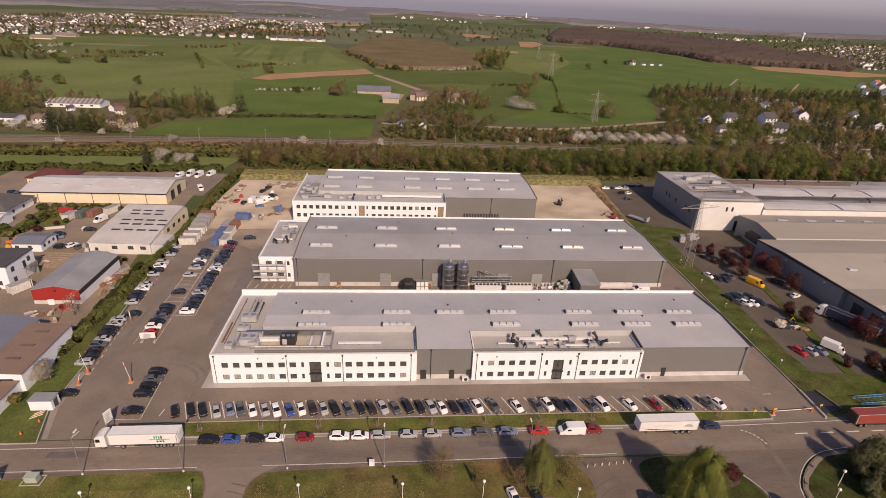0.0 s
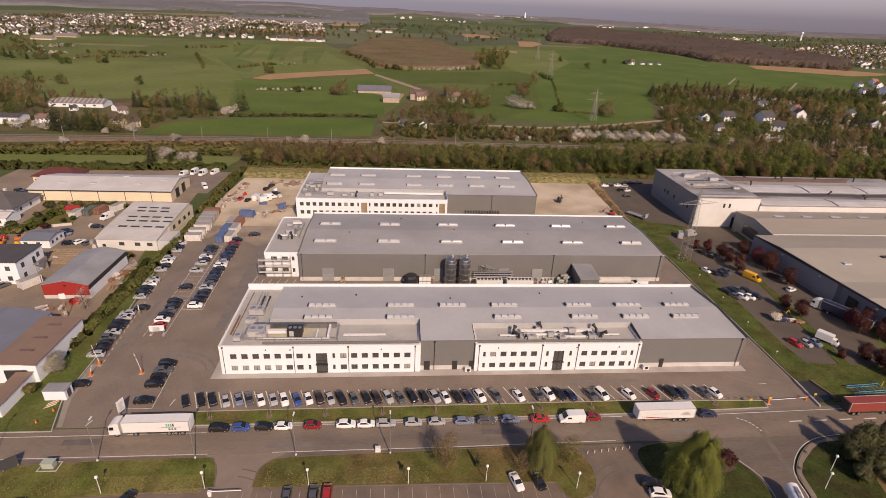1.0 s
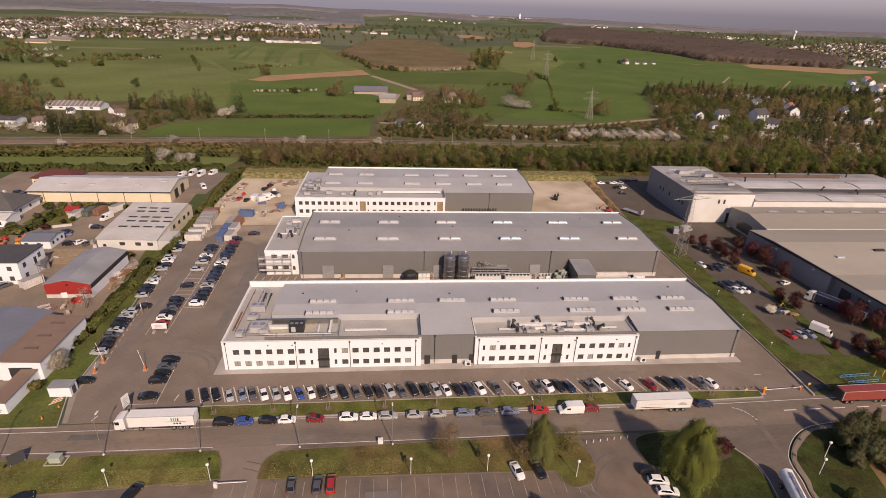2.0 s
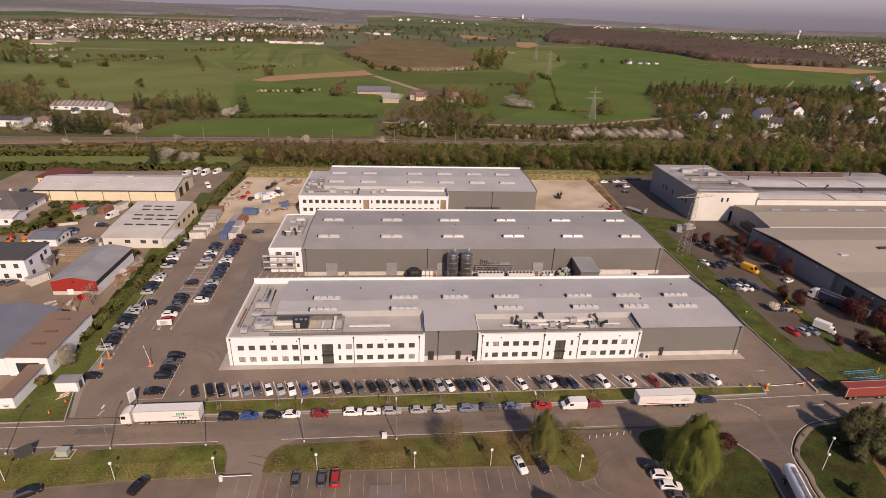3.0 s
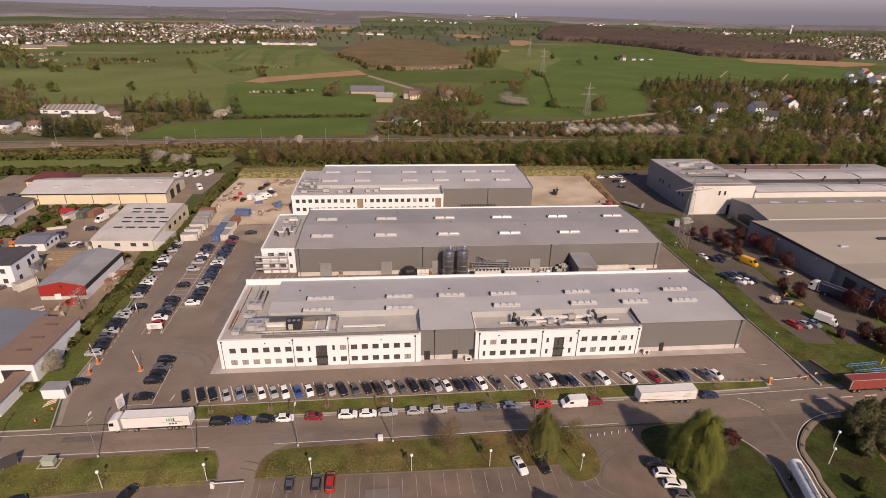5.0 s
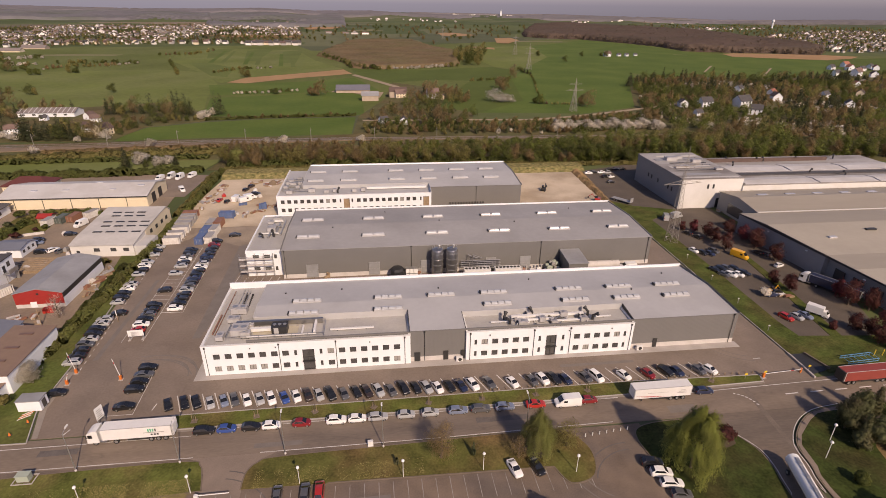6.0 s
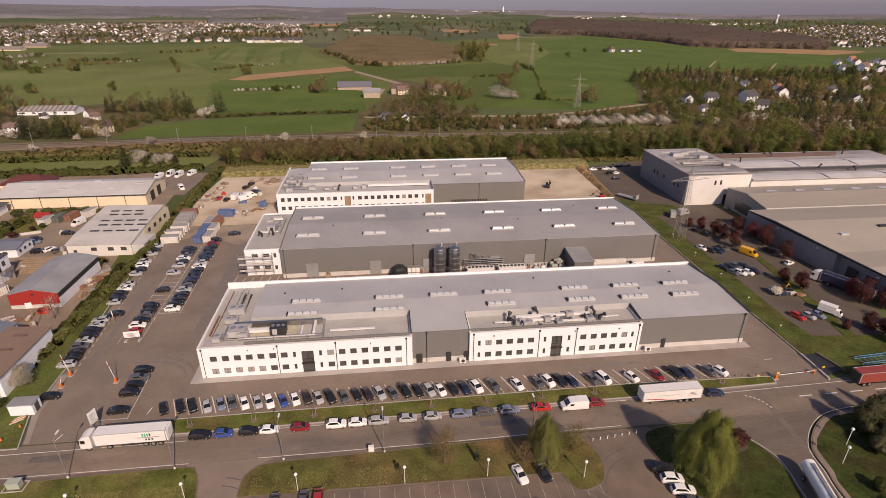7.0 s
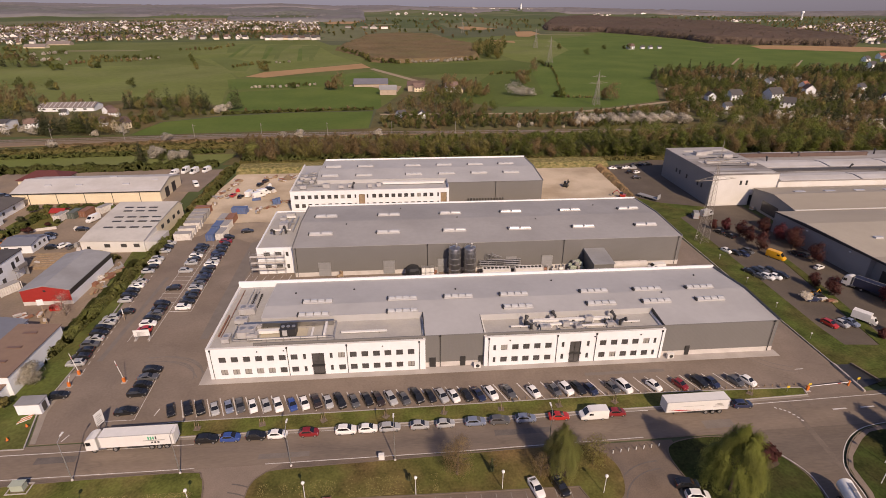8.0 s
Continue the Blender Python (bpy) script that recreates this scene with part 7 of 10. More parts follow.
van(28.4, 82.2, 180, "white panel van parked along the road", L=5.4, H=2.3)
for k, (x, y, a, lab, L, H) in enumerate(((-112.0, 251.5, -105, "white delivery van in the yard", 4.9, 2.1), (-107.8, 254.0, -100, "large white box van in the yard", 5.3, 2.6), (-103.4, 252.6, -104, "white box van with a dark grille", 5.2, 2.6),
                                          (-98.6, 255.0, -108, "white delivery van in the yard", 5.0, 2.2), (-96.4, 233.4, -60, "white delivery van in the yard", 4.8, 2.0), (-69.8, 219.0, 75, "white site van on the sandy yard", 5.6, 2.5),
                                          (-66.0, 217.0, 40, "white site van on the sandy yard", 5.4, 2.4), (-64.6, 220.4, 30, "white site van on the sandy yard", 5.4, 2.4), (-120.2, 195.0, 250, "white delivery van beside the hall", 5.2, 2.3))):
    van(x, y, a, lab, L=L, H=H)
van(68.6, 142.2, 180, "white delivery van between the halls", L=5.0, H=2.1)
van(109.8, 146.6, -60, "yellow panel van on the plant's car park", "yellow", 5.6, 2.4)


def truck_wheels(t, xs, half=1.0, r=0.5):
    for x in xs:
        for s in (-1, 1):
            wheel(t, x, s * half, r, 0.34)


def trailer_box(t, x0, x1, z0=1.05, z1=3.45, w=1.2, mat="white_metal", label="white box body"):
    b = part("box_body", Geo().box(x0, -w, z0, x1, w, z1), mat, t, label)
    for x in (x0 + 0.06, x1 - 0.06):
        for s in (-1, 1):
            part("corner_post", Geo().box(x - 0.08, s * w - 0.03, z0, x + 0.08, s * w + 0.03, z1 + 0.03), "trim_metal", b)
    part("rear_door", Geo().box(x1 - 0.02, -w + 0.12, z0 + 0.1, x1 + 0.04, w - 0.12, z1 - 0.1), "plastic_white", b)
    part("roof_rail", Geo().box(x0, -w - 0.02, z1 - 0.02, x1, -w + 0.08, z1 + 0.05), "trim_metal", b)
    part("roof_rail", Geo().box(x0, w - 0.08, z1 - 0.02, x1, w + 0.02, z1 + 0.05), "trim_metal", b)
    part("chassis", Geo().box(x0 + 0.2, -0.5, 0.75, x1 - 0.1, 0.5, z0), "dark_metal", t)
    part("side_guard", Geo().box(x0 + 4.5, -w + 0.05, 0.55, x1 - 4.2, -w + 0.12, 1.0), "dark_metal", t)
    return b


def lorry_cab(t, x0, paint):
    """A cab-over tractor whose nose is at x0 and points to -x."""
    c = part("cab", loft(Geo(), [[(x0 + dx, -1.22 * k, 0.6), (x0 + dx, -1.22 * k, zt), (x0 + dx, 1.22 * k, zt), (x0 + dx, 1.22 * k, 0.6)] for dx, zt, k in ((0, 2.1, 0.93), (0.12, 2.6, 0.97), (0.5, 2.95, 0.99), (1.2, 3.28, 0.99), (2.1, 3.34, 0.97))]), paint, t, "white lorry cab with sloping roof fairing")
    part("windscreen", Geo().box(x0 - 0.02, -1.05, 1.6, x0 + 0.12, 1.05, 2.35), "car_glass", c)
    part("grille", Geo().box(x0 - 0.03, -0.8, 0.75, x0 + 0.05, 0.8, 1.5), "dark_metal", c)
    for s in (-1, 1):
        part("side_window", Geo().box(x0 + 0.3, min(s * 1.19, s * 1.235), 1.75, x0 + 1.1, max(s * 1.19, s * 1.235), 2.5), "car_glass", c)
        part("headlight", Geo().box(x0 - 0.04, s * 0.95 - 0.15, 0.72, x0 + 0.06, s * 0.95 + 0.15, 0.95), "lamp_white", c)
        part("mirror", Geo().box(x0 + 0.05, min(s * 1.25, s * 1.45), 1.9, x0 + 0.2, max(s * 1.25, s * 1.45), 2.6), "dark_metal", c)
    part("tractor_chassis", Geo().box(x0 + 1.0, -0.5, 0.6, x0 + 5.8, 0.5, 1.0), "dark_metal", t)
    part("fuel_tank", Geo().rod((x0 + 2.3, -0.95, 0.75), (x0 + 3.4, -0.95, 0.75), 0.32, 10), "bright_steel", t)
    truck_wheels(t, (x0 + 1.4, x0 + 5.0))


lorry = thing("articulated_lorry", "white articulated lorry with a green-marked white box trailer", "lorry", (-57.4, 81.6, 0), 0.5)
lorry_cab(lorry, -7.9, "white_metal")
box = trailer_box(lorry, -5.3, 7.6)
truck_wheels(lorry, (3.4, 4.7, 6.0))
for k in range(4):
    part("logo_bar", Geo().box(3.1 + 0.42 * k, -1.23, 2.35, 3.35 + 0.42 * k, -1.205, 3.0), "green_sign" if k < 3 else "dark_print", box)
part("lettering_bar", Geo().box(2.2, -1.23, 2.08, 6.0, -1.205, 2.22), "steel", box)
for k in range(3):
    part("logo_bar", Geo().box(3.5 + 0.55 * k, -1.23, 1.5, 3.85 + 0.55 * k, -1.205, 1.86), "dark_print", box)
trail = thing("semi_trailer", "white box semi-trailer with a red swoosh standing by the kerb", "trailer", (48.8, 82.4, 0), 0.6)
box = trailer_box(trail, -6.4, 6.4)
truck_wheels(trail, (2.0, 3.4, 4.8))
part("swoosh", Geo().add([(-6.3, -1.215, 1.75), (-3.6, -1.215, 1.32), (1.4, -1.215, 1.22), (-3.2, -1.215, 1.55)], [(0, 1, 2, 3)]), "red_print", box)
for k in range(3):
    part("logo_bar", Geo().box(3.2 + 0.3 * k, -1.23, 1.9 + 0.32 * k, 5.3 - 0.2 * k, -1.205, 2.02 + 0.32 * k), "steel", box)
part("lettering_bar", Geo().box(-3.5, -1.23, 2.3, 1.2, -1.205, 2.36), "steel", box)
for s in (-0.6, 0.6):
    part("landing_leg", Geo().box(-4.4, s - 0.08, 0, -4.2, s + 0.08, 1.1), "dark_metal", trail)
redt = thing("semi_trailer", "rust-red tarpaulin semi-trailer parked on the road", "trailer", (98.6, 83.3, 0), 1.5)
trailer_box(redt, -7.0, 7.0, mat="curtain_red", label="rust-red box body")
truck_wheels(redt, (-5.5, -4.2, 1.8, 3.2, 4.6))
part("front_bulkhead", Geo().box(-7.3, -1.15, 0.9, -7.0, 1.15, 3.4), "dark_metal", redt)
tank = thing("tank_trailer", "white tank semi-trailer parked on the side road", "tanker", (61.3, 54.0, 0), -105)
part("tank", Geo().rod((-8, 0, 2.2), (8, 0, 2.2), 1.2, 20), "plastic_white", tank, "long white cylindrical tank", smooth=40)
part("end_cap", Geo().rod((-8.35, 0, 2.2), (-8, 0, 2.2), 0.8, 20, 1.2), "plastic_white", tank, smooth=40)
part("catwalk", Geo().box(-7, -0.3, 3.42, 7, 0.3, 3.5), "steel", tank)
for k in range(5):
    part("hatch", Geo().turned(-5.6 + 2.8 * k, 0, [(0.35, 3.4), (0.35, 3.62), (0.2, 3.66)], 10), "steel", tank)
part("chassis", Geo().box(-7.6, -0.5, 0.7, 7.5, 0.5, 1.1), "dark_metal", tank)
truck_wheels(tank, (3.6, 4.9, 6.2, -6.2))
lor2 = thing("articulated_lorry", "white lorry with a dark blue curtain trailer at the loading bay", "lorry", (122.4, 122.7, 0), -60)
lorry_cab(lor2, -7.9, "white_metal")
trailer_box(lor2, -5.3, 8.2, mat="p_navy", label="dark blue trailer body")
truck_wheels(lor2, (3.8, 5.1, 6.4))
bx = thing("box_lorry", "small white box lorry on the plant's car park", "lorry", (108.6, 110.0, 0), -55)
bx.matrix_basis = bx.matrix_basis @ Matrix.Scale(0.8, 4)
part("box_body", Geo().box(-3.6, -1.2, 0.9, 1.4, 1.2, 3.4), "white_metal", bx)
part("cab", loft(Geo(), [[(x, -1.05 * k, 0.5), (x, -1.05 * k, zt), (x, 1.05 * k, zt), (x, 1.05 * k, 0.5)] for x, zt, k in ((1.45, 2.4, 1), (2.3, 2.4, 1), (2.9, 1.5, 0.97), (3.3, 1.1, 0.9))]), "white_metal", bx)
part("windscreen", Geo().add([(2.36, -0.9, 2.32), (2.36, 0.9, 2.32), (2.88, 0.88, 1.56), (2.88, -0.88, 1.56)], [(0, 3, 2, 1)]), "car_glass", bx)
truck_wheels(bx, (-2.2, 2.2), 0.9, 0.42)
for x, y, a in ((102.2, 182.4, 70), (107.4, 183.6, 20)):
    van(x, y, a, "pale delivery van near the grass bank", "silver", 5.4, 2.5)

# ---- trees, hedges and woods ----
def leaf_quads(pts, size, rng, droop=0.0, long=1.0, out=None, loose=0.45):
    """Small four-sided leaf clumps at the given points. out: directions away from the crown's middle, to which they roughly turn."""
    n = len(pts)
    face = rng.normal(size=(n, 3)) * loose + (0, 0, 0.2)
    if out is not None:
        face += out * 1.5
        face *= np.where((face * out).sum(1, keepdims=True) < 0, -1.0, 1.0)
    face /= np.linalg.norm(face, axis=1, keepdims=True) + 1e-9
    hang = rng.normal(size=(n, 3))
    hang[:, 2] -= droop * 3
    a = hang - face * (hang * face).sum(1, keepdims=True)
    a /= np.linalg.norm(a, axis=1, keepdims=True) + 1e-9
    b = np.cross(face, a)
    s = size * rng.uniform(0.55, 1.25, (n, 1))
    u, v = a * s * long, b * s / max(long, 1) ** 0.5
    skew = rng.uniform(0.4, 1.0, (n, 1))
    verts = np.stack([pts - u - v * skew, pts + u * 0.7 - v, pts + u + v * skew, pts - u * 0.6 + v], 1).reshape(-1, 3)
    return verts, np.arange(4 * n).reshape(-1, 4)


def leaf_norms(out, rng, wild=0.3):
    """Leaves take the light as their crown's rounded outside does, each a little off."""
    d = out + rng.normal(size=out.shape) * wild + (0, 0, 0.15)
    return np.repeat(d / (np.linalg.norm(d, axis=1, keepdims=True) + 1e-9), 4, axis=0)


def crown_points(lobes, n, rng, hollow=0.55, ragged=0.25):
    """Points in a crown of several lobes (x, y, z, radius, height), denser near its outside, with gaps."""
    lobes = np.array(lobes, dtype=float)
    w = lobes[:, 3] ** 2 * lobes[:, 4]
    k = rng.choice(len(lobes), n, p=w / w.sum())
    d = rng.normal(size=(n, 3))
    d /= np.linalg.norm(d, axis=1, keepdims=True)
    r = hollow + (1 - hollow) * rng.random((n, 1)) ** 0.6 + rng.normal(size=(n, 1)) * ragged * 0.3
    clump = 1 + ragged * np.sin(d[:, :1] * 7 + k[:, None]) * np.cos(d[:, 1:2] * 6 + d[:, 2:] * 5)
    return lobes[k, :3] + d * r * clump * lobes[k][:, [3, 3, 4]], d


def round_box():
    """Unit directions and quads of a small round body."""
    steps = [-1, 0, 1]
    pts = [(a, b, c) for a in steps for b in steps for c in steps if max(abs(a), abs(b), abs(c)) == 1]
    where = {p: i for i, p in enumerate(pts)}
    quads = []
    for axis in range(3):
        for s in (-1, 1):
            for a in (-1, 0):
                for b in (-1, 0):
                    q = []
                    for da, db in ((0, 0), (1, 0), (1, 1), (0, 1)):
                        p = [0, 0, 0]
                        p[axis], p[(axis + 1) % 3], p[(axis + 2) % 3] = s, a + da, b + db
                        q.append(where[tuple(p)])
                    quads.append(q if s > 0 else q[::-1])
    v = np.array(pts, dtype=float)
    return v / np.linalg.norm(v, axis=1, keepdims=True), np.array(quads)


CORE_V, CORE_Q = round_box()


def core_of(lobes, shrink, rng):
    """The dense inner twigs of a crown: one uneven body for each lobe."""
    v = [CORE_V * rng.uniform(0.8, 1.08, (len(CORE_V), 1)) * shrink * (r, r, h) + (x, y, z) for x, y, z, r, h in lobes]
    q = [CORE_Q + k * len(CORE_V) for k in range(len(lobes))]
    return np.concatenate(v), np.concatenate(q)


def join(v, q, v2, q2):
    return np.concatenate([v, v2]), np.concatenate([q, q2 + len(v)])


def lobes_for(shape, h, w, rng):
    """Crown lobes of a tree of height h and width w."""
    out = []
    if shape == "round":
        for k in range(9):
            a = k * 2.4
            q = rng.uniform(0.1, 0.3) * w
            out.append((q * math.cos(a), q * math.sin(a), h * rng.uniform(0.42, 0.82), w * rng.uniform(0.2, 0.32), h * rng.uniform(0.12, 0.2)))
        out.append((0, 0, h * 0.62, w * 0.36, h * 0.3))
    elif shape == "tall":
        for k in range(8):
            z = 0.22 + 0.7 * k / 8
            out.append((rng.uniform(-0.12, 0.12) * w, rng.uniform(-0.12, 0.12) * w, h * z, w * (0.36 - 0.25 * abs(z - 0.5)), h * 0.13))
    elif shape == "bushy":
        out.append((0, 0, h * 0.46, w * 0.38, h * 0.4))
        for k in range(10):
            a, z = k * 2.4, 0.2 + 0.66 * ((k * 0.618) % 1.0)
            q = w * rng.uniform(0.16, 0.3) * (1.15 - abs(z - 0.42) * 1.5)
            out.append((q * math.cos(a), q * math.sin(a), h * z, w * rng.uniform(0.17, 0.26), h * rng.uniform(0.12, 0.2)))
    elif shape == "cone":
        for k in range(7):
            z = 0.12 + 0.8 * k / 7
            out.append((0, 0, h * z, w * 0.5 * (1.05 - z), h * 0.09))
    else:
        for k in range(8):
            a = k * 2.4
            q = rng.uniform(0.15, 0.36) * w
            out.append((q * math.cos(a), q * math.sin(a), h * rng.uniform(0.3, 0.72), w * rng.uniform(0.18, 0.28), h * rng.uniform(0.2, 0.28)))
    return out


def trunk_geo(h, r, rng, limbs=6, spread=0.3, start=0.3):
    """A tapered trunk with limbs."""
    g = Geo()
    lean = rng.uniform(-0.04, 0.04, 2) * h
    top = (lean[0], lean[1], h * 0.8)
    mid = (lean[0] * 0.3, lean[1] * 0.3, h * start)
    g.rod((0, 0, -0.1), mid, r, 7, r * 0.75).rod(mid, top, r * 0.75, 6, r * 0.15)
    for k in range(limbs):
        a = k * 2.4 + rng.uniform(-0.4, 0.4)
        f = start + (0.8 - start) * k / limbs
        p = (lean[0] * f, lean[1] * f, h * f)
        s = h * spread * rng.uniform(0.7, 1.1) * (1 - 0.4 * f)
        q = (p[0] + s * math.cos(a), p[1] + s * math.sin(a), p[2] + s * rng.uniform(0.5, 1.0))
        g.rod(p, q, r * 0.4 * (1.1 - f), 5, r * 0.06)
        for j in (-0.7, 0.6):
            g.rod(tuple(p[i] + (q[i] - p[i]) * 0.55 for i in range(3)), (q[0] + s * 0.4 * math.cos(a + j), q[1] + s * 0.4 * math.sin(a + j), q[2] + s * 0.25), r * 0.14, 4, r * 0.03)
    return g


def build_tree(label, at, h, w, leaf, shape, n, size, seed, droop=0.0, long=1.0, name="tree", limbs=6, hollow=0.5, group="", turn=0.0, loose=0.45, core=0.78):
    rng = np.random.default_rng(seed)
    t = thing(name, label, "tree" if name == "tree" else name, at, turn, group)
    part("trunk", trunk_geo(h, 0.022 * h + 0.03, rng, limbs, 0.3, 0.25), "bark", t)
    lobes = lobes_for(shape, h, w, rng)
    full = hollow >= 0.45
    pts, out = crown_points(lobes, n, rng, (0.72 if core else 0.15) if full else hollow)
    v, q = leaf_quads(pts, size, rng, droop, long, out, loose)
    norms = leaf_norms(out, rng)
    if full and core:
        v, q = join(v, q, *core_of(lobes, core, rng))
        norms = np.concatenate([norms, np.tile(CORE_V / np.linalg.norm(CORE_V, axis=1, keepdims=True), (len(lobes), 1))])
    v[:, 2] = np.maximum(v[:, 2], 0.05)
    c = mesh_np("crown", v, q, leaf, norms)
    c.data.shade_smooth()
    c.parent = t
    return t


def weeping_tree(label, at, h, w, leaf, strands, per, size, seed):
    """A tree with fine hanging strands of leaves from arched limbs."""
    rng = np.random.default_rng(seed)
    t = thing("tree", label, "tree", at)
    part("trunk", trunk_geo(h, 0.02 * h + 0.03, rng, 10, 0.2, 0.2), "bark", t)
    tips = 58
    tip = rng.integers(0, tips, strands)
    tip_q = rng.random(tips) ** 0.6
    tip_a = rng.random(tips) * 2 * math.pi
    tip_z = (1.0 - 0.42 * tip_q ** 1.4) * rng.uniform(0.7, 1.0, tips)
    a = tip_a[tip] + rng.normal(size=strands) * 0.13 / (0.25 + tip_q[tip])
    q = np.clip(tip_q[tip] * (1 + 0.12 * np.sin(tip_a[tip] * 3 + 1)) + rng.normal(size=strands) * 0.09, 0, 1.15)
    top = h * (tip_z[tip] + rng.normal(size=strands) * 0.025 - 0.25 * np.abs(q - tip_q[tip]))
    drop = h * rng.uniform(0.05, 0.38, strands) * (0.6 + 0.6 * q)
    f = rng.random((strands, per))
    r = (q * w / 2)[:, None] * (0.86 + 0.2 * f)
    tw = a[:, None] + rng.normal(size=(strands, 1)) * 0.02 + f * 0.05
    pts = np.stack([r * np.cos(tw), r * np.sin(tw), np.maximum(top[:, None] - drop[:, None] * f, 0.25)], -1).reshape(-1, 3) + rng.normal(size=(strands * per, 3)) * 0.18
    out = np.stack([np.cos(tw), np.sin(tw), np.full_like(tw, 0.35)], -1).reshape(-1, 3)
    mid = np.stack([tip_q * np.cos(tip_a), tip_q * np.sin(tip_a)], -1)[np.repeat(tip, per)] * w / 2
    out[:, :2] = out[:, :2] * 0.8 + 0.5 * np.clip((pts[:, :2] - mid) / (0.1 * w), -1.2, 1.2)
    out[:, 2] += 0.2 + 0.5 * (0.5 - f.ravel())
    v, quads = leaf_quads(pts, size, rng, 1.2, 2.6, out)
    c = mesh_np("crown", v, quads, leaf, leaf_norms(out, rng))
    c.parent = t
    return t


# trees on the lawns by the road
weeping_tree("large spring-green drooping tree on the corner lawn", (45.4, 63.6, 0.1), 15.0, 9.6, "l_willow", 2300, 36, 0.051, 11)
weeping_tree("narrow yellow-green drooping tree on the lawn island", (18.4, 69.6, 0.1), 11.4, 6.0, "l_hedge", 1200, 34, 0.045, 12)
# added out of view, so that their shadows reach the car park and lawns
for k, (x, y, h, w) in enumerate(((20.2, 46.8, 11.5, 5.0), (75.0, 44.0, 9.0, 6.0), (97.0, 50.0, 10.0, 7.0), (108.0, 58.0, 12.0, 8.0))):
    build_tree("unseen leafy tree south of the lawns, there for its shadow", (x, y, 0), h, w, "l_spring", "round", 2600, 0.34, 170 + k, group="southern trees")
build_tree("leafless brown tree with fine upright twigs", (0.4, 70.6, 0.1), 8.6, 7.0, "l_brown", "bushy", 6200, 0.032, 13, -1.3, 8.0, limbs=18, hollow=0.2, loose=0.9)
build_tree("small sparse tree with first green leaves", (24.4, 71.0, 0.1), 5.8, 6.6, "l_bud", "bushy", 3000, 0.055, 14, -0.3, 2.6, limbs=12, hollow=0.2, loose=0.9)
build_tree("bare thin tree beside the lamp", (14.6, 69.0, 0.1), 5.2, 4.6, "l_brown", "bushy", 700, 0.05, 15, -1.0, 7.0, limbs=14, hollow=0.2)
build_tree("low red-leaved shrub beneath the large tree", (55.4, 69.8, 0.1), 2.2, 5.0, "l_red", "round", 900, 0.2, 16, name="shrub")
for k, (x, y, h, w, shape, leaf) in enumerate(((81.5, 69.8, 7.2, 5.4, "round", "l_evergreen"), (85.6, 71.4, 7.6, 5.6, "round", "l_evergreen"), (90.2, 72.6, 8.2, 3.8, "cone", "l_evergreen"), (84.4, 65.8, 5.8, 5.2, "round", "l_evergreen"),
                                               (88.6, 67.0, 6.2, 5.6, "round", "l_green"), (80.2, 64.8, 4.2, 3.8, "round", "l_evergreen"), (93.5, 69.0, 6.2, 5.0, "round", "l_bud"), (87.5, 62.0, 2.4, 6.0, "round", "l_brown"), (73.4, 57.0, 2.6, 2.8, "round", "l_green"), (82.4, 66.6, 7.0, 3.4, "cone", "l_evergreen"))):
    build_tree("dense dark evergreen shrub on the corner lawn" if leaf == "l_evergreen" else "leafy shrub on the corner lawn", (x, y, 0.1), h, w, leaf, "bushy" if shape == "round" else shape, 5600, 0.1, 30 + k, name="shrub", group="corner shrubs", hollow=0.6, loose=0.8, core=0.62)
build_tree("white-blossoming bush beside the hedge", (-87.0, 101.4, 0.1), 5.2, 7.0, "l_blossom", "bushy", 4200, 0.1, 50, name="shrub", hollow=0.5, loose=0.9, core=0)
build_tree("pale blossoming tree beside the workshop", (-94.6, 128.6, 0), 7.5, 5.2, "l_blossom", "bushy", 700, 0.05, 51, -0.8, 5.0, limbs=16, hollow=0.2, loose=0.9, core=0)
build_tree("dark green bush by the long store", (-87.6, 93.6, 0.1), 2.8, 3.2, "l_bud", "round", 900, 0.16, 52, name="shrub")
for k, x in enumerate((-47.6, -35.6, -24.0, -12.0, -0.6, 10.8, 22.6, 34.2, 63.2)):
    t = thing("young_tree", "staked young leafless tree in a grey mulch square", "tree", (x, 85.6 + 0.012 * x, 0.1), 17 * k, "young trees on the verge")
    part("trunk", trunk_geo(3.2, 0.05, np.random.default_rng(70 + k), 5, 0.2, 0.5), "bark", t)
    for s in (-0.35, 0.35):
        part("stake", Geo().rod((s, 0, 0), (s, 0, 1.5), 0.05, 5), "timber", t)
    part("mulch", Geo().slab([(-0.6, -0.6), (0.6, -0.6), (0.6, 0.6), (-0.6, 0.6)], 0, 0.05), "edging", t)
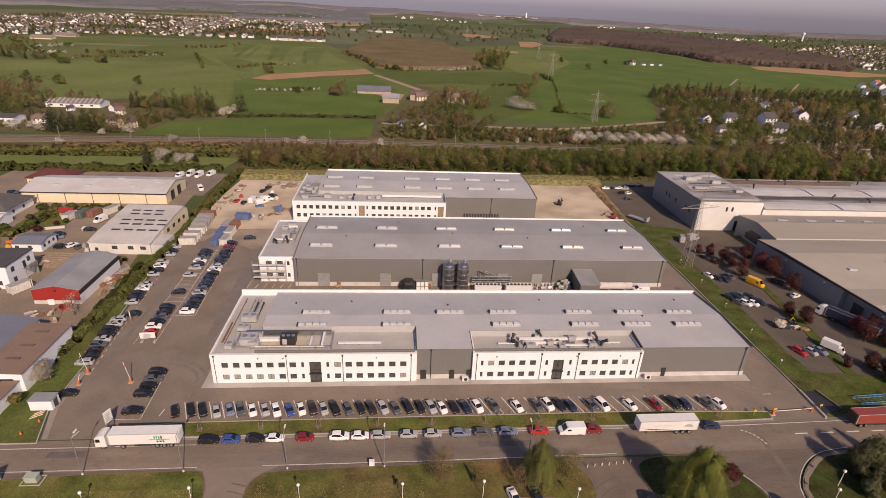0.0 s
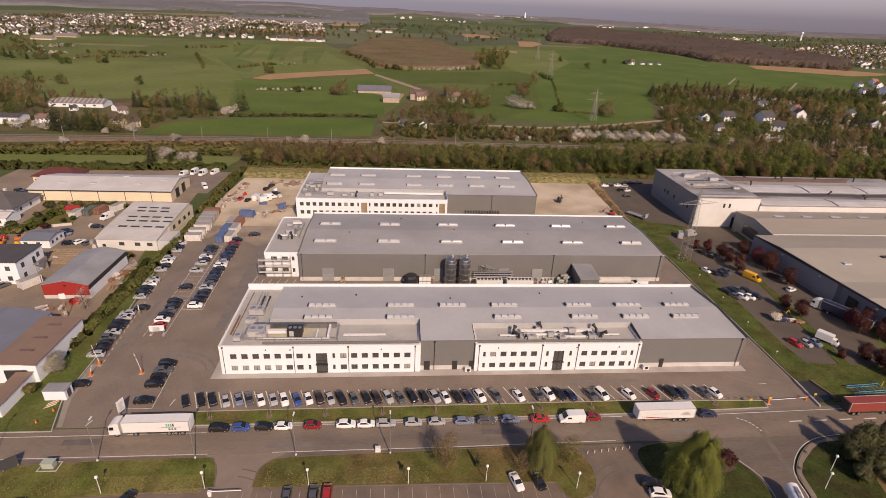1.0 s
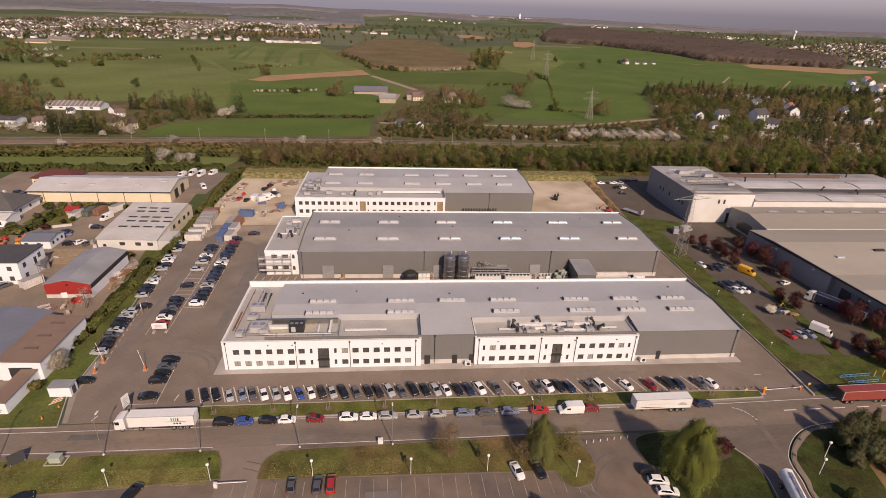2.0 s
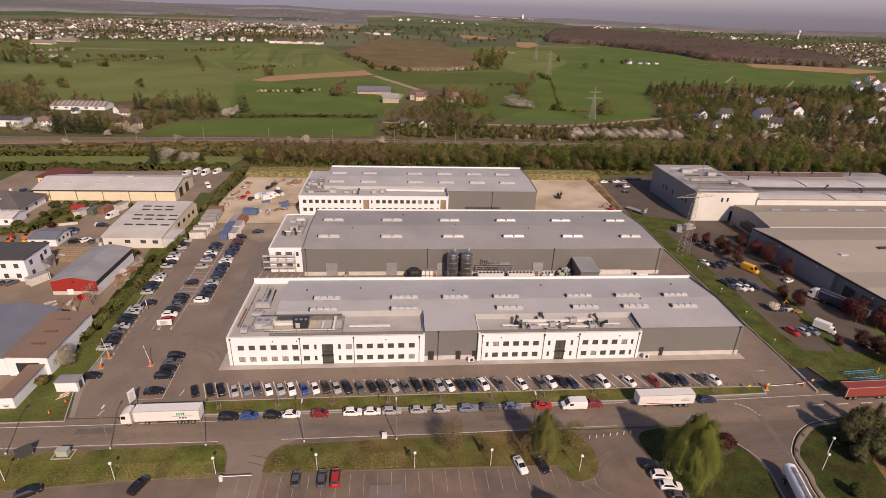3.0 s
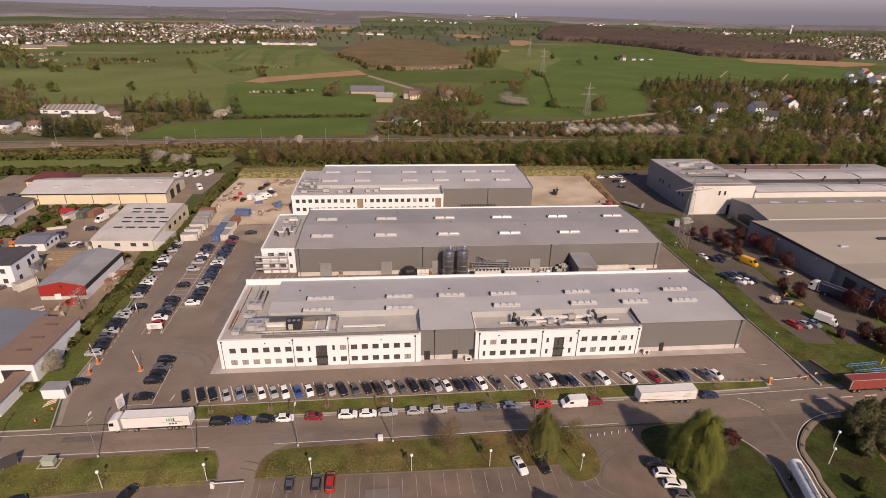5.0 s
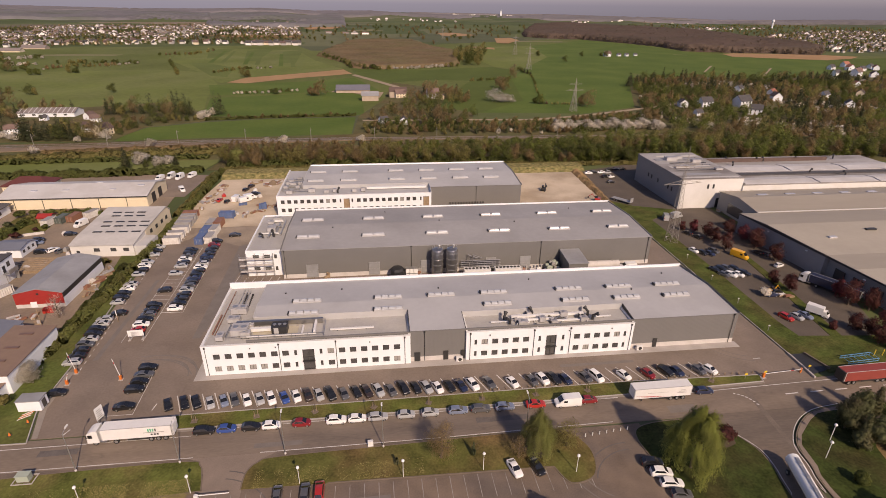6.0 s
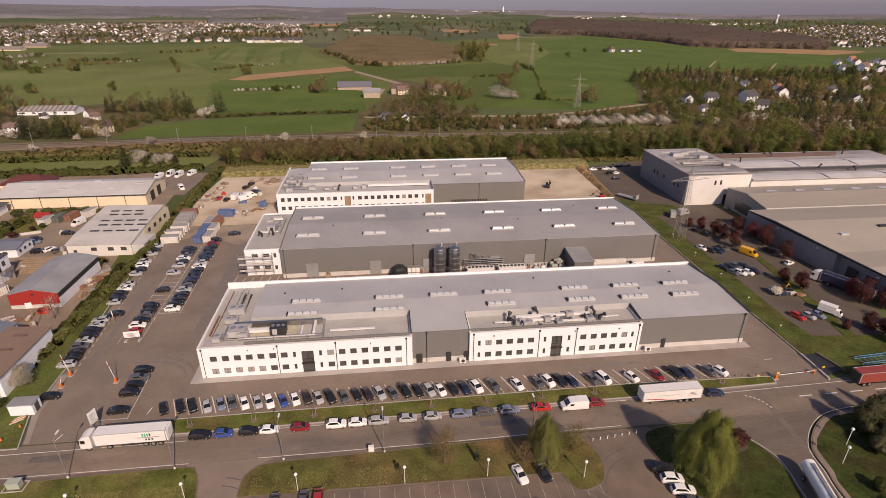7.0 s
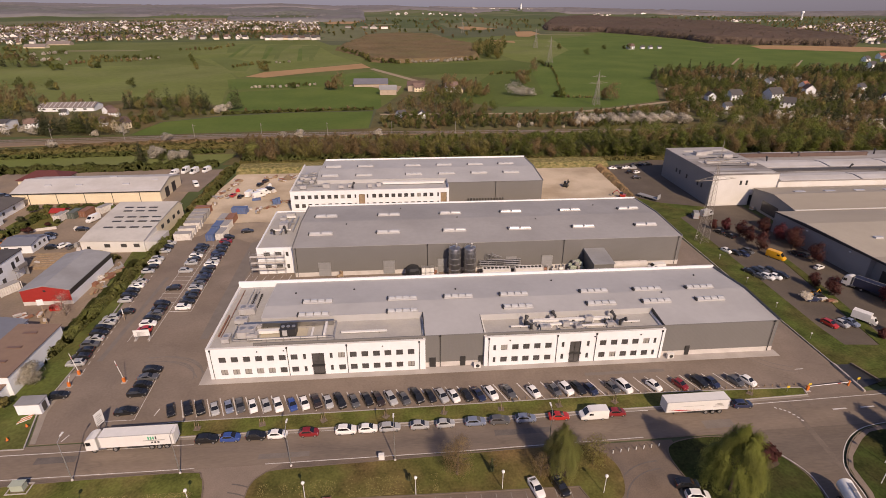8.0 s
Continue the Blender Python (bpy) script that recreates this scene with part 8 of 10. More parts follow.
for k, (x, y, s, leaf) in enumerate(((106.2, 169.0, 0.9, "l_pink"), (108.4, 163.8, 1.1, "l_red"), (108.6, 159.4, 1.1, "l_red"), (108.4, 152.4, 1.25, "l_red"), (102.6, 170.8, 0.7, "l_red"), (117.8, 165.4, 1.2, "l_red"), (119.4, 159.4, 1.2, "l_pink"), (119.6, 152.6, 1.5, "l_red"),
                                     (121.6, 156.0, 1.2, "l_red"), (119.8, 142.6, 1.3, "l_red"), (108.4, 128.2, 0.9, "l_red"), (110.0, 123.2, 1.15, "l_red"), (121.6, 118.4, 1.1, "l_pink"), (121.4, 114.2, 1.5, "l_red"), (125.0, 111.0, 1.3, "l_red"), (112.2, 102.0, 1.0, "l_red"),
                                     (114.2, 99.4, 1.0, "l_red"), (113.4, 95.6, 1.1, "l_red"), (115.4, 92.4, 1.2, "l_red"), (107.0, 103.0, 0.5, "l_red"), (121.0, 102.0, 1.2, "l_red"))):
    build_tree("small ornamental tree with dark red leaves", (x, y, 0), 5.6 * s, 4.6 * s, leaf, "bushy", 1800, 0.13, 90 + k, group="red trees at the plant", hollow=0.5, loose=0.9, core=0)
build_tree("white-blossoming bush in the car park", (101.0, 121.0, 0), 2.6, 3.4, "l_blossom", "round", 500, 0.2, 120, name="shrub")


def hedge(label, line, width, height, leaf, n, size, seed):
    """A hedge of leaf clumps along plan points, uneven in outline."""
    rng = np.random.default_rng(seed)
    line = np.array(line, dtype=float)
    seg = np.linalg.norm(np.diff(line, axis=0), axis=1)
    s = rng.random(n) * seg.sum()
    k = np.searchsorted(np.cumsum(seg), s)
    f = (s - np.concatenate([[0], np.cumsum(seg)])[k]) / seg[k]
    d = np.diff(line, axis=0)[k] / seg[k][:, None]
    p = line[k] + d * (f * seg[k])[:, None]
    top = height * (0.8 + 0.16 * np.sin(s * 0.31) + 0.12 * np.sin(s * 0.83 + 1) + 0.08 * np.sin(s * 2.1))
    wide = width * (0.82 + 0.14 * np.sin(s * 0.47 + 2) + 0.1 * np.sin(s * 1.3))
    a = rng.random(n) * math.pi
    r = 0.55 + 0.45 * rng.random(n) ** 0.5
    off = np.cos(a) * r * wide / 2
    z = np.sin(a) * r * top + 0.1
    pts = np.column_stack([p[:, 0] - d[:, 1] * off, p[:, 1] + d[:, 0] * off, z])
    out = np.column_stack([-d[:, 1] * np.cos(a), d[:, 0] * np.cos(a), np.sin(a)])
    v, q = leaf_quads(pts, size, rng, out=out)
    # dense inner twigs, in short lengths
    cuts = np.linspace(0.01, seg.sum() - 0.01, int(seg.sum() / max(1.2, size * 3)) + 2)
    kk = np.searchsorted(np.cumsum(seg), cuts)
    dd = np.diff(line, axis=0)[kk] / seg[kk][:, None]
    mid = line[kk] + dd * (cuts - np.concatenate([[0], np.cumsum(seg)])[kk])[:, None]
    ct = height * (0.8 + 0.16 * np.sin(cuts * 0.31) + 0.12 * np.sin(cuts * 0.83 + 1) + 0.08 * np.sin(cuts * 2.1))
    cw = width * (0.82 + 0.14 * np.sin(cuts * 0.47 + 2) + 0.1 * np.sin(cuts * 1.3))
    ang = np.linspace(0, math.pi, 6)
    grid = np.zeros((len(cuts), 6, 3))
    grid[:, :, 2] = np.sin(ang) * ct[:, None] * 0.8
    side_off = np.cos(ang) * cw[:, None] / 2 * 0.78
    grid[:, :, 0] = mid[:, :1] - dd[:, 1:2] * side_off
    grid[:, :, 1] = mid[:, 1:2] + dd[:, :1] * side_off
    grid += rng.normal(size=grid.shape) * 0.12 * min(height, width) * (1, 1, 0.5)
    at = np.arange(len(cuts) * 6).reshape(-1, 6)
    v, q = join(v, q, grid.reshape(-1, 3), np.stack([at[:-1, :-1], at[1:, :-1], at[1:, 1:], at[:-1, 1:]], -1).reshape(-1, 4))
    v[:, 2] = np.maximum(v[:, 2], 0.0)
    v[:, :2] -= line[0]
    inner = np.stack([-dd[:, 1:2] * np.cos(ang), dd[:, :1] * np.cos(ang), np.sin(ang) * np.ones((len(cuts), 1))], -1).reshape(-1, 3)
    ob = mesh_np("hedge", v, q, leaf, np.concatenate([leaf_norms(out, rng, 0.4), inner]))
    ob.data.shade_smooth()
    ob.location = (line[0][0], line[0][1], 0)
    return tagged(ob, label, "hedge", kind="stuff")


hedge("tall uneven green boundary hedge beside the parking bays", [(-90.0, 101), (-88.8, 110), (-87.8, 118), (-87.3, 128), (-87.0, 140), (-86.6, 150), (-86.2, 165), (-85.8, 184), (-86.0, 226), (-86.6, 262)], 3.1, 3.3, "l_hedge", 38000, 0.15, 201)
hedge("brownish scrub inside the boundary hedge", [(-90.6, 108), (-89.6, 118), (-89.0, 135), (-89.4, 158)], 2.6, 2.4, "l_green", 8000, 0.18, 202)
hedge("brownish scrub along the yard of the cream hall", [(-88.4, 200), (-88.8, 228), (-89.2, 258)], 2.8, 2.4, "l_bud", 7000, 0.22, 218)
hedge("low green hedge round the house garden", [(-150, 178), (-142, 183), (-141, 198), (-130, 206), (-118, 207)], 3.5, 2.6, "l_green", 3000, 0.3, 203)
hedge("green scrub beside the low hall", [(-96, 160), (-104, 164), (-110, 163)], 3.5, 2.2, "l_bud", 1500, 0.25, 204)
hedge("dense hedge behind the cream hall", [(-260, 256), (-180, 259), (-140, 260), (-96, 264)], 6, 4.0, "l_green", 15000, 0.36, 205)
hedge("brown and green scrub along the railway", [(-300, 288), (-200, 292), (-150, 298), (-90, 303)], 12, 3.6, "l_bud", 17000, 0.36, 206)
hedge("low brown scrub on the railway slope", [(-190, 303), (-150, 308), (-90, 313)], 8, 2.6, "l_brown", 8000, 0.34, 217)
hedge("green scrub at the railway's foot", [(-300, 283), (-220, 284), (-150, 287), (-100, 290)], 5, 2.8, "l_green", 7000, 0.34, 218)
hedge("trimmed row of bushes between the fields", [(-131, 393), (-84, 401), (-26, 404)], 2.4, 2.4, "l_green", 3600, 0.36, 207)
hedge("bushy undergrowth along the front of the tree belt", [(-86, 265), (-30, 265.5), (40, 266), (96, 262), (170, 259), (260, 261)], 5, 2.2, "l_bud", 24000, 0.2, 219)
hedge("green undergrowth inside the tree belt", [(-86, 272), (40, 272), (120, 270), (260, 268)], 9, 4.0, "l_green", 22000, 0.3, 220)
# tree kinds for the belt and the woods
SPECIES = [("l_spring", "bushy", 11.5, 7.6, "spring-green leafy tree in the tree belt"), ("l_green", "bushy", 10.0, 8.0, "green leafy tree in the tree belt"), ("l_bud", "bushy", 11.5, 6.8, "upright budding tree in the tree belt"),
           ("l_brown", "bushy", 11.0, 6.8, "leafless brown tree in the tree belt"), ("l_dark", "cone", 13.0, 6.4, "dark conifer among leafy trees"), ("l_blossom", "bushy", 6.0, 6.6, "white-blossoming wild tree beside the railway"), ("l_green", "tall", 12.0, 6.0, "slender green poplar in the tree belt"),
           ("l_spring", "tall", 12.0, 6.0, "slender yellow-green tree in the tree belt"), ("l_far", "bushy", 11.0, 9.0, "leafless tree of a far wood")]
protos = {}
wood_rng = np.random.default_rng(77)


def grove_tree(kind, x, y, s, turn):
    leaf, shape, h, w, lab = SPECIES[kind]
    if kind not in protos:
        protos[kind] = build_tree(lab, (x, y, -0.1), h, w, leaf, shape, 1700, 0.125 if leaf in ("l_bud", "l_brown") else 0.145, 300 + kind, group="tree belt", limbs=7, hollow=0.5, turn=turn, droop=-1.0 if leaf in ("l_bud", "l_brown") else 0.2, long=3.4 if leaf in ("l_bud", "l_brown") else 1.8, loose=0.9, core=0)
        return protos[kind]
    return copy_thing(protos[kind], pose(x, y, -0.1, 0, 0, turn) @ Matrix.Diagonal((1.28 * s, 1.28 * s, 0.97 * s, 1)))


def grove(name, label, spots, mix, n, size, seed, scale=1.0):
    """Many trees as one mesh for each leaf kind: spots are (x, y)."""
    rng = np.random.default_rng(seed)
    by = {}
    share = np.cumsum([m[1] for m in mix])
    drift = [0.5 + 0.3 * math.sin(x * 0.033 + seed) + 0.3 * math.sin(y * 0.051 + 2 * seed + x * 0.02) + rng.normal() * 0.13 for x, y in spots]
    rank = np.argsort(np.argsort(drift)) / max(len(spots), 1)
    kinds = [mix[min(int(np.searchsorted(share, u)), len(mix) - 1)][0] for u in rank]
    for (x, y), kind in zip(spots, kinds):
        leaf, shape, h, w, _ = SPECIES[kind]
        s = rng.uniform(0.55, 1.25) * scale
        lobes = lobes_for(shape, h * s, w * s * (rng.uniform(0.9, 1.2) if shape == "cone" else rng.uniform(1.1, 1.6)), rng)
        pts, out = crown_points(lobes, n, rng, 0.2)
        twiggy = leaf in ("l_bud", "l_brown") and n > 100
        v, q = leaf_quads(pts, size * 0.8, rng, -0.9 if twiggy else 0.2, 2.6 if twiggy else 1.6, out, 0.9)
        v[:, 2] = np.maximum(v[:, 2], 0)
        v += (x, y, float(rise(np.array(x), np.array(y))))
        by.setdefault(leaf, []).append((v, q, leaf_norms(out, rng)))
    for leaf, vs in by.items():
        start = np.cumsum([0] + [len(a[0]) for a in vs])
        ob = mesh_np(name, np.concatenate([a[0] for a in vs]), np.concatenate([a[1] + k for a, k in zip(vs, start)]), leaf, np.concatenate([a[2] for a in vs]))
        ob.data.shade_smooth()
        tagged(ob, label, "wood", kind="stuff")


def fill(poly, gap, seed):
    """Jittered points inside a plan polygon."""
    rng = np.random.default_rng(seed)
    poly = np.array(poly, dtype=float)
    lo, hi = poly.min(0), poly.max(0)
    gx, gy = np.meshgrid(np.arange(lo[0], hi[0], gap), np.arange(lo[1], hi[1], gap))
    pts = np.column_stack([gx.ravel(), gy.ravel()]) + rng.uniform(-0.45, 0.45, (gx.size, 2)) * gap
    inside = np.zeros(len(pts), bool)
    for (ax, ay), (bx, by) in zip(poly, np.roll(poly, -1, 0)):
        hit = ((ay > pts[:, 1]) != (by > pts[:, 1])) & (pts[:, 0] < (bx - ax) * (pts[:, 1] - ay) / (by - ay + 1e-12) + ax)
        inside ^= hit
    return pts[inside]


def spread(poly, gap, seed):
    return [tuple(map(float, p)) for p in fill(poly, gap, seed)]


def bush_row(label, line, gap, wide, mix, n, size, seed, scale):
    """Bushes in an uneven row along plan points."""
    rng = np.random.default_rng(seed)
    spots = []
    for (ax, ay), (bx, by) in zip(line, line[1:]):
        for f in np.arange(0, 1, gap / math.hypot(bx - ax, by - ay)):
            spots.append((ax + (bx - ax) * f + rng.normal() * wide, ay + (by - ay) * f + rng.normal() * wide))
    grove("bushes", label, spots, mix, n, size, seed, scale)


GREEN_MIX, BUD_MIX, BLOSSOM_MIX = [(1, 0.6), (0, 0.15), (2, 0.25)], [(2, 0.5), (3, 0.3), (1, 0.2)], [(5, 0.6), (1, 0.4)]
bush_row("field hedge with bushes", [(-140, 518), (-114, 519), (-85, 532)], 3.4, 0.6, BLOSSOM_MIX, 120, 0.45, 208, 0.36)
bush_row("line of bushes along a ditch", [(174, 702), (174, 655)], 5, 1.5, [(4, 0.2), (1, 0.8)], 120, 0.6, 210, 0.45)
bush_row("thin hedge along a ditch", [(174, 651), (160, 580), (149, 536), (130, 454)], 4.5, 0.4, GREEN_MIX, 60, 0.35, 212, 0.2)
bush_row("low hedge by the pylon", [(126, 452), (140, 446), (157, 444)], 2.5, 0.6, BUD_MIX, 80, 0.36, 211, 0.22)
bush_row("hedge round the small pasture", [(92, 598), (120, 606), (143, 612)], 4, 1, GREEN_MIX, 100, 0.5, 221, 0.3)
bush_row("long blossoming hedge across the far pasture", [(-407, 719), (-395, 749), (-353, 755), (-326, 797)], 3.4, 3, [(2, 0.35), (3, 0.3), (5, 0.2), (1, 0.15)], 90, 0.6, 213, 0.42)
bush_row("bushes on a bank in the pasture", [(-425, 790), (-390, 800), (-350, 800)], 3, 5, [(1, 0.75), (2, 0.25)], 90, 0.7, 223, 0.42)
bush_row("hedge beside the brown wood", [(-101, 912), (-57, 809), (-42, 737), (-8, 713), (52, 731), (100, 751)], 4.5, 2, [(1, 0.45), (2, 0.25), (5, 0.3)], 90, 0.75, 214, 0.6)
bush_row("hedge along a field track", [(-296, 819), (-233, 657)], 6, 1, GREEN_MIX, 90, 0.6, 215, 0.4)
bush_row("hedge on the meadow slope", [(-200, 676), (-179, 717), (-140, 735)], 4, 1.2, [(2, 0.5), (1, 0.3), (5, 0.2)], 90, 0.6, 225, 0.36)
bush_row("hedge below the village", [(-345, 912), (-300, 925), (-285, 1010)], 6, 2, BUD_MIX, 70, 0.8, 226, 0.45)
bush_row("shrub belt in front of the village", [(-640, 800), (-540, 800), (-440, 760)], 4.5, 6, [(2, 0.4), (5, 0.2), (3, 0.2), (1, 0.2)], 70, 0.8, 216, 0.5)
# houses beyond the railway: place, size, turn, kind of roof
LEFT_HOUSES = ((-180, 352, 1.1, 68, 2), (-193, 362, 0.95, -10, 0), (-203, 393, 0.8, 15, 0), (-212, 404, 0.8, 70, 0), (-240, 400, 0.6, 5, 1), (-237, 359, 0.9, 20, 0))
RIGHT_HOUSES = ((246, 430, 1.0, 80, 1), (266, 430, 1.25, 5, 1), (298, 428, 1.5, 12, 1), (287, 394, 1.2, -38, 1), (350, 456, 1.2, 75, 0), (237, 391, 0.8, 15, 1), (351, 512, 1.0, 30, 1), (392, 420, 1.0, 60, 1), (410, 470, 1.0, 20, 1), (455, 478, 1.0, 45, 2), (568, 640, 1.1, 10, 1), (590, 634, 1.5, 25, 0), (604, 622, 1.2, 60, 0), (470, 440, 1.0, 20, 0), (617, 706, 1.1, 15, 1), (640, 700, 1.2, 80, 3), (668, 740, 1.2, 10, 3), (625, 668, 1.0, 30, 3), (650, 690, 1.0, 5, 1), (680, 700, 1.1, 60, 3), (690, 720, 1.0, 20, 1), (506, 540, 1.0, 70, 3), (371, 490, 0.9, 25, 3))


def clear_of_houses(p):
    """No tall tree stands among the houses or just before them."""
    return not any(hy - 34 < p[1] < hy + 6 and abs(p[0] - hx * p[1] / hy) < 8.0 for hx, hy, *_ in RIGHT_HOUSES + LEFT_HOUSES)


# the belt behind the site: brown and budding to the west, greener to the east
BELT_FRONT = [(-84, 267), (-40, 268), (40, 268), (96, 264), (170, 260), (300, 262), (300, 280), (96, 281), (-20, 283), (-90, 279)]
MIX_X = [(-100, [3, 2, 2, 3, 3]), (-30, [3, 3, 2, 2]), (0, [2, 3, 0, 2, 1]), (36, [0, 7, 1, 0, 6]), (62, [2, 3, 0, 1]), (92, [0, 7, 6, 0, 1]), (160, [0, 1, 7, 0, 3])]
for x, y in fill(BELT_FRONT, 5.9, 21):
    choice = [m for lim, m in MIX_X if x >= lim][-1]
    grove_tree(int(wood_rng.choice(choice)), float(x), float(y), float(wood_rng.choice((0.6, 0.7, 0.78, 0.86, 0.95, 1.04))), float(wood_rng.uniform(0, 360)))
grove("tree_belt", "dense belt of budding and brown trees behind the site", spread([(-90, 279), (-20, 283), (60, 282), (60, 300), (-92, 296)], 5.6, 22), [(0, 0.06), (2, 0.44), (3, 0.5)], 510, 0.239, 23, 0.72)
grove("tree_belt", "dense belt of green and budding trees behind the site", spread([(60, 282), (230, 280), (230, 300), (60, 300)], 5.6, 122), [(0, 0.26), (1, 0.2), (2, 0.3), (3, 0.1), (6, 0.07), (7, 0.07)], 510, 0.239, 123, 0.8)
grove("scrub", "low scrub and young trees beside the railway", spread([(-92, 297), (230, 300), (230, 316), (-92, 318)], 4.2, 222), [(0, 0.2), (1, 0.25), (2, 0.3), (3, 0.25)], 110, 0.32, 223, 0.3)
grove("tree_belt", "mixed wood between the railway and the plant", spread([(100, 297), (232, 299), (260, 318), (178, 320), (110, 312)], 7.6, 232), [(0, 0.4), (1, 0.25), (2, 0.15), (3, 0.15), (4, 0.05)], 370, 0.285, 233, 0.95)
grove("tree_belt", "taller mixed wood beside the neighbouring plant", spread([(228, 281), (420, 280), (440, 372), (270, 352), (190, 346), (205, 333), (232, 334)], 8.6, 224), [(0, 0.33), (1, 0.25), (2, 0.12), (3, 0.18), (4, 0.08), (5, 0.04)], 300, 0.342, 225, 1.0)
grove("scrub", "thicket between railway and country road", spread([(-18, 340), (100, 334), (150, 336), (180, 352), (206, 400), (146, 384), (102, 373), (32, 376), (-20, 376)], 5.2, 230), [(0, 0.1), (1, 0.42), (2, 0.14), (3, 0.28), (4, 0.04), (5, 0.02)], 150, 0.32, 231, 0.48)
grove("tree_belt", "trees beside the railway and meadow", spread([(-400, 286), (-220, 290), (-220, 302), (-400, 298)], 9, 24), [(1, 0.3), (2, 0.3), (5, 0.2), (3, 0.2)], 270, 0.353, 25, 0.5)
# gardens beyond the railway
grove("wood", "dark conifers beside the railway", [(-214, 336), (-208, 339), (-204, 335), (-199, 338), (-196, 333), (-191, 336), (-219, 340), (-202, 344), (-210, 345), (-237, 362), (-240, 358), (-233, 365), (-186, 338), *spread([(-228, 333), (-184, 334), (-186, 346), (-226, 352)], 7.5, 326)], [(4, 0.85), (1, 0.15)], 290, 0.342, 26, 1.1)
grove("wood", "blossoming and budding bushes by the gardens", [(-186, 332), (-182, 335), (-178, 334), (-190, 341), (-172, 336), (-228, 342), (-224, 338), (-234, 345), (-240, 338), (-176, 342)], [(5, 0.55), (2, 0.25), (3, 0.2)], 390, 0.285, 126, 1.15)
grove("wood", "mixed trees round the houses beyond the railway", [p for p in spread([(-400, 345), (-250, 362), (-262, 400), (-225, 425), (-215, 440), (-290, 432), (-400, 420)], 12, 127) if clear_of_houses(p)], [(0, 0.12), (1, 0.2), (2, 0.25), (3, 0.28), (4, 0.15)], 270, 0.376, 27, 1.0)
grove("wood", "low garden bushes round the houses", [p for p in spread([(-262, 345), (-170, 345), (-166, 372), (-200, 388), (-240, 385)], 7, 128) if clear_of_houses(p)], [(1, 0.35), (2, 0.35), (3, 0.2), (5, 0.1)], 180, 0.308, 129, 0.5)
grove("wood", "dark trees at the end of the crop field", [(-206, 418), (-201, 424), (-197, 420), (-193, 428), (-178, 424), (-174, 430), (-168, 422), (-163, 428), (-158, 424), (-183, 420), (-188, 426), (-150, 414), (-146, 412), (-128, 412), (-125, 414)], [(4, 0.85), (1, 0.15)], 390, 0.353, 28, 1.3)
grove("wood", "budding trees at the end of the crop field", spread([(-212, 412), (-150, 396), (-140, 408), (-146, 420), (-205, 432)], 9.5, 29), [(0, 0.16), (2, 0.2), (3, 0.34), (1, 0.2), (4, 0.1)], 320, 0.331, 130, 1.15)
grove("wood", "brown bushes beside the crop field", spread([(-192, 352), (-172, 350), (-164, 372), (-132, 392), (-140, 402), (-180, 392)], 7, 131), [(1, 0.3), (2, 0.35), (3, 0.3), (5, 0.05)], 240, 0.319, 132, 0.65)
grove("wood", "blossoming bushes at the hedge's end", [(-138, 410), (-134, 405), (-131, 412), (-136, 398), (-130, 398)], [(5, 1.0)], 370, 0.342, 133, 1.0)
# round the farm
grove("wood", "tall trees round the farm beyond the railway", [p for p in spread([(-24, 346), (54, 362), (64, 405), (44, 425), (36, 470), (20, 474), (6, 430), (-12, 395)], 10.5, 31) if not (-14 < p[0] < 14 and 352 < p[1] < 382)], [(0, 0.12), (1, 0.2), (2, 0.24), (3, 0.38), (4, 0.06)], 240, 0.342, 32, 0.92)
grove("wood", "bare brown trees round the farmhouse", spread([(20, 474), (60, 440), (72, 470), (66, 520), (42, 540), (30, 500)], 11, 134), [(2, 0.25), (3, 0.65), (4, 0.1)], 290, 0.365, 135, 0.95)
grove("wood", "bushes round the pasture", [(96, 458), (92, 460), (100, 461), (104, 458), (89, 464)], [(5, 1.0)], 420, 0.353, 136, 1.7)
grove("wood", "bare round trees in the fields", [(164, 431), (159, 436), (110, 520), (116, 530), (112, 545), (143, 612), (-65, 500), (-60, 504), (-70, 503), (-157, 638), (-153, 640)], [(3, 0.7), (2, 0.3)], 420, 0.422, 137, 1.35)
grove("wood", "scattered field trees and bushes", [(-361, 682), (-356, 684), (-352, 681), (-313, 516), (-309, 517), (-249, 528), (-333, 522), (-343, 523), (128, 449), (124, 452), (268, 806), (262, 930), (-102, 512), (-389, 668), (-384, 664), (-392, 662), (255, 905), (330, 905), (372, 905), (366, 912)], [(0, 0.2), (1, 0.6), (2, 0.2)], 320, 0.456, 37, 0.95)
grove("wood", "dark clump of trees in the pasture", [(-448, 695), (-440, 700), (-432, 703), (-425, 710), (-430, 692), (-418, 703), (-468, 700), (-460, 706), (-480, 708), (-500, 700), (-490, 715), (-510, 712)], [(1, 0.6), (4, 0.25), (3, 0.15)], 260, 0.479, 337, 1.15)
bush_row("blossoming bushes above the dark clump", [(-520, 835), (-500, 858), (-478, 862)], 5, 3, [(5, 0.7), (1, 0.3)], 90, 0.7, 338, 0.7)
bush_row("blossoming bushes beside the dark clump", [(-500, 770), (-478, 772), (-448, 760)], 5, 4, [(5, 0.5), (1, 0.3), (3, 0.2)], 90, 0.7, 339, 0.8)
grove("wood", "row of poplars by the brown wood", spread([(96, 745), (125, 949), (180, 975), (143, 760)], 17, 38), [(6, 0.4), (2, 0.6)], 220, 0.764, 138, 1.6)
grove("wood", "bare brown wood at the pasture's end", spread([(-420, 398), (-300, 420), (-290, 450), (-300, 475), (-420, 470)], 10, 228), [(3, 0.7), (2, 0.3)], 240, 0.388, 229, 1.25)
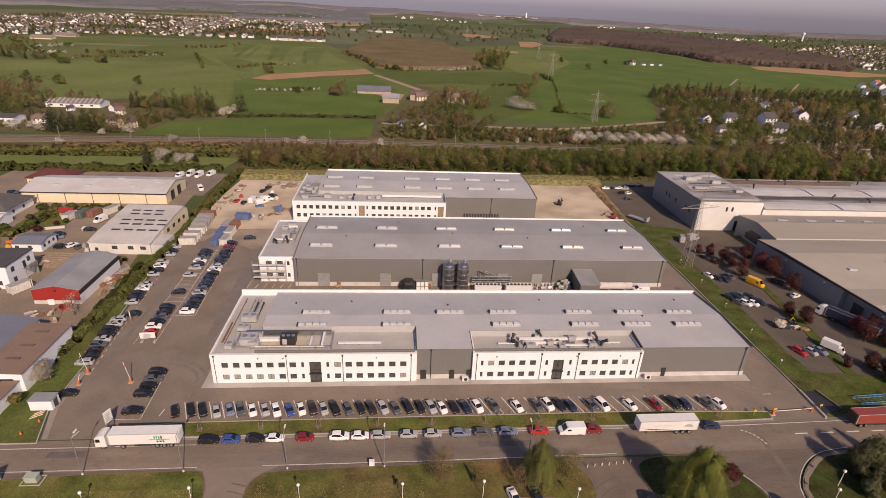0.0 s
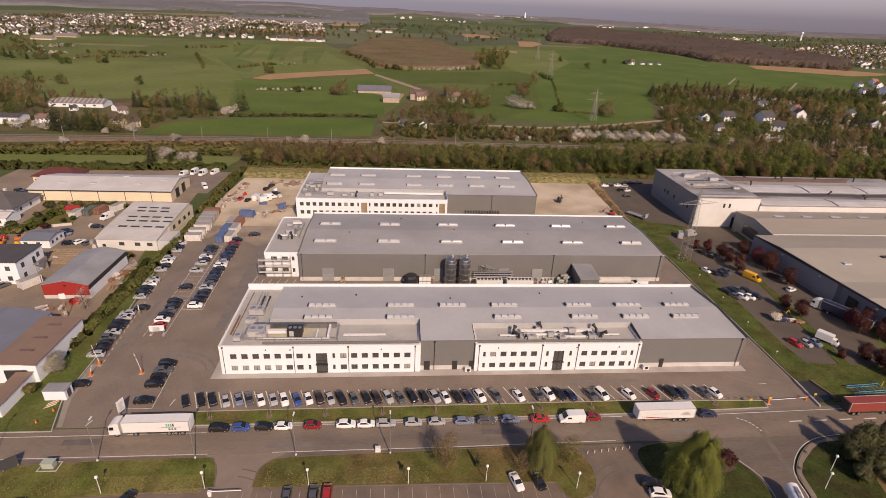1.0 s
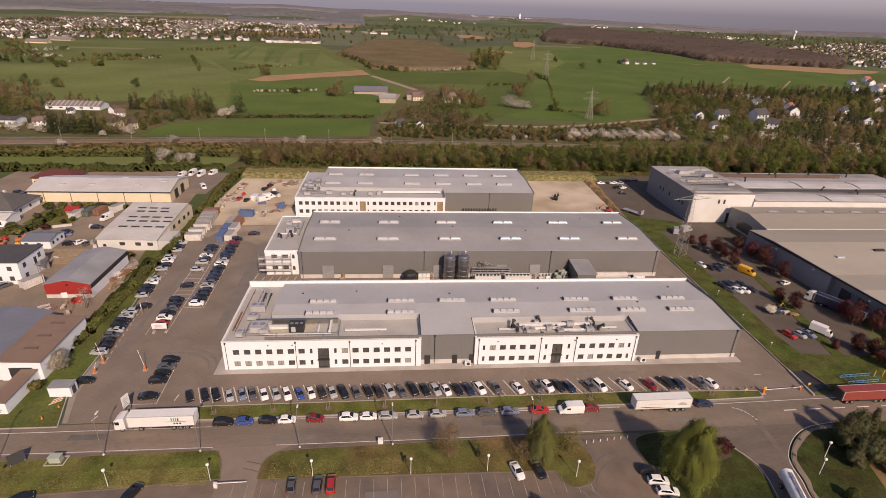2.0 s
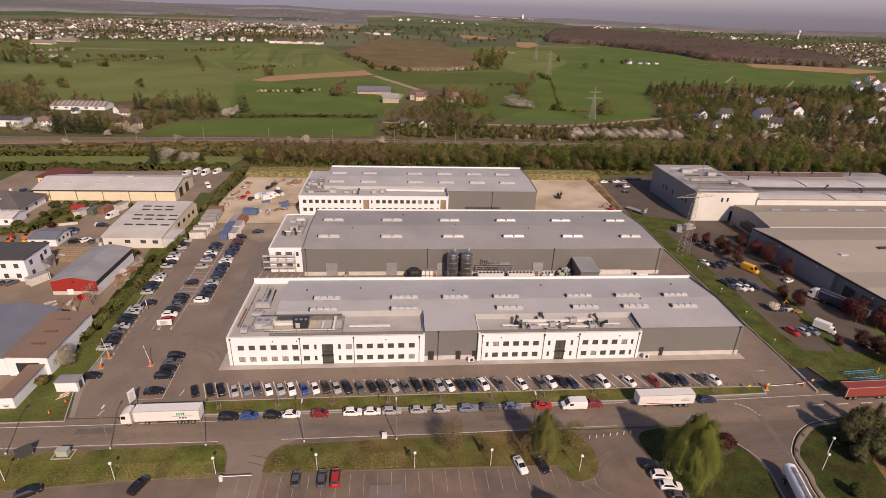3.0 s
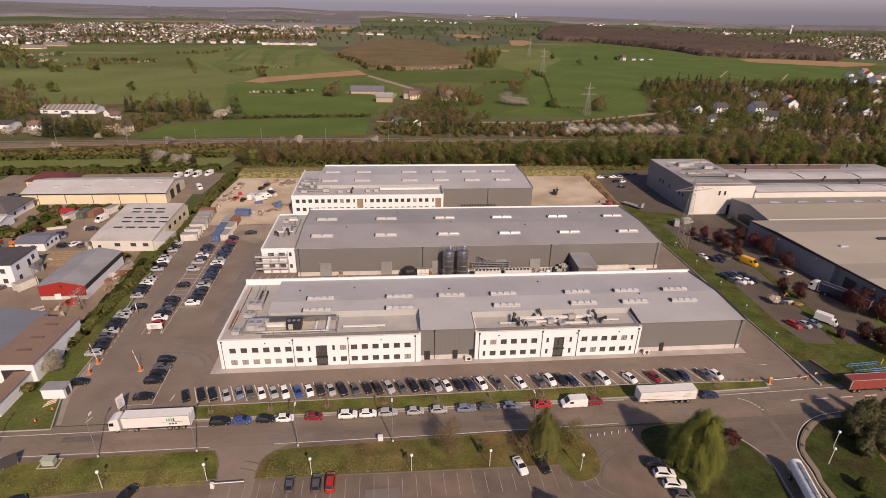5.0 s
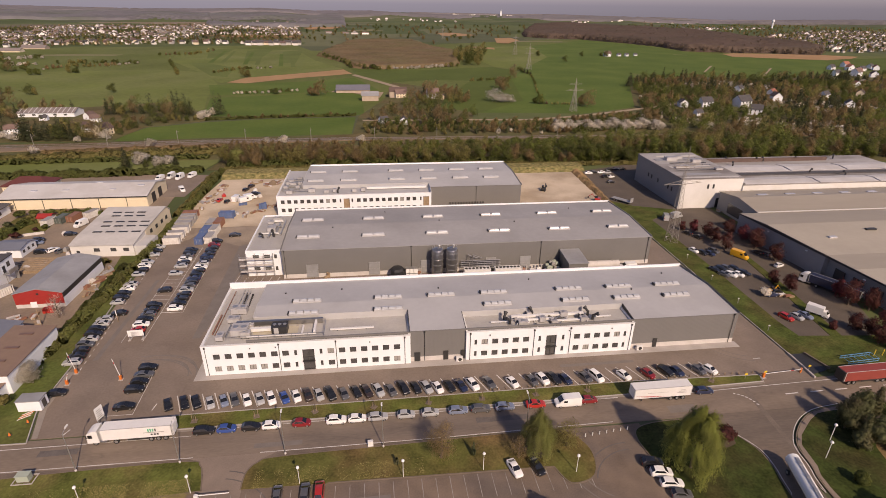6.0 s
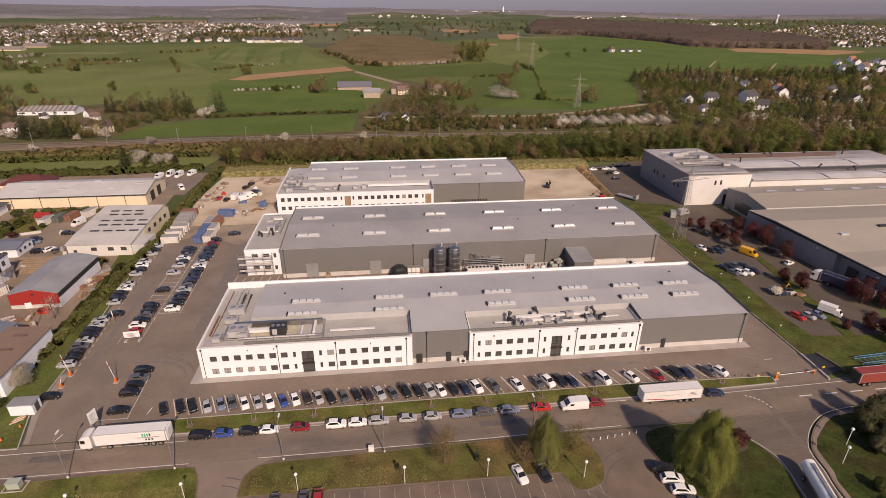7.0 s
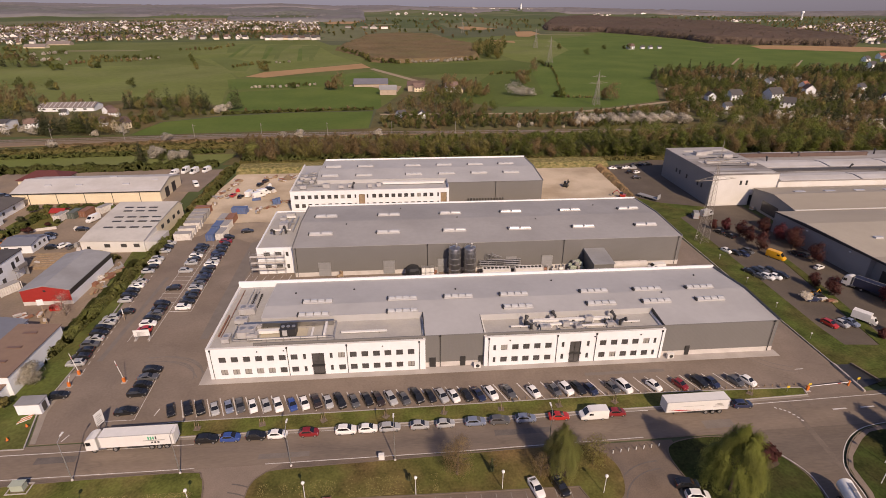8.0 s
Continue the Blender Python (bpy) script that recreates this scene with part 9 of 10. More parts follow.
for k in range(18):
    grove_tree((3, 1, 3)[k % 3], -128 + 5.9 * k + (k * 5) % 3, 395.5 + 0.09 * (5.9 * k), (0.34, 0.26, 0.42, 0.3)[k % 4], 40.0 * k)
for kind, x, y, s in (*((5, 106 + 4.0 * k, 340 + 0.1 * k + (k * 7) % 6, (1.2, 1.5, 1.05, 1.4, 0.9)[k % 5]) for k in range(20)), (5, -131, 280, 1.25), (5, -121, 276, 1.0), (5, -117, 279, 0.9), (4, -135, 272, 0.62), (4, -113, 277, 0.5), (1, -126, 274, 0.5), (5, -66, 322, 0.9), (5, -76, 322, 0.7), (5, -20, 322, 0.8), (5, -196, 306, 0.8), (5, -140, 318, 0.9), (5, 215, 341, 1.1), (5, 300, 336, 1.2), (5, -84, 286, 1.1)):
    grove_tree(kind, float(x), float(y), s, x % 360)
build_tree("bright yellow-green tree at the end of the tree belt", (-82.0, 274.0, 0), 9.5, 8.5, "l_hedge", "round", 3400, 0.17, 340, droop=0.5, long=1.7)
# gardens and woods to the east
grove("wood", "mixed wood and gardens beyond the railway", [p for p in spread([(203, 420), (175, 360), (350, 350), (640, 440), (660, 660), (604, 640), (540, 624), (448, 604), (344, 612), (302, 620), (262, 560)], 12.5, 33) if clear_of_houses(p)], [(0, 0.09), (1, 0.32), (2, 0.14), (3, 0.25), (4, 0.18), (5, 0.02)], 350, 0.342, 34, 0.9)
grove("wood", "low garden bushes between the houses", spread([(203, 420), (190, 365), (350, 350), (560, 420), (560, 560), (448, 600), (302, 610), (262, 550)], 7.2, 139), [(1, 0.5), (2, 0.15), (3, 0.25), (5, 0.1)], 64, 0.42, 140, 0.42)
grove("wood", "dark conifers at the field's edge", [(251, 548), (256, 556), (262, 552), (268, 566), (275, 572), (272, 558), (282, 580), (290, 590), (296, 584), (304, 600), (312, 596), (330, 604), (338, 600), (346, 606), (264, 570), (284, 566), (318, 604), (380, 606), (390, 600), (398, 604), (406, 596), (352, 596), (440, 585), (450, 580), (372, 430), (378, 436), (385, 430), (391, 440), (360, 440), (366, 446), (320, 440), (312, 450), *spread([(400, 560), (520, 600), (560, 620), (560, 590), (420, 540)], 11, 336)], [(4, 0.9), (1, 0.1)], 290, 0.479, 36, 1.1)
# the woods and hedges of the far plain
def canopy(label, poly, step, tall, mat, seed):
    """The closed top of a wood over a plan polygon: uneven crowns, falling to the ground at its edge."""
    rng = np.random.default_rng(seed)
    poly = np.array(poly, dtype=float)
    lo, hi = poly.min(0) - step, poly.max(0) + step
    gx, gy = np.meshgrid(np.arange(lo[0], hi[0], step), np.arange(lo[1], hi[1], step), indexing="ij")
    x, y = gx + rng.uniform(-0.3, 0.3, gx.shape) * step, gy + rng.uniform(-0.3, 0.3, gx.shape) * step
    inside = np.zeros(x.shape, bool)
    for (ax, ay), (bx, by) in zip(poly, np.roll(poly, -1, 0)):
        inside ^= ((ay > y) != (by > y)) & (x < (bx - ax) * (y - ay) / (by - ay + 1e-12) + ax)
    z = rise(x, y) + np.where(inside, tall * rng.uniform(0.74, 1.06, x.shape) * (1 + 0.1 * np.sin(x * 0.03) * np.sin(y * 0.024)), -0.6)
    n = x.shape[1]
    a, b = np.meshgrid(np.arange(x.shape[0] - 1), np.arange(n - 1), indexing="ij")
    k = (a * n + b)[inside[:-1, :-1] | inside[1:, 1:] | inside[1:, :-1] | inside[:-1, 1:]]
    ob = mesh_np("far_wood", np.stack([x, y, z], -1).reshape(-1, 3), np.stack([k, k + n, k + n + 1, k + 1], -1).reshape(-1, 4), mat)
    ob.data.shade_smooth()
    tagged(ob, label, "wood", kind="stuff")


PLANTATION = [(-101, 908), (-57, 807), (-42, 735), (-8, 716), (52, 736), (100, 757), (132, 951), (92, 1092), (70, 1287), (-7, 1305), (-68, 1230), (-91, 1051)]
BIG_WOOD = [(420, 1636), (620, 2250), (865, 2500), (887, 2196), (984, 2056), (1047, 1851), (1031, 1661), (952, 1358), (951, 1216), (874, 1035), (788, 937), (722, 978), (651, 988), (582, 1022), (587, 1141), (566, 1231), (504, 1386), (430, 1432), (385, 1490)]
canopy("leafless brown plantation wood", PLANTATION, 3.6, 5.6, "l_plantation", 41)
canopy("large leafless brown wood on the plain", BIG_WOOD, 7.0, 12.5, "l_bigwood", 43)
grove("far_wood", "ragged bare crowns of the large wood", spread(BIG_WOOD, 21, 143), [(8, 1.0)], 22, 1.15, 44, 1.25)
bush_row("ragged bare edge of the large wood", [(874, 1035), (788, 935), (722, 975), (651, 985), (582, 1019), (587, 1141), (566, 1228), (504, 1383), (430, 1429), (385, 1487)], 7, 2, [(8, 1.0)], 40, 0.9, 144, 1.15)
grove("far_wood", "trees round the village", spread([(-660, 1040), (-417, 1158), (-165, 1165), (-170, 1340), (-257, 1855), (-618, 2150), (-1056, 1883), (-1090, 1500), (-760, 1090)], 17.5, 45), [(1, 0.34), (2, 0.16), (3, 0.24), (4, 0.26)], 26, 1.1, 46, 0.74)
grove("far_wood", "trees at the near end of the village", spread([(-620, 760), (-480, 800), (-560, 900), (-640, 1000), (-800, 1000)], 18, 145), [(1, 0.4), (2, 0.35), (3, 0.25)], 40, 0.9, 146, 0.62)
grove("far_wood", "hedges and copses of the plain", spread([(-150, 1180), (-110, 1080), (-90, 1260), (60, 1320), (120, 1160), (300, 1440), (420, 1660), (640, 2300), (300, 2300), (-250, 2200), (-250, 1800)], 62, 47), [(1, 0.35), (2, 0.35), (3, 0.3)], 24, 1.7, 48, 0.85)
grove("far_wood", "garden trees of the village behind the large wood", spread([(960, 1370), (955, 1220), (870, 1010), (900, 965), (1180, 1120), (1800, 1700), (1760, 1990), (1480, 1850), (1122, 1580)], 19, 183), [(1, 0.34), (2, 0.16), (3, 0.24), (4, 0.26)], 26, 1.1, 184, 0.72)
grove("far_wood", "copses round distant villages", spread([(1000, 2450), (1080, 1800), (980, 1300), (900, 1000), (1500, 1250), (2300, 1900), (1700, 2700)], 50, 49), [(1, 0.3), (2, 0.4), (3, 0.3)], 24, 1.7, 50, 0.85)


def ridge(label, az0, az1, r0, r1, mat, seed, share=1.0, tall=11.0):
    """The closed canopy of far woods between two bearings and distances from the site, broken into patches."""
    rng = np.random.default_rng(seed)
    a = np.radians(np.arange(az0, az1, 0.28))
    r = np.arange(r0, r1, 17.0)
    aa, rr = np.meshgrid(a, r, indexing="ij")
    x, y = rr * np.sin(aa), rr * np.cos(aa)
    mask = np.sin(x * 0.0037 + seed) + np.sin(y * 0.0061 + x * 0.0021) + 0.6 * np.sin(x * 0.011) + 0.3 * rng.normal(size=x.shape)
    mask[0], mask[-1], mask[:, 0], mask[:, -1] = 9, 9, 9, 9
    z = rise(x, y) + tall * np.clip((4 * share - 2 - mask) * 3, -0.3, 1) * rng.uniform(0.72, 1.08, x.shape)
    n = len(r)
    i, j = np.meshgrid(np.arange(len(a) - 1), np.arange(n - 1), indexing="ij")
    k = i * n + j
    ob = mesh_np("far_wood", np.stack([x, y, z], -1).reshape(-1, 3), np.stack([k, k + n, k + n + 1, k + 1], -1).reshape(-1, 4), mat)
    ob.data.shade_smooth()
    tagged(ob, label, "wood", kind="stuff")


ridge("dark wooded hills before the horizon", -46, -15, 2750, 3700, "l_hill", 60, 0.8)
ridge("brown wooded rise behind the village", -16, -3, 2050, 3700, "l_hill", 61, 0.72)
ridge("wooded ridge on the horizon, haze-pale in its colour", -46, -3, 3700, 4440, "l_ridge", 65, 0.9)
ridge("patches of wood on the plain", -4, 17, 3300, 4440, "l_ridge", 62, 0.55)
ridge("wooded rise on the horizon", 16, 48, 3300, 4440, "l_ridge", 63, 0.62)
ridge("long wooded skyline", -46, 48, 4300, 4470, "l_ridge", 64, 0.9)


def straw(label, x0, y0, x1, y1, n, seed):
    """Dry straw tufts and yellow flowers in the lawn."""
    rng = np.random.default_rng(seed)
    pts = np.column_stack([rng.uniform(x0, x1, n), y0 + (y1 - y0) * rng.random(n) ** 1.6, np.full(n, 0.13)])
    keep = np.sin(pts[:, 0] * 0.55 + 2) + 0.6 * np.sin(pts[:, 0] * 1.7) + rng.normal(size=n) * 0.5 > -0.3
    pts = pts[keep]
    v, q = leaf_quads(pts, 0.062, rng, out=np.tile((0.0, -0.4, 0.8), (len(pts), 1)))
    v[:, 2] = np.maximum(v[:, 2], 0.105)
    tagged(mesh_np("dry_tufts", v - (x0, y0, 0), q, "straw"), label, "dry grass", kind="stuff").location = (x0, y0, 0)


straw("pale straw tufts scattered in the lawn", -33.0, 67.2, -3.0, 71.0, 2800, 501)
straw("pale straw tufts scattered in the lawn", -78.0, 66.8, -43.0, 70.5, 1800, 502)
straw("dense pale straw along the lower edge of the lawn", -63.0, 66.4, -43.6, 70.4, 4200, 503)
# ---- far houses, farms and pylons ----
house_rng = random.Random(9)
house_protos = {}


def far_house(x, y, size, turn, kind, near=False):
    """A rendered house with a pitched roof, windows and chimney."""
    z = float(rise(np.array(x), np.array(y))) + 0.02
    key, kind = (kind, near), kind
    if key not in house_protos:
        wall, roof, lab = (("white_wall" if near else "village_wall", "tile_roof", "white house with a red-brown tiled roof"), ("white_wall" if near else "village_wall", "dark_roof", "white house with a dark slate roof"), ("cream_wall", "tile_roof", "cream house with a brown tiled roof"), ("white_wall", "orange_tile", "white house with an orange-red tiled roof"))[kind]
        t = gabled("house", lab, "house", -5.5, -4.5, 5.5, 4.5, 5.2, 9.0, wall, roof, "x", 0.5, "village houses")
        if near:
            front_windows(t, [-3.4, 0, 3.4], -4.5, 3.2, 4.6, 1.2)
            front_windows(t, [-3.4, 3.4], -4.5, 0.9, 2.3, 1.3)
            part("door", Geo().box(-0.6, -4.6, 0, 0.6, -4.5, 2.2), "timber", t)
        part("chimney", Geo().box(1.5, 0.6, 7.6, 2.3, 1.4, 10.0), "tile_roof", t)
        house_protos[key] = t
        t.matrix_basis = pose(x, y, z, 0, 0, turn) @ Matrix.Scale(size, 4)
        return t
    return copy_thing(house_protos[key], pose(x, y, z, 0, 0, turn) @ Matrix.Scale(size / house_protos[key].scale.x, 4))


for x, y, s, a, k in (*LEFT_HOUSES, *RIGHT_HOUSES, (39, 485, 1.3, 10, 0), (46, 480, 0.9, 80, 2), (8, 373, 0.8, 85, 1), (-6, 377, 0.75, 30, 1), (10, 489, 1.1, 15, 2), (376, 909, 1.3, 5, 0), (398, 912, 0.8, 0, 1), (412, 913, 0.8, 10, 1), (430, 918, 0.7, 0, 1)):
    far_house(x, y, s * 0.72, a, k, True)
VILLAGE = [(-700, 1030), (-645, 1062), (-601, 1105), (-530, 1125), (-417, 1156), (-300, 1150), (-250, 1138), (-165, 1156), (-170, 1340), (-257, 1855), (-618, 2150), (-1056, 1883), (-1090, 1500)]
spots = [p for p in spread(VILLAGE, 24, 81) if not (p[0] > -440 and 1215 < p[1] < 1490) and math.sin(p[0] * 0.021 + p[1] * 0.004) + math.sin(p[1] * 0.017 + 1) + 0.5 * math.sin(p[0] * 0.05) > -0.75]
spots.sort(key=lambda p: math.hypot(*p))
for x, y in spots[:70]:
    far_house(x, y, house_rng.uniform(0.58, 0.86), house_rng.choice((0, 90, 20, 110, 160)) + house_rng.uniform(-12, 12), house_rng.choice((0, 1, 1, 2, 1)))
for k in range(14):
    far_house(-258 + 7.4 * k + house_rng.uniform(-2, 2), 1142 + 9 * (k % 3), house_rng.uniform(0.8, 1.05), house_rng.uniform(-6, 6), house_rng.choice((1, 1, 0)))


def village_mass(name, label, pts, seed, wide=1.0):
    """Far house bodies and roofs joined, too small to tell apart."""
    r = random.Random(seed)
    walls, roofs, slates = Geo(), Geo(), Geo()
    for x, y in pts:
        z = float(rise(np.array(x), np.array(y)))
        a, b, e = r.uniform(2.6, 4.9) * wide, r.uniform(2.6, 4.0), r.uniform(2.4, 4.4)
        if r.random() < 0.12:
            a, e = a * 2.2, e * 1.2
        walls.box(x - a, y - b, z - 1, x + a, y + b, z + e)
        top = roofs if r.random() < 0.55 else slates
        if r.random() < 0.5:
            top.profile([(y - b - 0.5, z + e - 0.2), (y + b + 0.5, z + e - 0.2), (y, z + e + b * 0.7)], x - a - 0.5, x + a + 0.5)
        else:
            walls.profile_y([(x - a, z + e), (x, z + e + a * 0.6), (x + a, z + e)], y - b, y + b)
            top.profile_y([(x - a - 0.4, z + e - 0.2), (x - a - 0.4, z + e + 0.1), (x, z + e + a * 0.6 + 0.3), (x + a + 0.4, z + e + 0.1), (x + a + 0.4, z + e - 0.2), (x, z + e + a * 0.6)], y - b - 0.3, y + b + 0.3)
    root = thing(name, label, "village", (0, 0, 0))
    tagged(part("houses", walls, "far_wall", root), kind="stuff")
    tagged(part("roofs", roofs, "far_tile", root), kind="stuff")
    tagged(part("slate_roofs", slates, "far_slate", root), kind="stuff")
    return tagged(root, kind="stuff")


village_mass("village", "far village houses with brown roofs", spots[70:], 1)
village_mass("village", "distant village before the ridge", spread([(-620, 2180), (-250, 1900), (-120, 2150), (-300, 2500), (-560, 2450)], 60, 82), 2)
village_mass("village", "village behind the large wood", spread([(960, 1370), (955, 1220), (870, 1010), (900, 965), (1180, 1120), (1800, 1700), (1760, 1990), (1480, 1850), (1122, 1580)], 33, 83), 3)
village_mass("village", "distant white houses on the plain", spread([(1080, 1960), (1180, 2010), (1400, 2090), (1600, 2190), (1640, 2290), (1350, 2190), (1080, 2060)], 38, 85), 5)
village_mass("village", "long white sheds far off on the plain", [(1000.0, 2880.0), (1040.0, 2890.0), (1075.0, 2905.0), (-68.0, 1580.0), (-95.0, 1590.0), (-140.0, 1614.0), (-40.0, 1575.0)], 4, 2.2)
village_mass("village", "scattered white houses far off on the plain", spread([(-60, 2800), (380, 2650), (420, 2850), (-40, 2980)], 62, 86), 6)
village_mass("village", "white houses along the skyline", spread([(480, 4180), (980, 4120), (990, 4250), (480, 4300)], 66, 87), 7, 1.5)
village_mass("village", "distant houses among copses", spread([(1000, 3050), (1700, 2800), (1720, 2950), (1050, 3220)], 80, 88), 8, 1.3)
tower = thing("water_tower", "distant slender white water tower", "tower", (1640, 2235, float(rise(np.array(1640.0), np.array(2235.0))) - 0.5))
part("shaft", Geo().turned(0, 0, [(4, 0), (3, 22), (5.5, 27), (5.5, 32), (2, 34)], 12), "white_wall", tower)
spire = thing("church_tower", "pale church tower on the skyline", "tower", (905, 4190, float(rise(np.array(905.0), np.array(4190.0))) - 0.5))
part("shaft", Geo().box(-5, -5, 0, 5, 5, 24).turned(0, 0, [(6, 24), (0.3, 40)], 4), "white_wall", spire)
# sheds beyond the railway
t = gabled("farm_shed", "long white shed with a ribbed brown-grey roof among trees", "shed", -264, 412, -226, 426, 2.9, 5.4, "white_wall", "shed_roof", "x", 0.4)
front_windows(t, [-15, -8, -1, 6, 13], -7, 1.0, 2.1, 2.2)
for k in range(12):
    part("roof_rib", Geo().profile([(-7.2, 3.0), (-0.1, 5.56), (-0.1, 5.66), (-7.2, 3.1)], -18 + 3.2 * k, -17.4 + 3.2 * k), "trim_metal", t)
t = gabled("farm_shed", "white shed with a dark low-pitched roof", "shed", -270, 352, -248, 364, 4.2, 5.6, "white_wall", "dark_roof", "x", 0.4)
front_windows(t, [-7, -2, 3, 8], -6, 1.5, 2.8, 1.6)
t = gabled("farm_shed", "long low farm building with a brown roof", "shed", -603, 962, -570, 976, 2.2, 6.2, "cream_wall", "shed_roof", "x", 0.5)
t = gabled("farm_shed", "long pale shed at the village edge", "shed", -604, 1026, -566, 1040, 2.6, 6.4, "stone_barn", "shed_roof", "x", 0.5)
t = gabled("barn", "long barn with a dark blue-grey roof", "barn", -48, 518, -17, 532, 2.6, 6.4, "stone_barn", "barn_roof", "x", 0.5)
t = gabled("barn", "old stone barn with a pale roof", "barn", -23, 470, -9, 480, 4.6, 7.4, "stone_barn", "grey_sheet", "x", 0.5)
t = gabled("farmhouse", "old farmhouse with a brown tiled roof", "house", 1, 488, 16, 498, 5.5, 8.4, "stone_barn", "tile_roof", "x", 0.5)


def pylon(x, y, h, turn, foot=0.09, thick=1.0, label="grey steel lattice power pylon in the fields"):
    """A lattice mast with two pairs of cross-arms."""
    t = thing("pylon", label, "pylon", (x, y, float(rise(np.array(x), np.array(y)))), turn, "power pylons")
    b = h * foot
    rod_r = lambda r: r * thick
    for sx in (-1, 1):
        for sy in (-1, 1):
            part("leg", Geo().rod((sx * b, sy * b, 0), (sx * 0.35, sy * 0.35, h * 0.75), rod_r(0.16), 4, rod_r(0.1)).rod((sx * 0.35, sy * 0.35, h * 0.75), (0, 0, h), rod_r(0.1), 4, rod_r(0.06)), "mast_steel", t)
    g = Geo()
    n = 9 if thick == 1.0 else 16
    for k in range(n):
        z0, z1 = h * 0.75 * k / n, h * 0.75 * (k + 1) / n
        w0, w1 = b + (0.35 - b) * k / n, b + (0.35 - b) * (k + 1) / n
        for s in (-1, 1):
            g.rod((-w0, s * w0, z0), (w1, s * w1, z1), rod_r(0.07), 4).rod((w0, s * w0, z0), (-w1, s * w1, z1), rod_r(0.07), 4)
            g.rod((s * w0, -w0, z0), (s * w1, w1, z1), rod_r(0.07), 4).rod((s * w0, w0, z0), (s * w1, -w1, z1), rod_r(0.07), 4)
    part("bracing", g, "mast_steel", t)
    for z, w in ((0.62, 7.5), (0.80, 5.5)):
        g = Geo()
        for s in (-1, 1):
            g.rod((0, 0, h * z), (s * w, 0, h * z + 0.3), 0.16, 4, 0.06).rod((0, 0, h * z + 1.6), (s * w, 0, h * z + 0.3), 0.1, 4, 0.05)
            for f in (0.3, 0.6, 0.85):
                g.rod((s * w * f, 0, h * z + 0.3 * f), (s * w * (f - 0.15), 0, h * z + 1.6 - 1.3 * f), 0.06, 4)
        part("cross_arm", g, "mast_steel", t)
    return t


pylon(145, 414, 26, 5)
pylon(188, 712, 32, 8)
pylon(224, 937, 34, 10)
pylon(150, 1360, 36, 10)
pylon(93.0, 160.6, 35, 8, 0.045, 0.42, "slender pale lattice power mast on the grass bank")
for k, x in enumerate(range(-240, 141, 38)):
    m = thing("catenary_mast", "slim grey railway mast with a bracket", "mast", (x, float(np.interp(x, [q[0] for q in RAIL_FAR], [q[1] for q in RAIL_FAR])) - 8.4, 0.3), 0, "railway masts")
    part("pole", Geo().rod((0, 0, 0), (0, 0, 8), 0.16, 5, 0.12), "mast_steel", m)
    part("bracket", Geo().rod((0, 0, 7.2), (0, 4.0, 6.6), 0.07, 4).rod((0, 0, 6.0), (0, 4.0, 6.4), 0.05, 4), "mast_steel", m)

# ---- street furniture and yard clutter ----
def street_lamp(x, y):
    t = thing("street_lamp", "slim tall grey street lamp with a short arm over the road", "street lamp", (x, y, 0.08), 0, "street lamps along the road")
    part("pole", Geo().rod((0, 0, 0), (0, 0, 8.6), 0.1, 7, 0.06), "steel", t)
    part("arm", Geo().rod((0, 0, 8.55), (0, 1.3, 9.0), 0.05, 6), "steel", t)
    part("lamp_head", Geo().box(-0.14, 1.0, 8.9, 0.14, 1.9, 9.05), "white_metal", t)
    part("base", Geo().turned(0, 0, [(0.2, 0), (0.2, 0.3), (0.1, 0.4)], 8), "plinth", t)
    return t


for x, y in ((-64.6, 74.3), (-47.0, 74.4), (-28.3, 74.5), (-10.2, 74.4), (17.6, 75.0), (-101, 73.6), (-83, 73.8)):
    street_lamp(x, y)


def globe_lamp(x, y, h=3.6):
    t = thing("globe_lamp", "low lamp post with a white globe on the lawn", "lamp post", (x, y, 0.08), 0, "globe lamps round the car park")
    part("pole", Geo().rod((0, 0, 0), (0, 0, h), 0.07, 7, 0.05), "white_metal", t)
    part("globe", Geo().turned(0, 0, [(0.08, h), (0.24, h + 0.1), (0.3, h + 0.28), (0.22, h + 0.48), (0.05, h + 0.55)], 12), "plastic_white", t, smooth=60)
    return t


for x, y in ((-43.0, 67.3), (-24.8, 67.3), (-6.8, 66.9), (7.6, 67.0), (24.2, 64.8), (-60.4, 66.9), (-79.2, 67.4), (71.8, 63.0), (76.0, 67.0)):
    globe_lamp(x, y)
for x, y in ((89.6, 104.0), (90.4, 118.0), (91.0, 132.0), (91.4, 147.0), (91.8, 162.0)):
    t = thing("globe_lamp", "short pale lamp post on the grass bank", "lamp post", (x, y, 0.1), 0, "lamps on the grass bank")
    part("pole", Geo().rod((0, 0, 0), (0, 0, 1.5), 0.07, 6), "steel", t)
    part("head", Geo().box(-0.22, -0.12, 1.45, 0.22, 0.12, 1.65), "white_metal", t)
for x, y, h, lean in ((6.4, 70.6, 3.6, 0), (-7.8, 70.0, 1.8, 0)):
    build_tree("slender dark columnar conifer on the lawn", (x, y, 0.1), h, 0.9, "l_dark", "cone", 500, 0.12, 140 + int(x), name="shrub")
for k in range(7):
    t = thing("bollard", "short white wooden bollard at the car park entrance", "bollard", (28.9 + 1.5 * k, 73.0 + 0.16 * k, 0), 0, "entrance bollards")
    part("post", Geo().rod((0, 0, 0), (0, 0, 0.9), 0.1, 6, 0.09), "white_metal", t)
    part("cap", Geo().turned(0, 0, [(0.11, 0.88), (0.11, 0.95), (0.04, 1.0)], 6), "dark_metal", t)


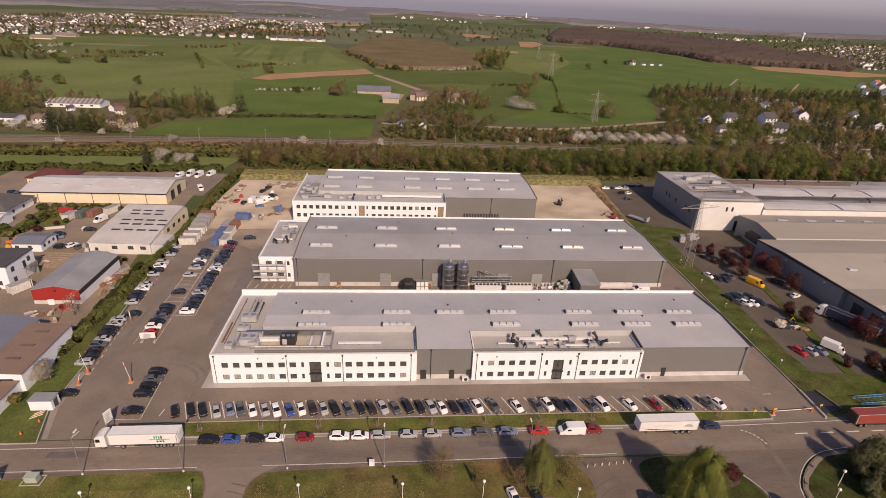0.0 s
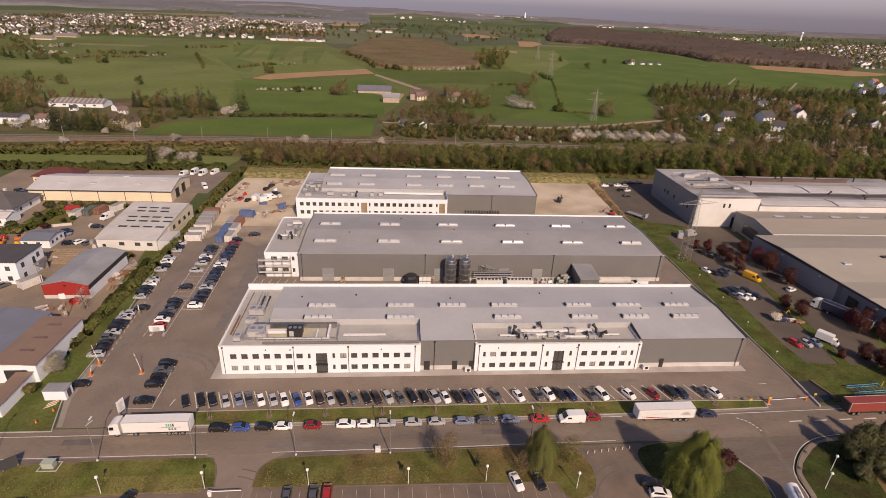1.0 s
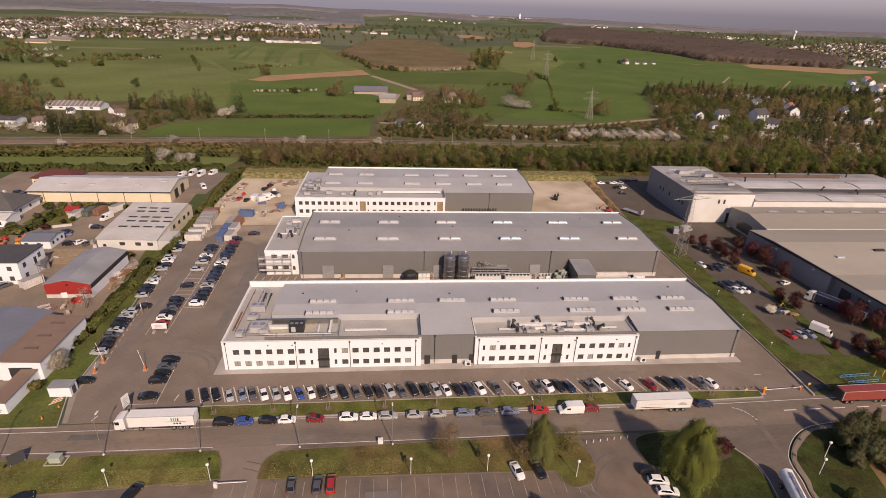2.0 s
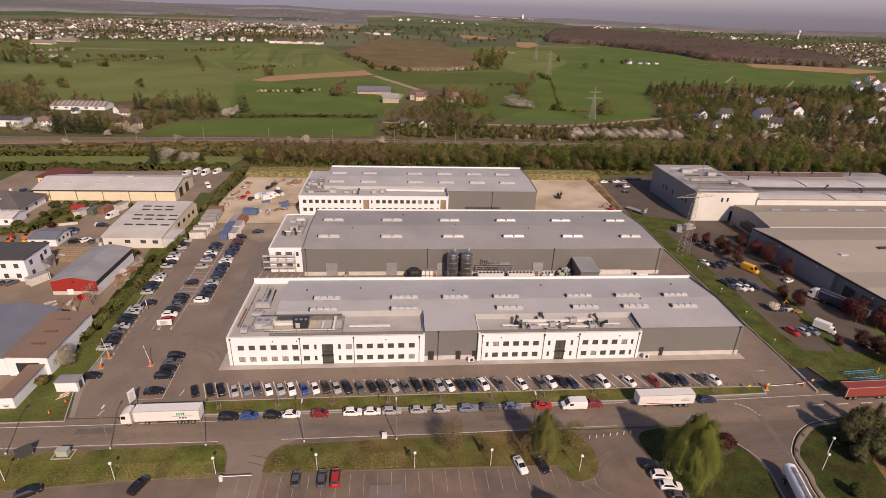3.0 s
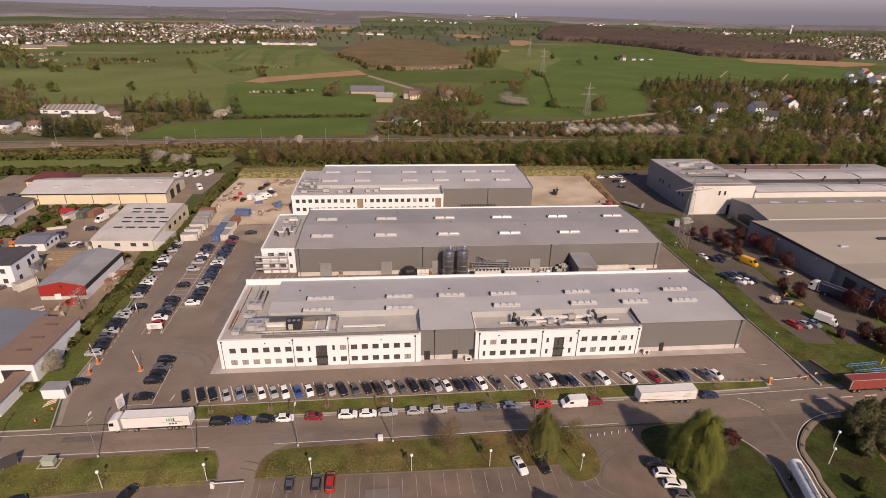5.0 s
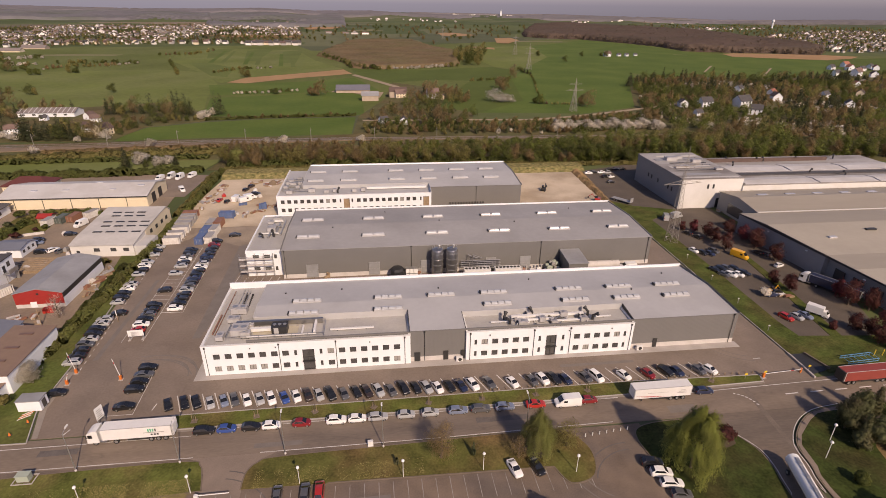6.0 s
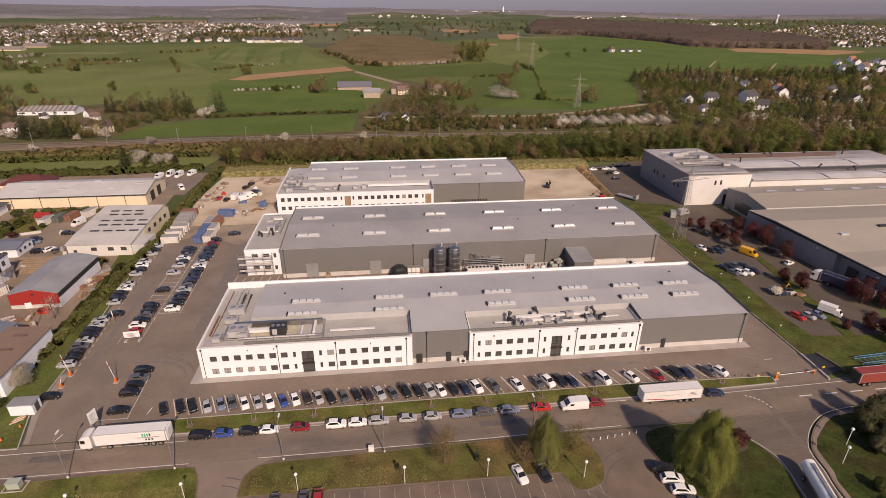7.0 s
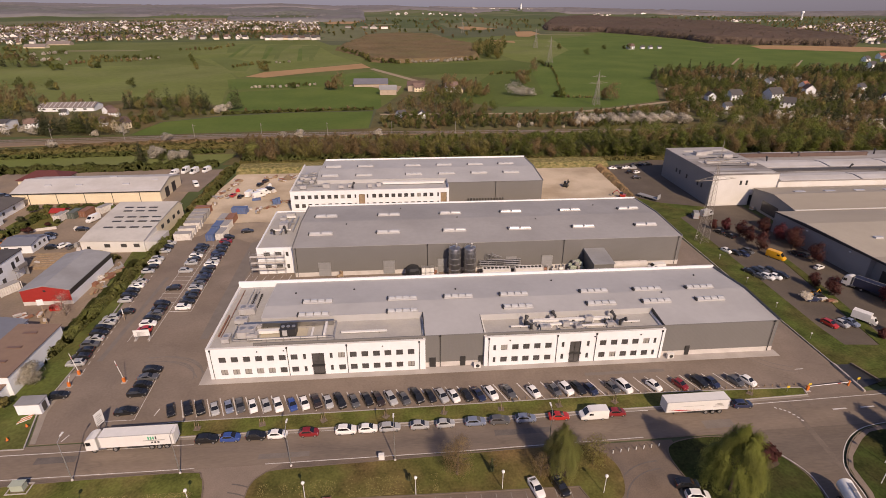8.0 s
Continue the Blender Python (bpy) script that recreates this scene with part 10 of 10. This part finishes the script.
for k in range(37):
    t = thing("edge_post", "short pale wooden post along the parking bays", "post", (13.2 + 1.7 * k, 88.35 - 0.005 * k, 0.05), 0, "posts along the verge")
    part("stump", Geo().rod((0, 0, 0), (0, 0, 0.55), 0.11, 6, 0.1), "timber", t)


def barrier(x, y, up, turn, length=5.0):
    """A gate barrier: orange housing and a pale boom, raised or lowered."""
    t = thing("gate_barrier", "orange gate barrier with its pale boom " + ("raised" if up else "lowered"), "barrier", (x, y, 0), turn, "gate barriers")
    part("housing", Geo().box(-0.25, -0.2, 0.1, 0.25, 0.2, 1.15), "orange", t)
    part("plinth", Geo().box(-0.5, -0.45, 0, 0.5, 0.45, 0.1), "concrete", t)
    end = (-0.7, 0, length + 0.6) if up else (length, 0, 1.0)
    part("boom", Geo().rod((0, 0, 1.0), end, 0.07, 6), "white_metal", t)
    part("boom_tip", Geo().rod(tuple(0.72 * e + 0.28 * s for e, s in zip(end, (0, 0, 1.0))), tuple(0.8 * e + 0.2 * s for e, s in zip(end, (0, 0, 1.0))), 0.08, 6), "red_print", t)
    return t


barrier(-78.4, 103.5, True, 0)
barrier(-67.6, 100.2, True, 0)
barrier(-78.4, 99.6, True, 180, 2.2)
barrier(75.8, 86.4, False, 4, 9.6)
t = thing("gate_post", "orange and white gate post at the exit", "gate post", (85.6, 87.2, 0))
part("post", Geo().box(-0.15, -0.15, 0, 0.15, 0.15, 1.3), "orange", t)
part("fork", Geo().box(-0.3, -0.1, 1.0, 0.3, 0.1, 1.15), "white_metal", t)
for x, y in ((76.2, 86.6), (87.9, 87.6), (71.2, 86.2)):
    t = thing("yellow_sign", "small yellow sign board on a post", "sign", (x, y, 0.08), 0, "yellow signs at the exit")
    part("post", Geo().rod((0, 0, 0), (0, 0, 1.6), 0.05, 5), "steel", t)
    part("board", Geo().box(-0.32, -0.06, 1.1, 0.32, -0.02, 1.6), "yellow_paint", t)
part_lot = thing("lot_barrier", "white lowered barrier boom at the car park entrance", "barrier", (-41.6, 65.8, 0))
part("housing", Geo().box(-0.3, -0.25, 0, 0.3, 0.25, 1.1), "white_metal", part_lot)
part("boom", Geo().rod((0, 0, 0.95), (5.4, 0.1, 0.95), 0.08, 6), "white_metal", part_lot)


def notice(x, y, turn, w, h, z0, label, face, thick=0.12, feet=True):
    t = thing("notice_board", label, "sign", (x, y, 0), turn)
    part("panel", Geo().box(-w / 2, -thick / 2, z0, w / 2, thick / 2, z0 + h), face, t)
    for s in (-1, 1):
        part("post", Geo().box(s * w * 0.42 - 0.07, -0.08, 0, s * w * 0.42 + 0.07, 0.08, z0 + 0.3), "steel", t)
        if feet:
            part("foot", Geo().box(s * w * 0.42 - 0.3, -0.7, 0, s * w * 0.42 + 0.3, 0.7, 0.18), "concrete", t)
    return t


t = notice(-70.4, 116.2, 4, 3.6, 1.7, 0.9, "white notice board on concrete feet with grey lettering bars", "white_board")
for k in range(4):
    part("lettering_bar", Geo().box(-1.0, -0.08, 1.15 + 0.28 * k, 0.9 - 0.3 * (k % 2), -0.065, 1.27 + 0.28 * k), "steel", t)
t = notice(-65.4, 86.3, 69, 1.75, 2.8, 1.4, "large white sign board standing by the entrance", "white_board", feet=False)
for k in range(5):
    part("lettering_bar", Geo().box(-0.6, -0.08, 1.75 + 0.42 * k, 0.6 - 0.2 * (k % 3), -0.065, 1.87 + 0.42 * k), "steel", t)
notice(-79.0, 73.0, 40, 2.6, 2.4, 0.2, "dark sign board leaning on the lawn", "dark_board", feet=False)
t = thing("utility_box", "pale green utility box on a concrete slab", "utility box", (-72.4, 73.2, 0.05))
part("cabinet", Geo().box(-1.0, -0.6, 0.1, 1.0, 0.6, 1.3), "c_palegreen", t)
part("lid", Geo().box(-1.1, -0.7, 1.3, 1.1, 0.7, 1.4), "c_palegreen", t)
part("slab", Geo().box(-1.15, -0.75, 0, 1.15, 0.75, 0.1), "edging", t)
for s in (-1, 1):
    part("edging_stone", Geo().box(-1.75, s * 1.1 - 0.1, 0, 1.75, s * 1.1 + 0.1, 0.14), "concrete", t)
    part("edging_stone", Geo().box(s * 1.65 - 0.1, -1.0, 0, s * 1.65 + 0.1, 1.0, 0.14), "concrete", t)
t = thing("control_box", "small white roadside cabinet", "cabinet", (-12.6, 74.9, 0.05))
part("body", Geo().box(-0.5, -0.3, 0.1, 0.5, 0.3, 1.2), "white_metal", t)
part("base", Geo().box(-0.55, -0.35, 0, 0.55, 0.35, 0.1), "concrete", t)
# bits by the gatehouse
t = thing("road_barriers", "heap of red and white road barriers beside the gatehouse", "barriers", (-81.0, 89.6, 0.1), 20)
for k in range(5):
    part("barrier_bar", Geo().rod((-1.6 + 0.2 * k, -0.4 + 0.2 * k, 0.15 + 0.1 * k), (0.7 + 0.15 * k, 0.1 + 0.2 * k, 0.25 + 0.1 * k), 0.06, 5), "orange" if k % 2 else "white_metal", t)
for x, y in ((-80.0, 88.0), (-81.4, 84.6)):
    t = thing("traffic_cone", "orange traffic cone on the grass", "cone", (x, y, 0.1))
    part("cone", Geo().turned(0, 0, [(0.25, 0.05), (0.06, 0.7)], 8), "orange", t)
    part("base", Geo().box(-0.3, -0.3, 0, 0.3, 0.3, 0.06), "dark_metal", t)
t = thing("water_trench", "concrete-walled ramp trench beside the exit", "trench", (91.5, 89.5, 0))
part("wall", Geo().slab([(-4.0, 4.6), (-4.3, -4.6), (-3.9, -4.6), (-3.6, 4.6)], 0, 0.5), "concrete", t)
part("wall", Geo().slab([(-0.1, 4.3), (1.5, -2.0), (1.9, -2.0), (0.3, 4.3)], 0, 0.6), "edging", t)
# near-black floor colour stands for the shadow between the two walls
part("ramp_floor", Geo().slab([(-3.9, -3.4), (1.4, -2.0), (-0.1, 4.3), (-3.6, 4.5)], 0, 0.14), "dark_metal", t)
t = thing("blue_frame", "low blue steel lattice frame lying on the grass", "steel frame", (103.2, 90.2, 0.1), 4)
for y in (-1.2, 1.2):
    for z in (0.1, 0.75):
        part("long_bar", Geo().rod((-4.2, y, z), (4.2, y, z), 0.09, 5), "frame_blue", t)
for k in range(7):
    x = -4.2 + 8.4 * k / 6
    part("cross_bar", Geo().rod((x, -1.2, 0.75), (x, 1.2, 0.75), 0.07, 5).rod((x, -1.2, 0.1), (x, -1.2, 0.75), 0.07, 5).rod((x, 1.2, 0.1), (x, 1.2, 0.75), 0.07, 5), "frame_blue", t)
for x in (3.6, 5.9):
    q = thing("yellow_post", "short yellow guard post on the grass", "post", (104.4 + x, 91.2, 0.1), 0, "yellow guard posts")
    part("post", Geo().rod((0, 0, 0), (0, 0, 1.9), 0.12, 6), "yellow_paint", q)
    part("cap", Geo().turned(0, 0, [(0.14, 1.9), (0.14, 1.98), (0.05, 2.03)], 6), "dark_metal", q)


def container(x, y, turn, colour, label, L=5.4, z=0.0):
    """A ribbed steel freight container."""
    t = thing("container", label, "container", (x, y, z), turn, "site containers")
    w, h = 1.22, 2.5
    n = int(L / 0.6)
    rib = []
    for k in range(n):
        xa = -L / 2 + 0.1 + k * (L - 0.2) / n
        rib += [(xa, -w), (xa + 0.08, -w - 0.06), (xa + 0.3, -w - 0.06), (xa + 0.38, -w)]
    part("shell", Geo().slab(rib + [(-px, -py) for px, py in rib], 0.1, h - 0.05), colour, t)
    part("roof_sheet", Geo().box(-L / 2, -w, h - 0.05, L / 2, w, h), colour if colour != "c_white" else "c_grey", t)
    for sx in (-1, 1):
        for sy in (-1, 1):
            part("corner_post", Geo().box(sx * L / 2 - 0.1, sy * w - 0.1, 0, sx * L / 2 + 0.1, sy * w + 0.1, h + 0.05), colour, t)
    for s in (-0.55, 0.55):
        d = part("door_leaf", Geo().box(-L / 2 - 0.05, s - 0.5, 0.2, -L / 2, s + 0.5, h - 0.2), colour, t)
        part("lock_bar", Geo().rod((-L / 2 - 0.08, s, 0.25), (-L / 2 - 0.08, s, h - 0.25), 0.03, 4), "steel", d)
    return t


for x, y, a, c, lab, z in ((-81.4, 175.6, 3, "c_white", "white site cabin container beside the hedge", 0), (-81.6, 180.4, 3, "c_white", "white site cabin container beside the hedge", 0), (-81.4, 185.2, 3, "c_white", "white container with a rusty edge", 0),
                           (-82.0, 190.0, 3, "c_grey", "grey ribbed site container on sand", 0), (-82.2, 193.6, 3, "c_grey", "grey ribbed site container on sand", 0), (-82.4, 197.2, 3, "c_grey", "grey ribbed site container on sand", 0), (-82.8, 201.0, 3, "c_rust", "rusty brown ribbed freight container", 0),
                           (-69.0, 176.5, 88, "c_white", "white container with a rusty end", 0), (-72.0, 175.8, 88, "c_blue", "faded blue ribbed freight container", 0), (-69.4, 183.6, 88, "c_white", "dirty white ribbed freight container", 0), (-72.2, 183.0, 88, "c_blue", "faded blue ribbed freight container", 0),
                           (-72.3, 190.0, 88, "c_grey", "grey ribbed freight container", 0), (-69.6, 190.4, 88, "c_rust", "rusty brown ribbed freight container", 0), (-68.8, 199.0, -4, "c_blue", "long blue open skip container", 0), (-132.4, 197.4, 84, "c_white", "white site cabin in the yard", 0), (-128.9, 199.9, 84, "c_green", "dark green-grey lorry body in the yard", 0),
                           (-125.4, 201.2, 82, "c_rust", "rust-brown container in the yard", 0), (-116.6, 142.2, 60, "c_white", "white trailer box beside the office", 0), (-120.6, 204.6, 70, "c_white", "white refrigerated box in the yard", 0)):
    container(x, y, a, c, lab, z=z)
clutter = random.Random(31)


def pallet_pile(x, y, s, label="pile of pallets and timber in the yard"):
    t = thing("timber_pile", label, "timber pile", (x, y, 0), clutter.uniform(0, 180), "timber piles")
    for k in range(6):
        a, b, z = clutter.uniform(-1, 1) * s, clutter.uniform(-0.6, 0.6) * s, clutter.uniform(0, 0.8) * s * 0.4
        part("crate", Geo().box(a - 0.9, b - 0.4, z, a + 0.9, b + 0.4, z + clutter.uniform(0.25, 0.6)), clutter.choice(("timber", "timber", "c_grey", "c_rust", "plinth")), t)
    return t


for x0, y0, x1, y1, n in ((-112, 150, -109, 165, 9), (-94.5, 140, -92.5, 160, 8), (-124, 158, -112, 164, 9), (-106, 126, -98, 131, 5), (-124, 100, -118, 112, 6), (-84, 206, -78, 240, 11), (-74, 196, -58, 204, 6), (-70, 236, -55, 246, 9), (-140, 205, -130, 212, 3), (128, 186, 133, 191, 3), (104, 118, 107, 122, 2), (-62, 203, -53, 212, 5)):
    for k in range(n):
        pallet_pile(clutter.uniform(x0, x1), clutter.uniform(y0, y1), clutter.uniform(0.8, 1.6))
for k in range(7):
    t = thing("timber_stack", "long neat stack of sawn planks", "timber stack", (-117.5, 156.6 + 1.5 * k, 0), 0, "plank stacks")
    for j in range(3):
        part("plank_layer", Geo().box(-6.2 + 0.2 * j, -0.5, 0.32 * j, 6.0 - 0.3 * j, 0.5, 0.32 * j + 0.26), "timber", t)
for x, y, w, d, h, lab, c in ((-57.0, 208.0, 3.0, 1.6, 2.6, "stack of bright blue formwork panels", "c_blue"), (-66.0, 213.0, 3.4, 1.4, 0.9, "blue tarpaulin heap on the yard", "c_blue"), (-125.5, 122.0, 3.4, 2.6, 2.6, "yellow skip in the yard", "p_yellow"),
                              (-132.0, 122.6, 4.4, 2.6, 2.4, "red tipper body in the yard", "c_red"), (-98.6, 131.8, 2.6, 1.6, 1.6, "red garden machine by the workshop", "p_red")):
    t = thing("yard_load", lab, "load", (x, y, 0), 8, "loads in the yards")
    for k in range(3):
        part("panel_pack", Geo().box(-w / 2 + k * w / 3 + 0.05, -d / 2, 0.1, -w / 2 + (k + 1) * w / 3 - 0.05, d / 2, h * (0.8 + 0.1 * k)), c, t)
    part("bearer", Geo().box(-w / 2, -d / 2 + 0.1, 0, w / 2, d / 2 - 0.1, 0.1), "timber", t)


def digger(x, y, turn, label, c, size=0.8):
    t = thing("digger", label, "digger", (x, y, 0), turn)
    t.matrix_basis = t.matrix_basis @ Matrix.Scale(size, 4)
    for s in (-1, 1):
        part("track", Geo().profile([(s * 0.9 - 0.25, 0), (s * 0.9 + 0.25, 0), (s * 0.9 + 0.25, 0.8), (s * 0.9 - 0.25, 0.8)], -1.6, 1.6), "dark_metal", t)
    part("house", Geo().box(-1.8, -1.1, 0.9, 1.0, 1.1, 1.9), c, t)
    part("cab", Geo().box(-0.4, 0.1, 1.9, 1.0, 1.1, 2.9), "car_glass", t)
    part("boom", Geo().rod((0.8, -0.3, 1.6), (2.8, -0.3, 3.6), 0.18, 5).rod((2.8, -0.3, 3.6), (4.6, -0.3, 1.8), 0.14, 5), c, t)
    part("bucket", Geo().box(4.3, -0.8, 0.9, 5.0, 0.2, 1.8), "dark_metal", t)
    return t


digger(64.0, 221.0, 60, "small dark excavator on the sandy yard", "dark_metal")
digger(83.0, 205.5, 150, "red excavator beside the earth bank", "p_red")
digger(104.6, 123.0, 20, "yellow excavator on the car park", "p_yellow", 0.6)
digger(-112.0, 180.0, 20, "green machine beside the low hall", "l_green")
t = thing("flat_trailer", "grey flat trailer standing in the plant's yard", "trailer", (93.4, 203.4, 0), -55)
part("deck", Geo().box(-4.5, -1.2, 0.9, 4.5, 1.2, 1.2), "grey_sheet", t)
part("headboard", Geo().box(4.3, -1.2, 1.2, 4.5, 1.2, 2.8), "grey_sheet", t)
truck_wheels(t, (-3.0, -1.8), 0.95, 0.45)
t = thing("white_cabin", "small white cabin at the grass bank", "cabin", (83.6, 185.6, 0))
part("wall", Geo().box(-1.4, -1.1, 0, 1.4, 1.1, 2.3), "white_wall", t)
part("roof", Geo().box(-1.5, -1.2, 2.3, 1.5, 1.2, 2.45), "white_metal", t)
for x, y, w, h in ((-97.0, 125.0, 1.4, 7.0), (-78.4, 125.0, 0.2, 3.5)):
    t = thing("flag_sign", "slim pole with a small white sign beside the boundary", "sign", (x, y, 0), 10)
    part("pole", Geo().rod((0, 0, 0), (0, 0, h), 0.1, 6), "timber", t)
    part("plate", Geo().box(-w / 2, -0.1, h - 1.6, w / 2, -0.04, h), "white_board", t)
wagon = thing("gravel_heap", "grey heap of gravel on the sandy yard", "gravel", (-58.5, 241.0, 0))
part("mound", Geo().turned(0, 0, [(2.6, 0), (1.8, 0.8), (0.6, 1.7), (0.1, 1.9)], 12), "ballast", wagon)


# garden and small things beside the yard
sheet("lawn", [(-148, 190), (-136.5, 187), (-130.5, 189.5), (-132, 205), (-148, 206)], -0.1, 0.06, "grass", "small house garden lawn", "lawn")
structure("garden_wall", Geo().slab([(-137, 185.6), (-129.4, 188.2), (-129.5, 188.6), (-137.1, 186.0)], 0, 0.9), "plinth", "low pale garden wall", "wall")
t = gabled("garden_shed", "small garden shed with a bright red roof", "shed", -137.2, 199.0, -132.6, 202.8, 2.1, 3.0, "timber", "red_clad", "x", 0.3)
part("door", Geo().box(-0.5, -1.98, 0, 0.5, -1.9, 1.9), "dark_metal", t)
for k, (x, y, h, w, leaf) in enumerate(((-141.6, 189.4, 2.6, 4.4, "l_green"), (-136.6, 184.2, 2.4, 3.6, "l_red"), (-139.6, 200.0, 3.6, 4.2, "l_bud"), (-147.0, 205.6, 2.8, 4.4, "l_green"), (-142.6, 207.0, 2.4, 4.0, "l_spring"), (-137.0, 207.4, 2.8, 4.4, "l_green"), (-132.6, 207.0, 2.6, 4.2, "l_bud"),
                                         (-145.4, 195.4, 2.2, 3.0, "l_dark"), (-133.6, 190.6, 1.6, 2.2, "l_red"), (-131.6, 193.0, 1.8, 2.4, "l_green"), (-148.4, 185.0, 2.4, 4.6, "l_green"), (-143.4, 179.6, 2.6, 3.8, "l_bud"), (-128.6, 207.6, 2.6, 4.0, "l_green"), (-151.0, 178.0, 2.4, 5.0, "l_green"))):
    build_tree("rounded garden shrub with " + ("red leaves" if leaf == "l_red" else "green leaves" if leaf in ("l_green", "l_spring") else "dark needles" if leaf == "l_dark" else "brown twigs"), (x, y, 0), h, w, leaf, "round", 900, 0.17, 400 + k, name="shrub", group="garden shrubs")
digger(-139.0, 174.0, 30, "small orange excavator in the yard", "orange", 0.7)
digger(-142.6, 171.0, 100, "orange loader standing beside the office", "orange", 0.6)
for k, (x, y, c) in enumerate(((-144.6, 175.4, "p_red"), (-137.2, 170.2, "p_yellow"), (-146.0, 170.4, "c_grey"), (-121.4, 186.4, "c_white"), (-114.0, 172.0, "c_grey"), (-111.4, 168.0, "plinth"), (-95.0, 148.0, "plinth"), (-94.6, 144.0, "c_rust"), (-64.4, 230.0, "p_white"), (-76.4, 224.0, "p_red"), (-61.0, 222.0, "c_white"))):
    t = thing("machine_crate", "small machine on a pallet in the yard", "machine", (x, y, 0), 23 * k, "machines in the yards")
    part("body", Geo().box(-0.9, -0.6, 0.15, 0.7, 0.6, 1.1).box(-0.6, -0.4, 1.1, 0.2, 0.4, 1.5), c, t)
    part("pallet", Geo().box(-1.0, -0.7, 0, 0.9, 0.7, 0.15), "timber", t)
